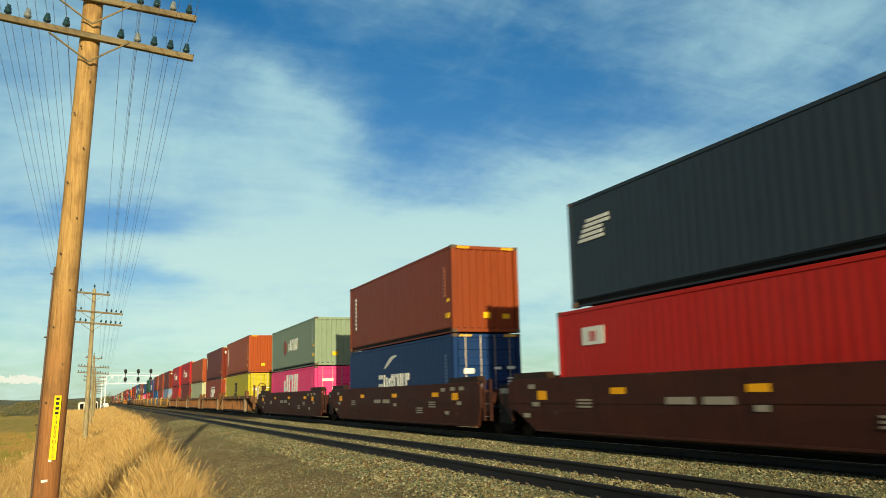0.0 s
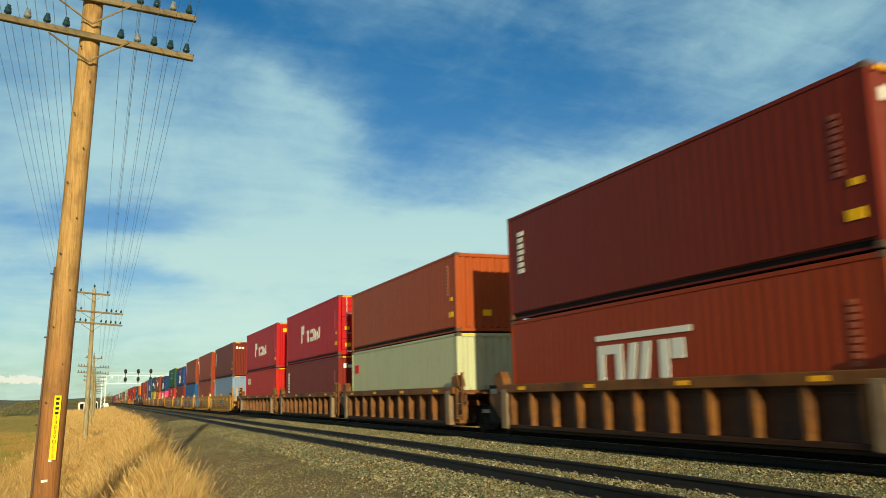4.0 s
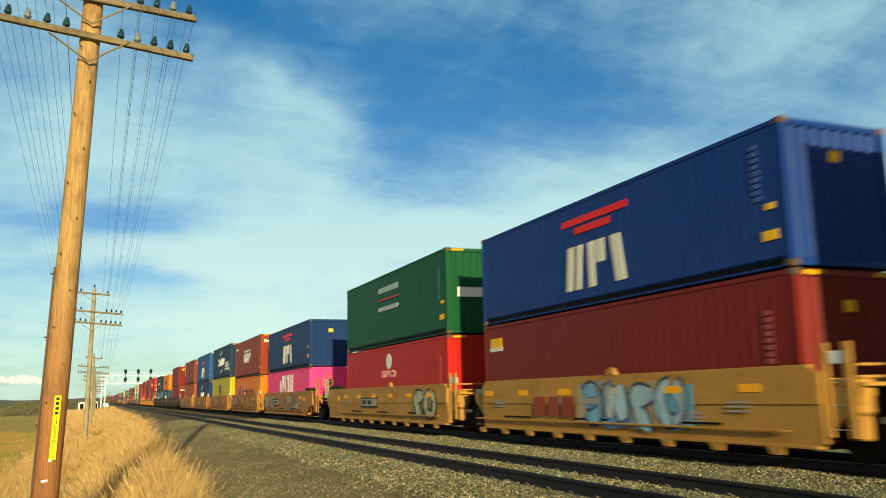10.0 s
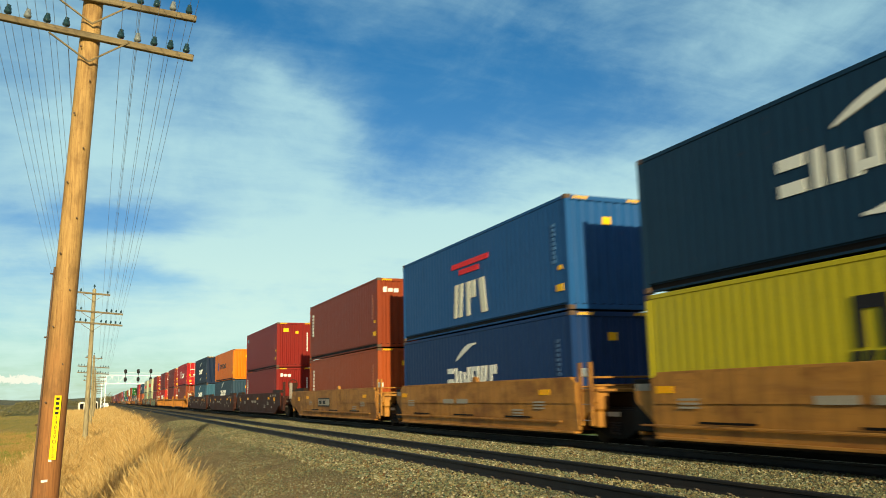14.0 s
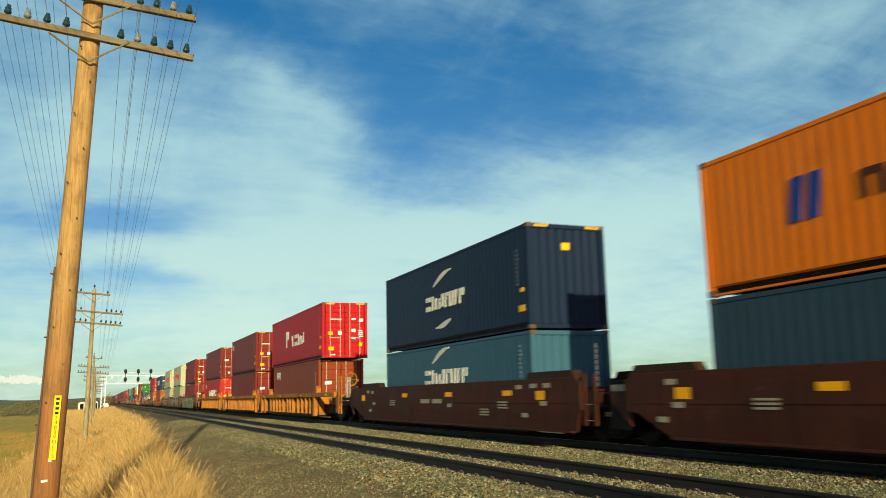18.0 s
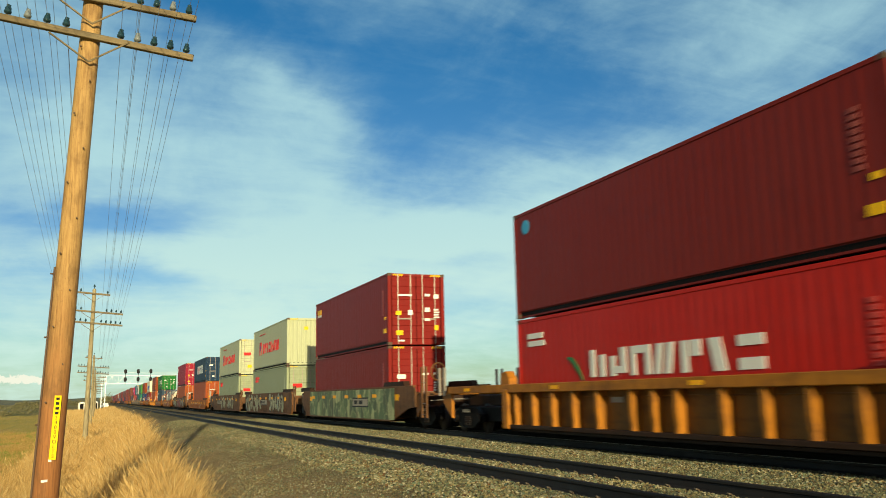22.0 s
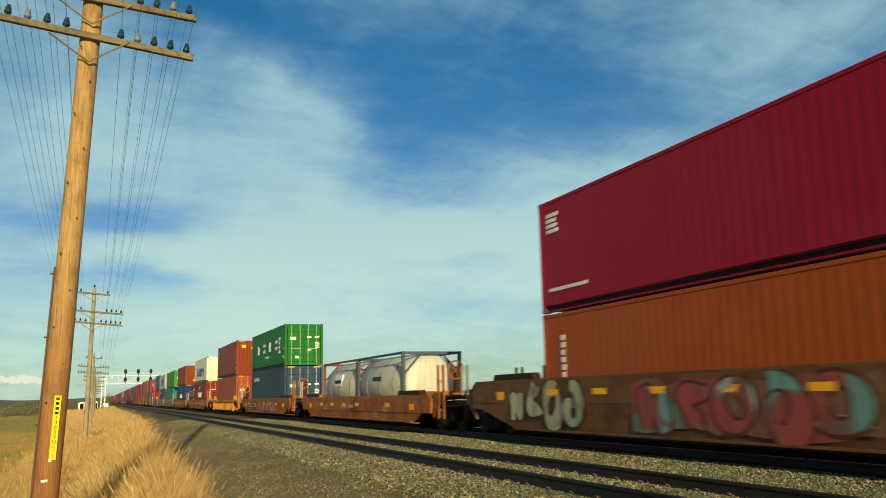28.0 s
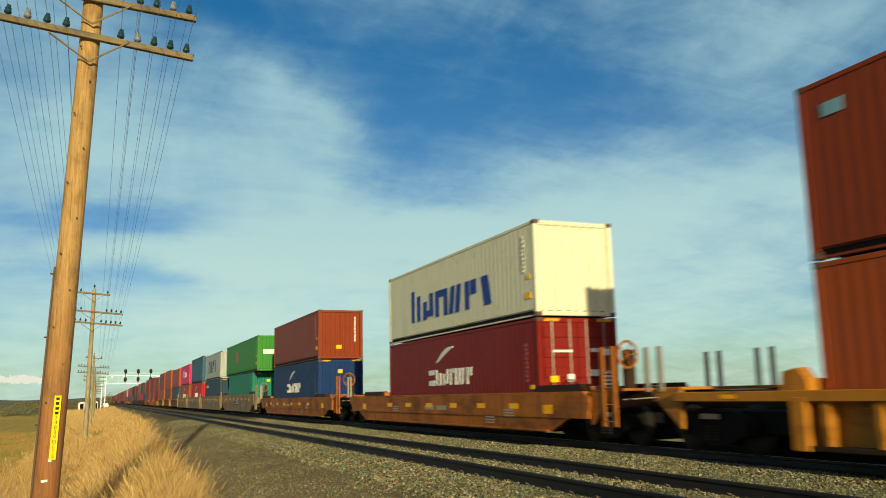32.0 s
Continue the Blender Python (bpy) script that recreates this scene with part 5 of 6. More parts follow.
def add_ladder(car, x, y, z0, z1, mat):
    lad = part("ladder", cached(("ladder", z0, z1), lambda g: (g.cbox(-0.03, 0.03, -0.06, 0.06, z0, z1, 0.006), g.cbox(-0.03, 0.03, 0.38, 0.50, z0, z1, 0.006)), mat), car, at=(x, y, 0))
    k = 0 if x < 0 else 99
    while z0 + 0.12 + k * 0.36 < z1 - 0.45:
        part("rung", cached("rung", lambda g: g.tube((0, 0.05, 0), (0, 0.37, 0), 0.012, n=5), rod_mat), lad, at=(0, 0, z0 + 0.12 + k * 0.36))
        k += 1


def add_hand_brake(car, y, mat):
    def wheel(g):
        n = 16
        for i in range(n):
            a, b = 2 * math.pi * i / n, 2 * math.pi * (i + 1) / n
            g.tube((0.3 * math.cos(a), 0, 0.3 * math.sin(a)), (0.3 * math.cos(b), 0, 0.3 * math.sin(b)), 0.03, n=5)
        for i in range(5):
            a = 2 * math.pi * i / 5
            g.tube((0, 0, 0), (0.28 * math.cos(a), 0, 0.28 * math.sin(a)), 0.014, n=4)
    post = part("brake_stand", cached("brake_stand", lambda g: g.cbox(-0.13, 0.13, -0.1, 0.1, 1.2, 2.1, 0.03), deck_mat), car, at=(-0.75, y, 0))
    part("brake_wheel", cached("brake_wheel", wheel, mat), post, at=(-0.15, -0.2, 1.98), turn=(0, 0, 12))


def smooth_side(s0, s1, cut0, cut1, hi):
    """Side plate outline along y; a cut is the length cleared over the bogie at that end."""
    lo = 0.27
    left = [(s0, 0.78), (s0 + 0.3 * cut0, 0.72), (s0 + cut0, lo)] if cut0 else [(s0, lo + 0.06), (s0 + 0.1, lo)]
    right = [(s1 - cut1, lo), (s1 - 0.3 * cut1, 0.72), (s1, 0.78)] if cut1 else [(s1 - 0.1, lo), (s1, lo + 0.06)]
    return left + right + [(s1, hi - 0.10), (s1 - 0.2, hi), (s0 + 0.2, hi), (s0, hi - 0.10)]


def lobes(g, y, z, hw, hh, seed, grow, x0, x1):
    """A fat, bent spray-paint stroke: hooks, loops and waves of uneven width; grow widens it for its outline."""
    rr = random.Random(seed)
    kind, fat = seed % 5, min(hw, hh) * rr.uniform(0.62, 0.8)
    turn, pts = rr.uniform(-0.4, 0.4), []
    for i in range(19):
        t = i / 18
        if kind == 0:
            p = (math.cos(0.7 + 4.9 * t) * 0.72, math.sin(0.7 + 4.9 * t) * 0.72)
        elif kind == 1:
            p = (0.62 * math.sin(6.0 * t - 1.2) * (1 - 0.2 * t), 0.78 - 1.56 * t)
        elif kind == 2:
            p = ((0.75 - 0.3 * t) * math.cos(1.2 + 6.6 * t), (0.95 - 0.62 * t) * math.sin(1.2 + 6.6 * t) - 0.25 * t)
        elif kind == 3:
            p = (-0.65 + 1.3 * t, 0.7 * math.cos(8.2 * t + 0.6))
        else:
            p = (math.cos(1.9 - 5.9 * t) * 0.66, math.sin(1.9 - 5.9 * t) * 0.78)
        c, sn = math.cos(turn), math.sin(turn)
        pts.append((y + hw * (p[0] * c - p[1] * sn), z + hh * (p[0] * sn + p[1] * c)))
    left, right = [], []
    for i, (a, b) in enumerate(pts):
        (a0, b0), (a1, b1) = pts[max(0, i - 1)], pts[min(18, i + 1)]
        d = math.hypot(a1 - a0, b1 - b0) or 1.0
        w = (fat * (0.85 + 0.3 * math.sin(seed + i * 0.6)) + 2 * grow) / 2
        na, nb = -(b1 - b0) / d * w, (a1 - a0) / d * w
        left.append((a + na, max(0.28, min(1.475, b + nb))))
        right.append((a - na, max(0.28, min(1.475, b - nb))))
    g.add([(x0 - 0.00002 * i, *p) for i, pair in enumerate(zip(left, right)) for p in pair], [(2 * i, 2 * i + 2, 2 * i + 3, 2 * i + 1) for i in range(18)])


def add_graffiti(side, g0, g1, z0, z1, key):
    """One painted piece: letter bodies, and the dark line round them; camouflage covers the whole plate."""
    if key == "camo":
        def sheet(g):
            g.prism([(g0, z0), (g1, z0), (g1, z1), (g0, z1)], "x", -0.004, 0.0)
        part("graffiti", cached(("graffiti", g0, g1, z0, z1), sheet, SPRAY[key]), side, "green camouflage spray paint", at=(-0.0345, 0, 0))
        return
    n = max(2, round((g1 - g0) / 1.05))
    step, zc, hh = (g1 - g0) / n, (z0 + z1) / 2, (z1 - z0) / 2
    spots = [(g0 + step * (i + 0.5), zc + 0.06 * math.sin(i * 2.3 + g0), step * 0.52, hh * (0.9 + 0.1 * math.sin(i * 1.7)), abs(int(g0 * 31)) + i * 7 + int(z1 * 100)) for i in range(n)]

    dark = paint("spray_outline_" + key, SPRAY_LINE[key], 0.1, 0.3)
    if key in SPRAY_FIELD:
        def fill(g):
            """A ragged field of older paint behind the strokes."""
            rr, top, low = random.Random(int(g1 * 10)), [], []
            for i in range(15):
                y = g0 - 0.2 + (g1 - g0 + 0.4) * i / 14
                low.append((y, z0 + 0.3 * hh * rr.random()))
                top.append((y, z1 - 0.4 * hh * rr.random()))
            g.prism(low + top[::-1], "x", -0.002, 0.0)
        part("graffiti_field", cached(("graffiti_field", g0, g1, z0, z1), fill, SPRAY_FIELD[key]), side, "ragged field of sprayed colour", at=(-0.0335, 0, 0))
    if key == "faded":
        return
    body = (g0, g1, z0, z1, key)
    for i, (y, z, hw, h, seed) in enumerate(spots):
        part("graffiti_outline", cached(("graffiti_outline", i) + body, lambda g: lobes(g, y, z, hw, h, seed, 0.07, -0.004, 0.0), dark), side, "dark spray-painted outline", at=(-0.0345 - 0.0004 * (i % 3), 0, 0))
        part("graffiti", cached(("graffiti", i) + body, lambda g: lobes(g, y, z, hw, h, seed, 0.0, -0.004, 0.0), SPRAY[key]), side, "spray-painted shape", at=(-0.0395 - 0.0004 * (i % 3), 0, 0))


def build_well_car(u, kind, colour, reach0, reach1, bogie0, bogie1, link0, link1, spray, label, full=True):
    """u: front end of the box. reach: how far the sides go past the box. bogie: centre past the box end, or None. link: a coupler here."""
    mat = CAR_PAINT[colour]
    L = FT40
    car = thing("well_car", label, "rail car", "well cars of the train", at=(TRAIN_X, u, 0))
    s0, s1 = -reach0, L + reach1
    hi = 1.15 if colour == "amber" else 1.49
    drop = hi - 1.49
    low_side = 0.80 if colour == "gold" else 1.0
    cut0, cut1 = [0.0 if r < 1.0 else (0.15 if link and colour == "tan" else 2.6 if link and colour == "russet" else 1.85 if link else shared_cut) for r, link, shared_cut in ((reach0, link0, 0.3), (reach1, link1, 0.5 if colour == "russet" else 1.4))]
    if kind == "smooth":
        for s in (-1, 1):
            def plate(g):
                lean = -0.05 * s
                first = len(g.v)
                g.prism(smooth_side(s0, s1, cut0, cut1, hi), "x", -0.03, 0.03)
                for i in range(first, len(g.v)):
                    x, y, z = g.v[i]
                    g.v[i] = (x + lean * max(0.0, 0.92 - z) / 0.65, y, z)
                g.prism([(s0 + 0.05, hi - 0.57), (s1 - 0.05, hi - 0.57), (s1 - 0.05, hi - 0.12), (s0 + 0.05, hi - 0.12)], "x", -0.033, 0.033)
            side = part("side_sill", cached(("side_sill", s0, s1, cut0, cut1, s, hi), plate, mat), car, at=(s * WELL_X, 0, 0))
            if not full:
                continue
            part("top_flange", cached(("top_flange", s0, s1), lambda g: g.cbox(-0.07, 0.07, s0 + 0.2, s1 - 0.2, -0.03, 0.03, 0.008), mat), side, at=(-s * 0.04, 0, hi + 0.015))
            part("bottom_flange", cached(("bottom_flange", s0, s1, cut0, cut1), lambda g: g.cbox(-0.08, 0.08, s0 + cut0 + 0.1, s1 - cut1 - 0.1, -0.025, 0.025, 0.006), mat), side, at=(-s * 0.03, 0, 0.262))
            if s < 0:
                if colour in ("tan", "dull_tan"):
                    n = 9 if colour == "tan" else 0
                    for i in range(n):
                        part("bracket", cached("bracket", lambda g: g.prism([(-0.2, 0.0), (0.2, 0.0), (0.1, -0.13), (-0.1, -0.13)], "x", -0.05, 0.05), mat), side, at=(0, 0.4 + (L - 0.8) * i / (n - 1), 0.245))
                    part("guide_lug", cached("guide_lug", lambda g: g.prism([(0.16 * math.cos(math.pi * i / 8), 0.16 * math.sin(math.pi * i / 8)) for i in range(9)], "x", -0.05, 0.05), mat), side, "rounded guide lug", at=(0, 5.1, 1.53))
                    part("ledge", cached(("ledge", L), lambda g: g.cbox(-0.05, 0.0, 0.1, L - 0.1, -0.02, 0.02, 0.006), mat), side, at=(-0.03, 0, 0.50))
                    for k in range(3):
                        part("slot", cached("slot", lambda g: g.box(-0.006, 0.0, -0.75, 0.75, -0.022, 0.022), dark_steel), side, at=(-0.033, 2.4 + k * 3.6, 0.575))
                for i in {"dull_tan": (0, 5), "umber": (0, 2, 4)}.get(colour, range(6)):
                    part("reflector", cached("reflector", lambda g: g.box(-0.006, 0.0, -0.27, 0.27, -0.07, 0.07), orange_mark), side, "orange reflective tab", at=(-0.038, 0.9 + (L - 1.8) * i / 5, 1.19 + drop))
                for yy, cut in ((s0 + 1.9, cut0), (s1 - 1.9, cut1)):
                    if cut:
                        part("reflector", cached("reflector_large", lambda g: g.box(-0.006, 0.0, -0.22, 0.22, -0.11, 0.11), orange_mark), side, "large orange reflective tab", at=(-0.036, yy, 1.12 + drop))
                if u in PANELS:
                    plate_y = PANELS[u]
                    panel = part("lettering_panel", cached("number_panel", lambda g: g.box(-0.006, 0.0, -1.15, 1.15, -0.2, 0.2), black_mat), side, at=(-0.036, plate_y, 0.94 + 0.6 * drop))
                    part("panel_face", cached("panel_face", lambda g: g.box(-0.003, 0.0, -1.1, 1.1, -0.145, 0.145), chalk), panel, "pale panel face", at=(-0.006, 0, 0))
                    for i in range(2):
                        part("marking_bar", cached("marking_bar", lambda g: g.box(-0.003, 0.0, -0.24, 0.24, -0.08, 0.08), black_mat), panel, at=(-0.0095, -0.1 + 0.75 * i, 0))
                else:
                    if colour == "umber":
                        for yy, zz in ((-1.3, 1.36), (-0.6, 1.36), (0.2, 1.34), (-1.1, 0.92), (-0.1, 0.62), (L + 0.9, 1.34), (L + 1.5, 1.36), (L + 0.7, 0.9), (L + 1.2, 0.62), (5.0, 0.85)):
                            if s0 + 1.0 < yy < s1 - 1.0:
                                part("marking_bar", cached("chalk_tag", lambda g: g.box(-0.004, 0.0, -0.17, 0.17, -0.055, 0.055), chalk), side, at=(-0.036, yy, zz))
                    for i in range(2):
                        part("marking_bar", cached("marking_word", lambda g: g.box(-0.004, 0.0, -0.42, 0.42, -0.07, 0.07), chalk), side, at=(-0.039, 6.05 + 1.1 * i, 0.98 + 0.6 * drop))
                for yy, zz, hw in ((1.2, 0.95, 0.35), (L - 1.6, 1.0, 0.4), (2.4, 0.75, 0.25)):
                    for r in range(3):
                        part("marking_bar", cached("marking_line", lambda g: g.box(-0.004, 0.0, -0.3, 0.3, -0.02, 0.02), chalk), side, at=(-0.034, yy, zz - 0.075 * r + 0.6 * drop))
                if u in BLOCK_MARKED:
                    def blocks(g):
                        for q in range(3):
                            y1 = BLOCK_MARKED[u] - q * 0.68
                            g.box(-0.004, 0.0, y1 - 0.58, y1 - 0.06 * (q % 2), 0.62, 1.08)
                    part("marking", cached(("faded_blocks", u), blocks, paint("oxide_marking", (146, 62, 34), 0.2, 0.4)), side, "faded rust-red block shapes", at=(-0.0415, 0.0, 0))
                for (g0, g1, z0, z1, key) in spray:
                    add_graffiti(side, g0, g1, z0, min(z1, hi - 0.03 if key == "camo" or drop == 0.0 else hi - 0.12), key)
    else:
        nr = 11 if colour == "rib_orange" else 16
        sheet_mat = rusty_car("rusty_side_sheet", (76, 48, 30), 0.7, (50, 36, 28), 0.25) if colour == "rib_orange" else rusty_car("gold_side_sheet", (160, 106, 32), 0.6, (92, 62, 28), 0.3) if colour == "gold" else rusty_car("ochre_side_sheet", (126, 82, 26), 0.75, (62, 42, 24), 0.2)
        for s in (-1, 1):
            side = part("side_sill", cached(("top_chord", s0, s1), lambda g: g.cbox(-0.11, 0.11, s0, s1, 1.20, 1.42, 0.015), mat), car, at=(s * (WELL_X - 0.06), 0, 0))
            side.scale[2] = low_side
            f0, f1 = (-0.4 if link0 and reach0 > 1.0 else s0 + 0.3), (L + 0.4 if link1 and reach1 > 1.0 else s1 - 0.3)
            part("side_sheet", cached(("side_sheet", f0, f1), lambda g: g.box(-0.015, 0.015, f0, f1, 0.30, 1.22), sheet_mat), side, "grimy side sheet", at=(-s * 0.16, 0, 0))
            if s < 0 and full:
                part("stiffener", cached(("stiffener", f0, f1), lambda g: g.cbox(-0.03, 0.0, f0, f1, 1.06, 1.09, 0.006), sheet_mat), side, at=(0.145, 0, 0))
            part("bottom_chord", cached(("bottom_chord", f0, f1), lambda g: g.cbox(-0.13, 0.13, f0, f1, 0.26, 0.36, 0.012), deck_mat), side, at=(-s * 0.06, 0, 0))
            if not full:
                continue
            spots = [s0 + 0.75 + (s1 - s0 - 1.5) * i / (nr - 1) for i in range(nr)]
            if colour in ("yellow", "gold"):
                spots = [-0.15, 0.85, 1.81, 2.8, 3.83, 5.13, 5.87, 6.62, 7.93, 8.97, 9.95, 10.95, 11.93]
            for y in [p for p in spots if f0 <= p <= f1]:
                def rib(g):
                    g.prism([(-0.15, 1.2), (0.07, 1.2), (0.09, 0.75), (0.06, 0.50), (-0.15, 0.50)], "y", -0.058, 0.058)
                    g.prism([(-0.15, 0.50), (0.06, 0.50), (0.07, 0.36), (-0.15, 0.36)], "y", -0.042, 0.042)
                part("rib", cached("rib", rib, mat), side, at=(0, y, 0), turn=(0, 0, 0 if s > 0 else 180))
            if s < 0:
                part("lettering_panel", cached("pale_panel", lambda g: g.box(-0.006, 0.0, -0.22, 0.22, -0.06, 0.06), chalk), side, at=(0.135, 7.4, 1.0))
                for yy in (f0 + 0.15, f1 - 0.15) + (() if link1 or reach1 < 1.0 else (s1 - 1.7,)):
                    part("end_post", cached("end_post", lambda g: g.cbox(-0.12, 0.09, -0.16, 0.16, 0.24, 1.3, 0.02), CAR_PAINT["grey_tan"] if colour == "rib_orange" else mat), side, at=(0, yy, 0))
                for k in range(4):
                    part("reflector", cached("reflector_small", lambda g: g.box(-0.006, 0.0, -0.2, 0.2, -0.045, 0.045), orange_mark), side, at=(-0.113, s0 + 1.5 + k * (s1 - s0 - 3.0) / 3, 1.31))
    part("well_floor", cached(("well_floor", L), lambda g: g.box(-1.42, 1.42, -0.1, L + 0.1, 0.19, 0.245), deck_mat), car)
    for yy, sg, reach, bg, link in ((0.0, -1, reach0, bogie0, link0), (L, 1, reach1, bogie1, link1)):
        e = yy + sg * reach
        part("end_bulkhead", cached("end_bulkhead", lambda g: g.cbox(-1.4, 1.4, -0.06, 0.06, 0.28, 1.32, 0.02), mat), car, at=(0, yy + sg * 0.16, 0))
        tip = bg + 1.05 if link else bg
        d0, d1 = sorted((yy + sg * 0.2, yy + sg * tip))
        part("end_deck", cached(("end_deck", round(d1 - d0, 2)), lambda g: g.cbox(-0.55, 0.55, 0, d1 - d0, 0.80, 1.16, 0.03), deck_mat), car, at=(0, d0, 0))
        # draft gear bulked out with added dark fill, hiding lit ground below
        part("draft_gear", cached(("draft_gear", round(d1 - d0, 2), link), lambda g: (g.cbox(-0.95, 0.95, 0, d1 - d0, 0.36, 0.82, 0.04), g.cbox(-0.56, 0.56, 0.05, d1 - d0 + (0.3 if link else -0.05), 0.12, 0.38, 0.04)), dark_steel), car, at=(0, d0, 0))
        if not full:
            if link or sg > 0:
                part("bogie", cached("far_bogie", lambda g: (g.box(-1.05, 1.05, -1.2, 1.2, 0.3, 0.72), g.box(-0.8, 0.8, -1.3, -0.5, 0.02, 0.6), g.box(-0.8, 0.8, 0.5, 1.3, 0.02, 0.6)), dark_steel), car, at=(0, yy + sg * bg, 0))
            continue
        if link or sg > 0:
            add_bogie(car, yy + sg * bg)
        # platform, grab posts, covers over the side ends
        if reach > 1.0 and kind == "smooth":
            run = min(2.5, reach + (0.75 if sg > 0 and not link and colour == "russet" else -0.25))
            for s in (-1, 1):
                def cover(g):
                    g.prism([(0.0, 1.5), (run, 1.5), (run - 0.15, 1.70), (0.15, 1.70)], "x", -0.12, 0.12)
                part("end_cover", cached(("end_cover", round(run, 2)), cover, deck_mat), car, at=(s * 1.36, yy + 0.1 if sg > 0 else -run - 0.1, drop))
        else:
            if kind == "ribbed":
                for s in (-1, 1):
                    part("corner_guide", cached("corner_guide", lambda g: g.prism([(-0.3, 1.42), (0.3, 1.42), (0.24, 1.72), (-0.1, 1.78), (-0.26, 1.6)], "x", -0.12, 0.12), mat), car, at=(s * 1.36, yy + sg * 0.36, 1.42 * (low_side - 1.0)))
        w0, w1 = sorted((e - sg * 0.05, e + sg * 0.75))
        part("platform", cached("platform", lambda g: g.cbox(-1.42, 1.42, 0, 0.8, 1.18, 1.24, 0.01), mat), car, at=(0, w0, 0))
        for s in (-1, 1):
            part("corner_bracket", cached(("corner_bracket", sg), lambda g: g.prism([(0.0, 1.18), (0.75, 1.18), (0.7, 0.95), (0.0, 0.45)], "x", -0.04, 0.04) if sg > 0 else g.prism([(0.8, 1.18), (0.05, 1.18), (0.1, 0.95), (0.8, 0.45)], "x", -0.04, 0.04), mat), car, at=(s * 1.4, w0, 0))
        if link:
            if sg < 0:
                add_ladder(car, -1.44, e - 0.92, 0.42, 2.15, mat)
                add_ladder(car, 1.44, e - 0.92, 1.15, 2.05, rod_mat)
            else:
                add_ladder(car, -1.44, e + 0.52, 1.15, 2.05, rod_mat)
                add_ladder(car, 1.44, e + 0.52, 1.15, 2.05, rod_mat)
            part("coupler", cached("coupler", lambda g: (g.cbox(-0.09, 0.09, -0.6, 0.35, 0.76, 0.94, 0.02), g.cbox(-0.17, 0.12, -0.85, -0.55, 0.70, 1.0, 0.05)), dark_steel), car, at=(0, yy + sg * (tip - 0.08), 0), turn=(0, 0, 0 if sg < 0 else 180))
            part("cut_lever", cached("cut_lever", lambda g: g.tube((-1.4, 0, 1.0), (0, 0, 1.05), 0.016, n=5), rod_mat), car, at=(0, yy + sg * (tip + 0.15), 0))
            if sg < 0:
                add_hand_brake(car, e - 0.5, mat)
        else:
            if sg < 0:
                add_ladder(car, -1.44, e - 0.5, 0.42, 1.85 if colour != "umber" else 1.6, mat)
                if colour in ("tan", "dull_tan"):
                    part("lamp_box", cached("lamp_box", lambda g: g.cbox(-0.07, 0.07, -0.13, 0.13, -0.1, 0.1, 0.015), white_mark), car, "small white box on the end rail", at=(-1.38, e - 0.28, 1.62))
                    part("end_rail", cached("walk_rail", lambda g: [g.tube((-1.4, 0, z), (1.4, 0, z), 0.025, n=6) for z in (1.32, 1.5)], mat), car, at=(0, e - 0.62, 0))
                    part("brake_gear", cached("brake_gear", lambda g: (g.cbox(-0.16, 0.16, -0.2, 0.2, 0.75, 1.32, 0.05), g.cbox(-0.12, 0.12, -0.14, 0.14, 0.38, 0.75, 0.03)), mat), car, at=(-1.2, e - 0.42, 0))
            else:
                box = part("junction_box", cached("junction_box", lambda g: g.cbox(-0.14, 0.14, -0.36, 0.36, 0.36, 1.42, 0.02), dark_steel), car, "dark equipment box with pale bars", at=(-1.28, e + 0.42, 0))
                part("marking_bar", cached("box_bar", lambda g: g.box(-0.004, 0.0, -0.24, 0.24, -0.07, 0.07), chalk), box, at=(-0.141, 0, 1.25))
        part("hose", cached("hose", lambda g: [g.tube(a, b, 0.03, n=6) for a, b in (((-0.5, 0, 0.85), (-0.55, 0.1, 0.55)), ((-0.55, 0.1, 0.55), (-0.5, 0.3, 0.42)), ((-0.5, 0.3, 0.42), (-0.4, 0.55, 0.5)))], black_mat), car, at=(0, e + sg * 0.3, 0))
    return car


# ---- the train ----
def S(t):
    """How far the train has rolled after t seconds."""
    return 18.2 * t + 0.00625 * t * t


def C(paint_key, H, end, side="", extra="", words="", L=FT40):
    names = {"slate_black": "charcoal", "signal_red": "bright red", "rust_orange": "rust orange", "navy": "navy blue", "grey_green": "grey-green", "magenta": "hot pink", "mustard": "mustard yellow",
             "oxblood": "dark oxblood", "brick": "brick brown", "ivory": "greyish ivory", "crimson": "crimson red", "maroon_brown": "maroon brown", "pale_blue": "faded pale blue", "teal_blue": "teal blue",
             "royal_blue": "royal blue", "deep_green": "deep green", "orange": "bright orange", "mid_blue": "mid blue", "dark_red": "dark red", "slate_blue": "slate blue", "brown": "red-brown", "wine": "wine red",
             "tan_orange": "tan orange", "leaf_green": "leaf green", "cream": "cream white", "mid_green": "mid green", "sea_green": "sea green", "grey_white": "grey-white", "pink_red": "pinkish red",
             "steel_blue": "steel blue", "clay": "clay red", "ink_blue": "ink blue", "dark_navy": "dark navy blue", "sage_grey": "greyish sage"}
    word = words or ("with white lettering" if side else "with plain corrugated sides")
    tail = "door end leading" if end == "door" else "blank end leading"
    return (paint_key, L, H, end, side, extra, "%s shipping container %s, %s" % (names[paint_key], word, tail))


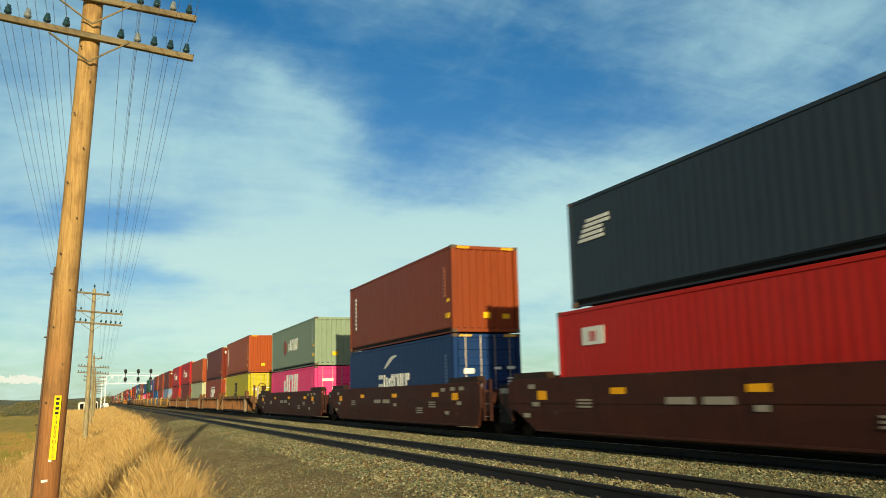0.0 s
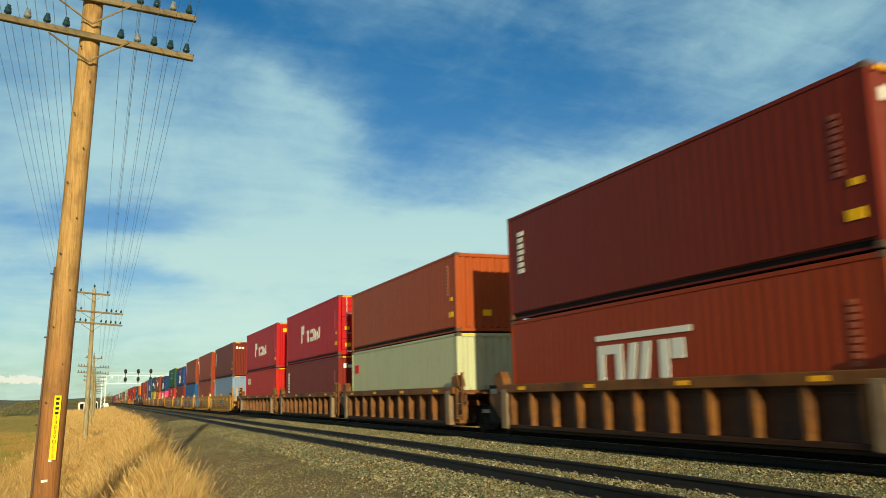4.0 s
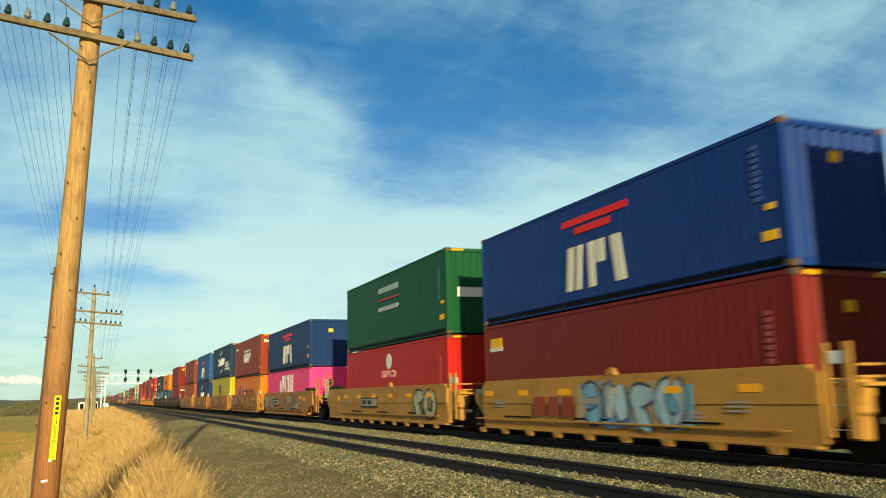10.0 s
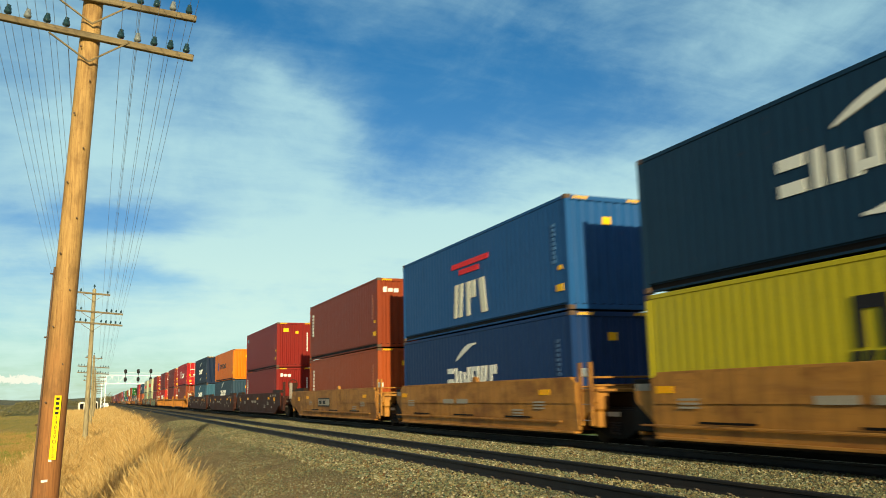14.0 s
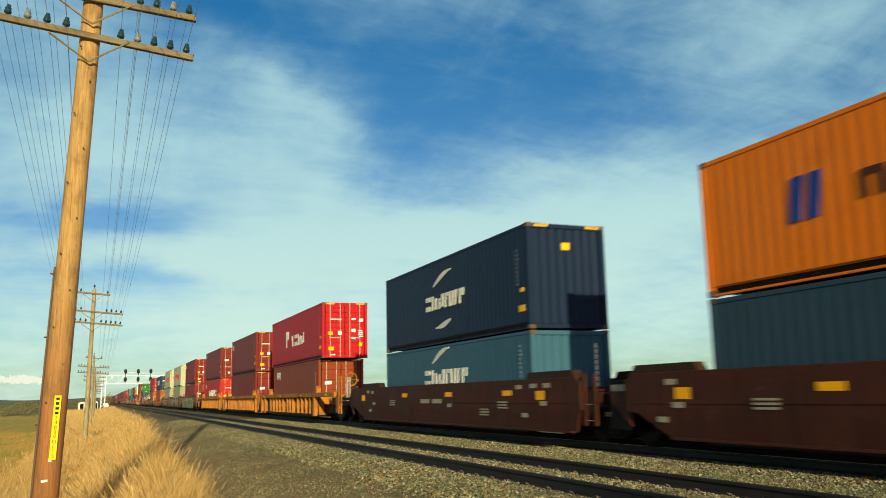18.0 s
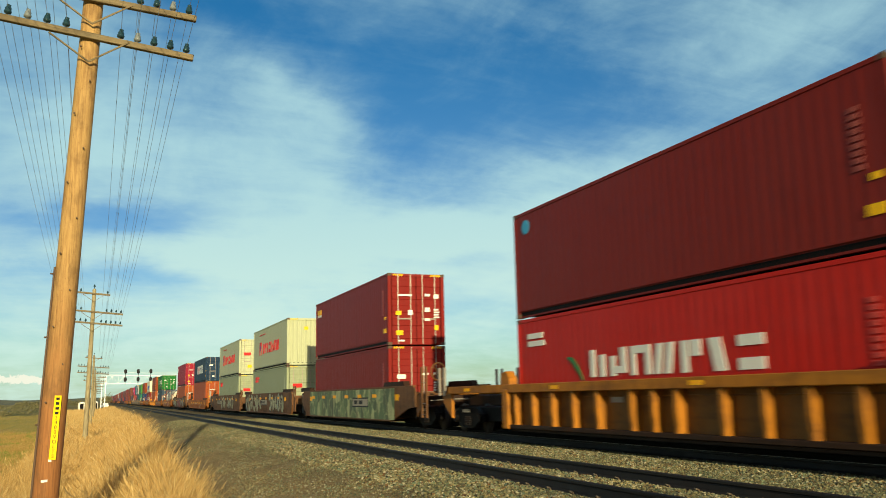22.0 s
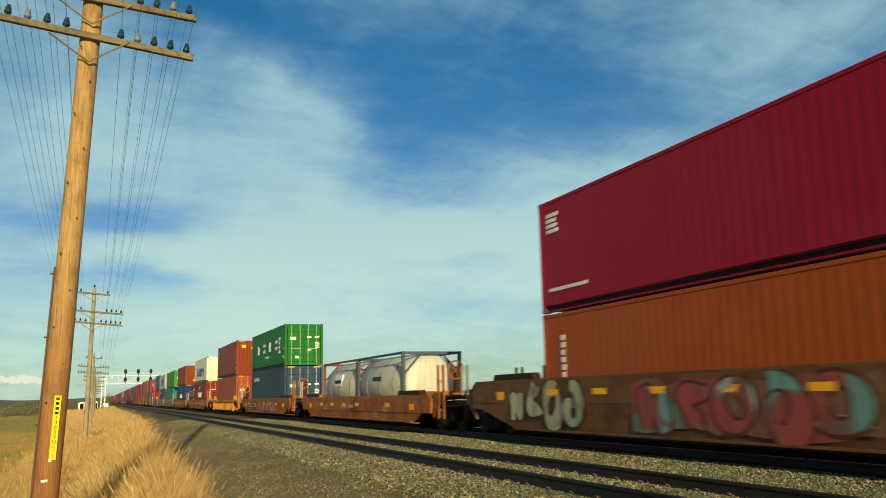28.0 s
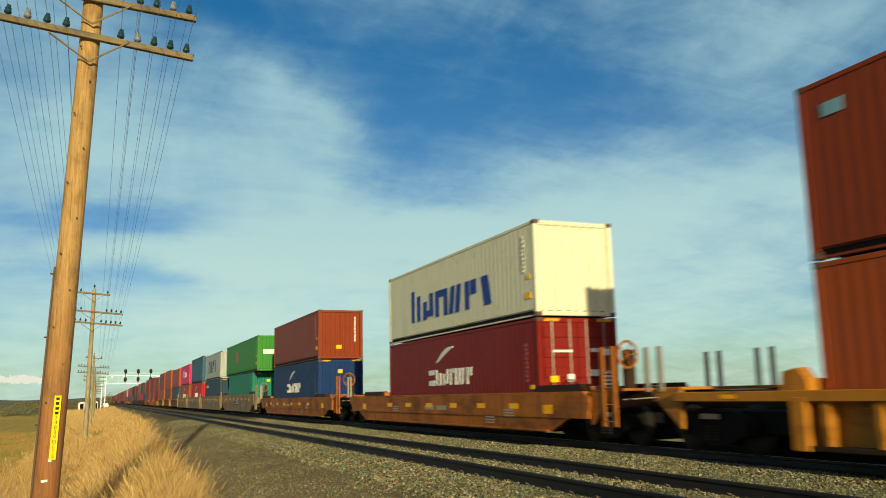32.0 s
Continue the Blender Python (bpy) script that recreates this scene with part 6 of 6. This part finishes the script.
# front end of the lower box, car kind, paint, lower box, upper box (with its shift), graffiti
UNITS = [
    (6.10, "smooth", "umber", C("signal_red", HC, "blank", "square_h"), C("slate_black", STD, "blank", "ship"), -0.75, []),
    (25.03, "smooth", "umber", C("navy", HC, "door", "arc_word", "lines"), C("rust_orange", HC, "blank", "upright", "plain_y"), 0, []),
    (44.09, "smooth", "umber", C("magenta", STD, "door", "three_big", "logo"), C("grey_green", STD, "blank", "blob_word", "plain"), 0, []),
    (65.88, "ribbed", "rib_orange", C("mustard", HC, "door", "dark_m", "lines", "with a dark emblem"), C("clay", HC, "blank", "upright", "plain"), 0, []),
    (81.58, "ribbed", "rib_orange", C("brick", HC, "door", "bar_word", "busy"), C("oxblood", HC, "blank", "upright_bold", "tex"), 0, []),
    (97.63, "ribbed", "rib_orange", C("ivory", HC, "blank", "red_corner", "blank", "with a small red emblem"), C("clay", STD, "blank", "", "plain"), 0, []),
    (112.20, "ribbed", "rib_orange", C("maroon_brown", HC, "blank", "upright_bold", "tex"), C("crimson", HC, "door", "k_word", "busy"), 0, []),
    (127.65, "ribbed", "rib_orange", C("signal_red", HC, "blank", "square_h", "one_y"), C("crimson", HC, "blank", "k_word", "top_y"), 0, []),
    (147.18, "smooth", "tan", C("pale_blue", HC, "blank", "upright", "plain"), C("oxblood", HC, "blank", "upright_bold", "tex"), 0, [(9.4, 11.2, 0.5, 1.3, "faded")]),
    (162.39, "smooth", "tan", C("brick", HC, "blank", "upright", "plain_y"), C("brick", HC, "blank", "upright", "plain_y"), 0, [(7.2, 11.9, 0.32, 1.44, "ice")]),
    (177.70, "smooth", "tan", C("teal_blue", HC, "blank", "", "plain"), C("brown", HC, "blank", "upright_bold", "tex"), 0, [(2.0, 6.6, 0.3, 1.46, "white"), (8.9, 11.8, 0.3, 1.4, "white")]),
    (193.09, "smooth", "tan", C("maroon_brown", HC, "blank", "corner_tab", "one_y", "with a yellow corner tab"), C("royal_blue", STD, "blank", "wing_word", "one_y"), 0, [(2.6, 6.4, 0.4, 1.44, "ice")]),
    (208.15, "smooth", "tan", C("signal_red", HC, "blank", "disc_word", "blank"), C("deep_green", HC, "blank", "two_line", "word"), 0, [(0.3, 2.6, 0.35, 1.4, "silver")]),
    (227.95, "smooth", "dull_tan", C("magenta", STD, "blank", "three_big", "blank"), C("navy", STD, "blank", "wing_word", "one_y"), 0, [(1.5, 5.0, 0.5, 1.4, "faded"), (8.6, 11.6, 0.5, 1.4, "faded")]),
    (243.24, "smooth", "dull_tan", C("orange", STD, "blank", "block_word", "blank", "with dark lettering"), C("brick", HC, "blank", "bar_word_top", "tex"), 0, [(8.4, 10.4, 0.6, 1.4, "faded")]),
    (258.43, "smooth", "dull_tan", C("mustard", HC, "blank", "dark_m", "blank", "with a dark emblem"), C("ink_blue", HC, "blank", "arc_word_lines", "one_y"), 0, []),
    (273.66, "smooth", "dull_tan", C("navy", HC, "blank", "arc_word", "one_y"), C("mid_blue", HC, "blank", "wing_word", "one_y"), 0, []),
    (289.10, "smooth", "dull_tan", C("clay", HC, "blank", "upright", "one_y"), C("brown", HC, "blank", "upright_bold", "tex"), 0, []),
    (310.66, "smooth", "umber", C("dark_red", HC, "blank", "upright_bold", "tex"), C("dark_red", HC, "blank", "side_tag", "top_y"), 0, []),
    (330.04, "smooth", "umber", C("slate_blue", STD, "blank", "arc_word", "one_y"), C("orange", STD, "blank", "block_word_top", "one_y", "with dark lettering"), 0, []),
    (349.34, "smooth", "umber", C("steel_blue", STD, "blank", "arc_word", "plain"), C("dark_navy", HC, "blank", "arc_word_top", "one_y"), 0, []),
    (372.90, "ribbed", "yellow", C("brown", HC, "door", "big_tab", "lines", "with a pale sticker"), C("crimson", HC, "door", "k_word", "busy", "", FT45), -0.76, []),
    (392.25, "ribbed", "yellow", C("maroon_brown", HC, "door", "", "lines"), C("maroon_brown", HC, "door", "corner_tab", "busy", "with a yellow corner tab"), 0, []),
    (411.72, "ribbed", "yellow", C("signal_red", HC, "door", "wide_word", "busy"), C("maroon_brown", HC, "door", "blue_dot", "lines", "with a blue dot"), 0, []),
    (435.11, "smooth", "russet", C("dark_red", HC, "door", "", "lines"), C("dark_red", HC, "door", "corner_tab", "busy", "with a yellow corner tab"), 0, [(-1.6, 12.1, 0.29, 1.46, "camo")]),
    (454.83, "smooth", "russet", C("sage_grey", HC, "door", "red_small", "reds", "with red lettering"), C("ivory", HC, "blank", "red_word", "one_y", "with red lettering"), 0, [(-0.7, 4.1, 0.30, 1.46, "silver"), (6.8, 13.4, 0.30, 1.46, "silver")]),
    (474.14, "smooth", "russet", C("sage_grey", HC, "door", "red_small", "reds", "with red lettering"), C("ivory", HC, "door", "red_word", "reds", "with red lettering"), 0, [(0.5, 4.5, 0.36, 1.44, "silver"), (5.2, 8.15, 0.36, 1.42, "silver")]),
    (497.60, "smooth", "amber", C("clay", HC, "door", "", "busy"), C("ink_blue", STD, "door", "white_panel", "lines", "with a white lettered panel"), 0, []),
    (521.33, "smooth", "russet", C("tan_orange", HC, "door", "upright", "logo"), C("wine", HC, "door", "corner_frame", "busy"), 0, [(-1.3, 0.4, 0.5, 1.4, "mixed"), (2.1, 7.8, 0.32, 1.45, "mixed"), (9.9, 13.7, 0.32, 1.47, "silver")]),
    (544.54, "smooth", "amber", "tanks", None, 0, []),
    (566.60, "smooth", "amber", C("slate_blue", HC, "door", "left_bar", "lines"), C("leaf_green", STD, "door", "spaced_word", "lines"), 0, [(0.9, 7.6, 0.32, 1.46, "rose")]),
    (586.68, "ribbed", "gold", C("clay", HC, "door", "", "lines"), C("brown", HC, "blank", "side_tag", "top_y"), 0, []),
    (608.14, "smooth", "amber", C("dark_red", HC, "door", "arc_word", "busy"), C("cream", STD, "blank", "blue_word", "blank", "with blue lettering"), 0, []),
    (632.14, "smooth", "amber", C("navy", HC, "blank", "arc_word", "one_y"), C("brown", STD, "blank", "", "plain"), 0, []),
    (652.74, "smooth", "grey_tan", C("sea_green", HC, "blank", "", "one_y"), C("mid_green", STD, "blank", "small_red", "word", "with a small emblem", FT53), -1.98, []),
    (671.14, "smooth", "grey_tan", C("slate_blue", HC, "blank", "left_bar", "blank"), C("grey_white", STD, "blank", "dark_panel", "blank", "with dark lettering"), 0, []),
    (686.24, "smooth", "grey_tan", C("signal_red", HC, "door", "arc_word", "lines"), C("steel_blue", HC, "blank", "", "plain"), 0, []),
    (701.44, "smooth", "grey_tan", C("clay", HC, "door", "arc_word", "lines"), C("pink_red", STD, "door", "k_word", "lines"), 0, []),
]
CYCLE = [("slate_blue", "clay"), ("brown", "tan_orange"), ("clay", "brown"), ("dark_red", "brown"), ("brick", "dark_red"), ("maroon_brown", "maroon_brown"), ("navy", "brown"), ("signal_red", "ink_blue"),
         ("brown", "clay"), ("dark_red", "maroon_brown"), ("ink_blue", "dark_red"), ("clay", "slate_black"), ("maroon_brown", "brick"), ("teal_blue", "brown"), ("oxblood", "signal_red"), ("brown", "grey_white")]
MOVING = []


def build_train():
    rows = list(UNITS)
    u, i = 716.6, 0
    while u < 1720:
        lo, hi = CYCLE[i % len(CYCLE)]
        style = ("ribbed", "yellow") if i % 11 < 3 else (("smooth", "amber") if i % 11 < 6 else ("smooth", "umber"))
        rows.append((u, style[0], style[1], C(lo, HC, "blank"), C(hi, HC if i % 3 else STD, "door" if i % 4 == 0 else "blank"), 0, []))
        u += 15.4 if i % 5 != 4 else 20.0
        i += 1
    for k, (u, kind, colour, low, high, shift, spray) in enumerate(rows):
        full = k < 38
        gap0 = u - (rows[k - 1][0] + FT40) if k else 7.0
        gap1 = rows[k + 1][0] - (u + FT40) if k + 1 < len(rows) else 7.0

        def joined(j):
            if not 0 <= j < len(rows) - 1:
                return False
            g = rows[j + 1][0] - (rows[j][0] + FT40)
            return g < 7.7 and rows[j][1:3] == rows[j + 1][1:3]
        j0, j1 = joined(k - 1), joined(k)

        def reach_of(gap, shared, back):
            """How far the side runs past the box: to the shared bogie, or short of the coupler."""
            if gap < 5.0:
                return 0.35 if kind == "ribbed" else ((-0.45 if back else 0.6) if colour in ("tan", "dull_tan") else 0.12)
            if kind == "ribbed":
                return gap / 2 - (0.4 if shared and back else 1.3)
            return gap / 2 - (((2.2 if colour == "russet" else 1.1) if back else 0.7) if shared else (1.6 if back else (2.45 if colour == "tan" else 1.8)))
        r0, r1 = reach_of(gap0, j0, False), reach_of(gap1, j1, True)
        mid = 0.8 if colour == "russet" and kind == "smooth" else 0.0
        b0 = gap0 / 2 + mid if j0 else max(0.9, gap0 / 2 - 1.8)
        b1 = gap1 / 2 - mid if j1 else max(0.9, gap1 / 2 - 1.8)
        words = {"umber": "dark umber-brown", "rib_orange": "orange-brown ribbed", "tan": "tan-yellow", "dull_tan": "dull tan", "yellow": "yellow ribbed", "gold": "golden-yellow low ribbed", "russet": "russet-brown", "amber": "weathered amber", "grey_tan": "greyish tan"}[colour]
        label = "%s steel well car, %s, loaded with %s" % (words, "covered in graffiti" if spray else "rust-stained", "two tank containers" if low == "tanks" else "stacked containers")
        car = build_well_car(u, kind, colour, r0, r1, b0, b1, not j0, not j1, spray, label, full)
        MOVING.append((car, u, 0.0))
        base = 0.25
        if low == "tanks":
            MOVING.append((build_tank(u, base, "containers on the train", (70, 84, 96), "silver tank container in a blue-grey steel frame", False), u, base))
            MOVING.append((build_tank(u + FT20 + 0.08, base, "containers on the train", (120, 62, 44), "silver tank container in a rusty red steel frame"), u + FT20 + 0.08, base))
            continue
        MOVING.append((build_container(low, u, base, "containers on the train", full), u, base))
        top = base + low[2] + 0.03
        MOVING.append((build_container(high, u + shift, top, "containers on the train", full), u + shift, top))


build_train()


# ---- vegetation and loose stones ----
def scatter_mesh(name, verts, faces, mat, label, category):
    me = bpy.data.meshes.new(name)
    me.from_pydata(verts, [], faces)
    me.materials.append(mat)
    return tagged(new(name, me), label, category, kind="stuff")


def build_grass(name, spots, mat, label, rng, blades, hmin, hmax, spread, plume=0.0):
    """Tufts of bent blades; a share of them ends in a feathery seed head."""
    vs, fs = [], []
    for x, y, k in spots:
        z = ground_z(x) - 0.03
        nb = max(4, int(blades * k))
        tall_k = rng.uniform(0.45, 1.4)
        wind, bend = rng.uniform(-0.7, 0.5), rng.uniform(0.15, 0.55)
        for _ in range(nb):
            a = rng.uniform(0, 2 * math.pi)
            r = spread * rng.random() ** 0.8
            bx, by = x + r * math.cos(a), y + r * math.sin(a)
            h = rng.uniform(hmin, hmax) * tall_k * (1.0 - 0.45 * r / spread) * (0.62 + 0.38 * min(1.0, max(0.0, (x + 0.3) / 1.4)))
            la = rng.choice((a, wind)) + rng.uniform(-0.7, 0.7)
            lean = h * bend * rng.uniform(0.4, 1.6)
            wd = rng.uniform(0.0007, 0.0016) * (1 + y / 15)
            tx, ty = math.cos(la), math.sin(la)
            n = len(vs)
            mx, my = bx + tx * lean * 0.3, by + ty * lean * 0.3
            ex, ey, ez = bx + tx * lean, by + ty * lean, z + h
            vs += [(bx - wd, by, z), (bx + wd, by, z), (mx + wd * 0.8, my, z + h * 0.58), (mx - wd * 0.8, my, z + h * 0.58), (ex, ey, ez)]
            fs += [(n, n + 1, n + 2, n + 3), (n + 3, n + 2, n + 4)]
            if plume and rng.random() < plume:
                n, q = len(vs), wd * rng.uniform(1.6, 3.0)
                ux, uy, uz = mx + (ex - mx) * 0.55, my + (ey - my) * 0.55, z + h * 0.8
                vs += [(ux, uy, uz), (ex + q, ey, ez - 0.02), (ex + tx * 0.05, ey + ty * 0.05, ez + 0.05), (ex - q, ey, ez - 0.03)]
                fs.append((n, n + 1, n + 2, n + 3))
    return scatter_mesh(name, vs, fs, mat, label, "grass")


def edge_x(y):
    """Where the grass ends and the gravel bank begins."""
    return 1.14 + 0.023 * min(y, 90) + 0.35 * noise.noise(Vector((0.3, y * 0.23, 1.7))) + 0.2 * noise.noise(Vector((2.3, y * 0.8, 4.1)))


rng = random.Random(5)
tall, low_tufts, far_tufts = [], [], []
for _ in range(6800):
    y = 10.5 + 60 * rng.random() ** 1.6
    x = rng.uniform(-0.16 * y - 0.8, edge_x(y))
    dry = noise.noise(Vector((x * 0.75, y * 0.30, 7.0)))
    if x > -2.4 + 0.8 * dry:
        if rng.random() < 0.42 + 1.3 * dry + (0.35 if x > edge_x(y) - 0.8 else 0):
            tall.append((x, y, rng.uniform(0.5, 1.3) * (1.0 + 0.6 * dry)))
        else:
            low_tufts.append((x, y, rng.uniform(0.5, 1.0)))
    elif rng.random() < 0.6 + 1.2 * dry:
        low_tufts.append((x, y, rng.uniform(0.5, 1.0)))
for _ in range(3000):
    y = rng.uniform(65, 260)
    far_tufts.append((rng.uniform(-0.035 * y, edge_x(y)), y, rng.uniform(0.6, 1.0)))
meadow, green = [], []
for _ in range(6500):
    y = 20 + 150 * rng.random() ** 1.5
    x = rng.uniform(-0.17 * y - 1.0, -2.2 - 0.01 * y)
    lush = noise.noise(Vector((x * 0.10, y * 0.075, 2.6))) + 0.3 * noise.noise(Vector((x * 0.5, y * 0.3, 8.0)))
    (green if lush > 0.02 and 26 < y < 90 else meadow).append((x, y, rng.uniform(0.6, 1.0)))
build_grass("meadow_grass", meadow, green_grass_mat, "straw and olive meadow grass beyond the bank", rng, 10, 0.2, 0.5, 0.55)
build_grass("green_grass", green, lush_mat, "patches of fresh green grass in the field", rng, 12, 0.2, 0.45, 0.6)
build_grass("dry_grass", tall, grass_mat, "tall straw-coloured dry grass on the bank", rng, 125, 0.3, 1.0, 0.30, 0.25)
build_grass("field_grass", low_tufts, field_grass_mat, "low brown and straw grass in the field", rng, 40, 0.15, 0.5, 0.32, 0.1)
build_grass("far_dry_grass", far_tufts, grass_mat, "dry grass far along the line", rng, 12, 0.35, 0.9, 0.6)


def bush_leaves(g, x, y, z0, r, h, n, seed):
    rr = random.Random(seed)
    for _ in range(n):
        a, b, k = rr.uniform(0, 6.28), rr.uniform(0.0, 1.0), rr.random() ** 0.5
        p = Vector((x + r * k * math.cos(a), y + r * k * math.sin(a), z0 + h * b * (1.15 - 0.6 * k)))
        s = 0.05 + 0.07 * r * rr.random()
        d = Vector((rr.uniform(-1, 1), rr.uniform(-1, 1), rr.uniform(-0.3, 1))).normalized() * s * 2
        e = d.orthogonal().normalized() * s
        g.add([p - e, p + e, p + d + e * 0.4, p + d - e * 0.4], [(0, 1, 2, 3)])


def build_scrub():
    """Sagebrush over the far field, too many to count."""
    rb, g = random.Random(11), G()
    for k in range(64):
        y = 170 + 600 * rb.random() ** 1.3
        x = rb.uniform(-0.14 * y - 4, -0.045 * y - 1.5)
        bush_leaves(g, x, y, ground_z(x), rb.uniform(0.5, 1.4) * (1 + y / 260), rb.uniform(0.35, 0.9) * (1 + y / 350), 110, k)
    scatter_mesh("sagebrush", g.v, g.f, sage_mat, "grey-green sagebrush scattered over the dry field", "bush")


build_scrub()


def build_tree(x, y, r, h):
    z0 = ground_z(x)
    t = thing("tree", "small dark-leaved tree far down the line", "tree", "trees far off", at=(x, y, z0))
    g = G()
    g.tube((0, 0, -0.1), (0.1, 0, h * 0.5), 0.09 * r, 0.05 * r, 8)
    for i in range(6):
        a = 6.28 * i / 6
        g.tube((0.08, 0, h * (0.25 + 0.04 * i)), (0.6 * r * math.cos(a), 0.6 * r * math.sin(a), h * 0.75), 0.04 * r, 0.012 * r, 5)
    part("trunk", g.mesh("trunk", grey_wood), t)
    g = G()
    bush_leaves(g, 0, 0, h * 0.25, r, h * 0.75, 420, int(y))
    part("crown", g.mesh("crown", sage_mat), t)


for x, y, r, h in ((-9, 420, 3.0, 3.4), (-15, 450, 4.0, 3.8), (-22, 470, 4.5, 3.6), (4.0, 520, 3.0, 4.6), (7.5, 900, 5.0, 9.0), (9.5, 950, 5.0, 10.0), (5.0, 1000, 6.0, 8.0), (-30, 500, 5.0, 3.4), (-38, 520, 5.0, 3.8)):
    build_tree(x, y, r, h)


def build_stones(name, count, x0, x1, y0, y1, smin, smax, label, keep, power=1.7):
    r = np.random.RandomState(3)
    corners = np.array([(a, b, c) for a in (-1, 1) for b in (-1, 1) for c in (-1, 1)], float)
    quads = np.array([(0, 1, 3, 2), (4, 6, 7, 5), (0, 4, 5, 1), (2, 3, 7, 6), (0, 2, 6, 4), (1, 5, 7, 3)])
    y = y0 + (y1 - y0) * r.rand(count) ** power
    x = x0 + (x1 - x0) * r.rand(count)
    ok = np.array([keep(a, b, q) for a, b, q in zip(x, y, r.rand(count))])
    x, y = x[ok], y[ok]
    n = len(x)
    size = (smin + (smax - smin) * r.rand(n) ** 1.5) * np.where(x < 4.3, 0.62, 1.0)
    z = np.array([ground_z(a) for a in x]) + size * 0.25
    v = corners[None] * (0.75 + 0.5 * r.rand(n, 8, 3)) * (size[:, None, None] * (0.6 + 0.6 * r.rand(n, 1, 3)))
    ang = r.rand(n, 3) * 6.28
    for ax in range(3):
        c, s = np.cos(ang[:, ax])[:, None], np.sin(ang[:, ax])[:, None]
        i, j = (ax + 1) % 3, (ax + 2) % 3
        a, b = v[:, :, i].copy(), v[:, :, j].copy()
        v[:, :, i], v[:, :, j] = a * c - b * s, a * s + b * c
    v += np.stack([x, y, z], 1)[:, None]
    f = (quads[None] + 8 * np.arange(n)[:, None, None]).reshape(-1, 4)
    scatter_mesh(name, v.reshape(-1, 3).tolist(), f.tolist(), stone_mat, label, "stones")


def on_ballast(x, y, q):
    if y < 6.5 + (10.9 - x) * 0.45:
        return False
    for cx in (NEAR_X, TRAIN_X):
        for s in (-1, 1):
            if abs(x - cx - s * GAUGE / 2) < 0.09:
                return False
    patch = noise.noise(Vector((x * 0.9, y * 0.4, 2.0)))
    return q < (0.20 + 0.4 * patch + max(0, (x - 2.6) * 0.2) if x < 5.4 else 0.9)


build_stones("ballast_stones", 300000, 2.0, 10.9, 6.5, 60.0, 0.009, 0.021, "loose grey and tan crushed ballast stones", on_ballast)


# ---- movement: the whole train rolls past towards the camera ----
def motions():
    for ob, u, z in MOVING:
        walk(ob, [(t, pose(TRAIN_X, u - S(t), z)) for t in (0, 4, 8, 12, 16, 20, 24, 28, 32)])


motions()
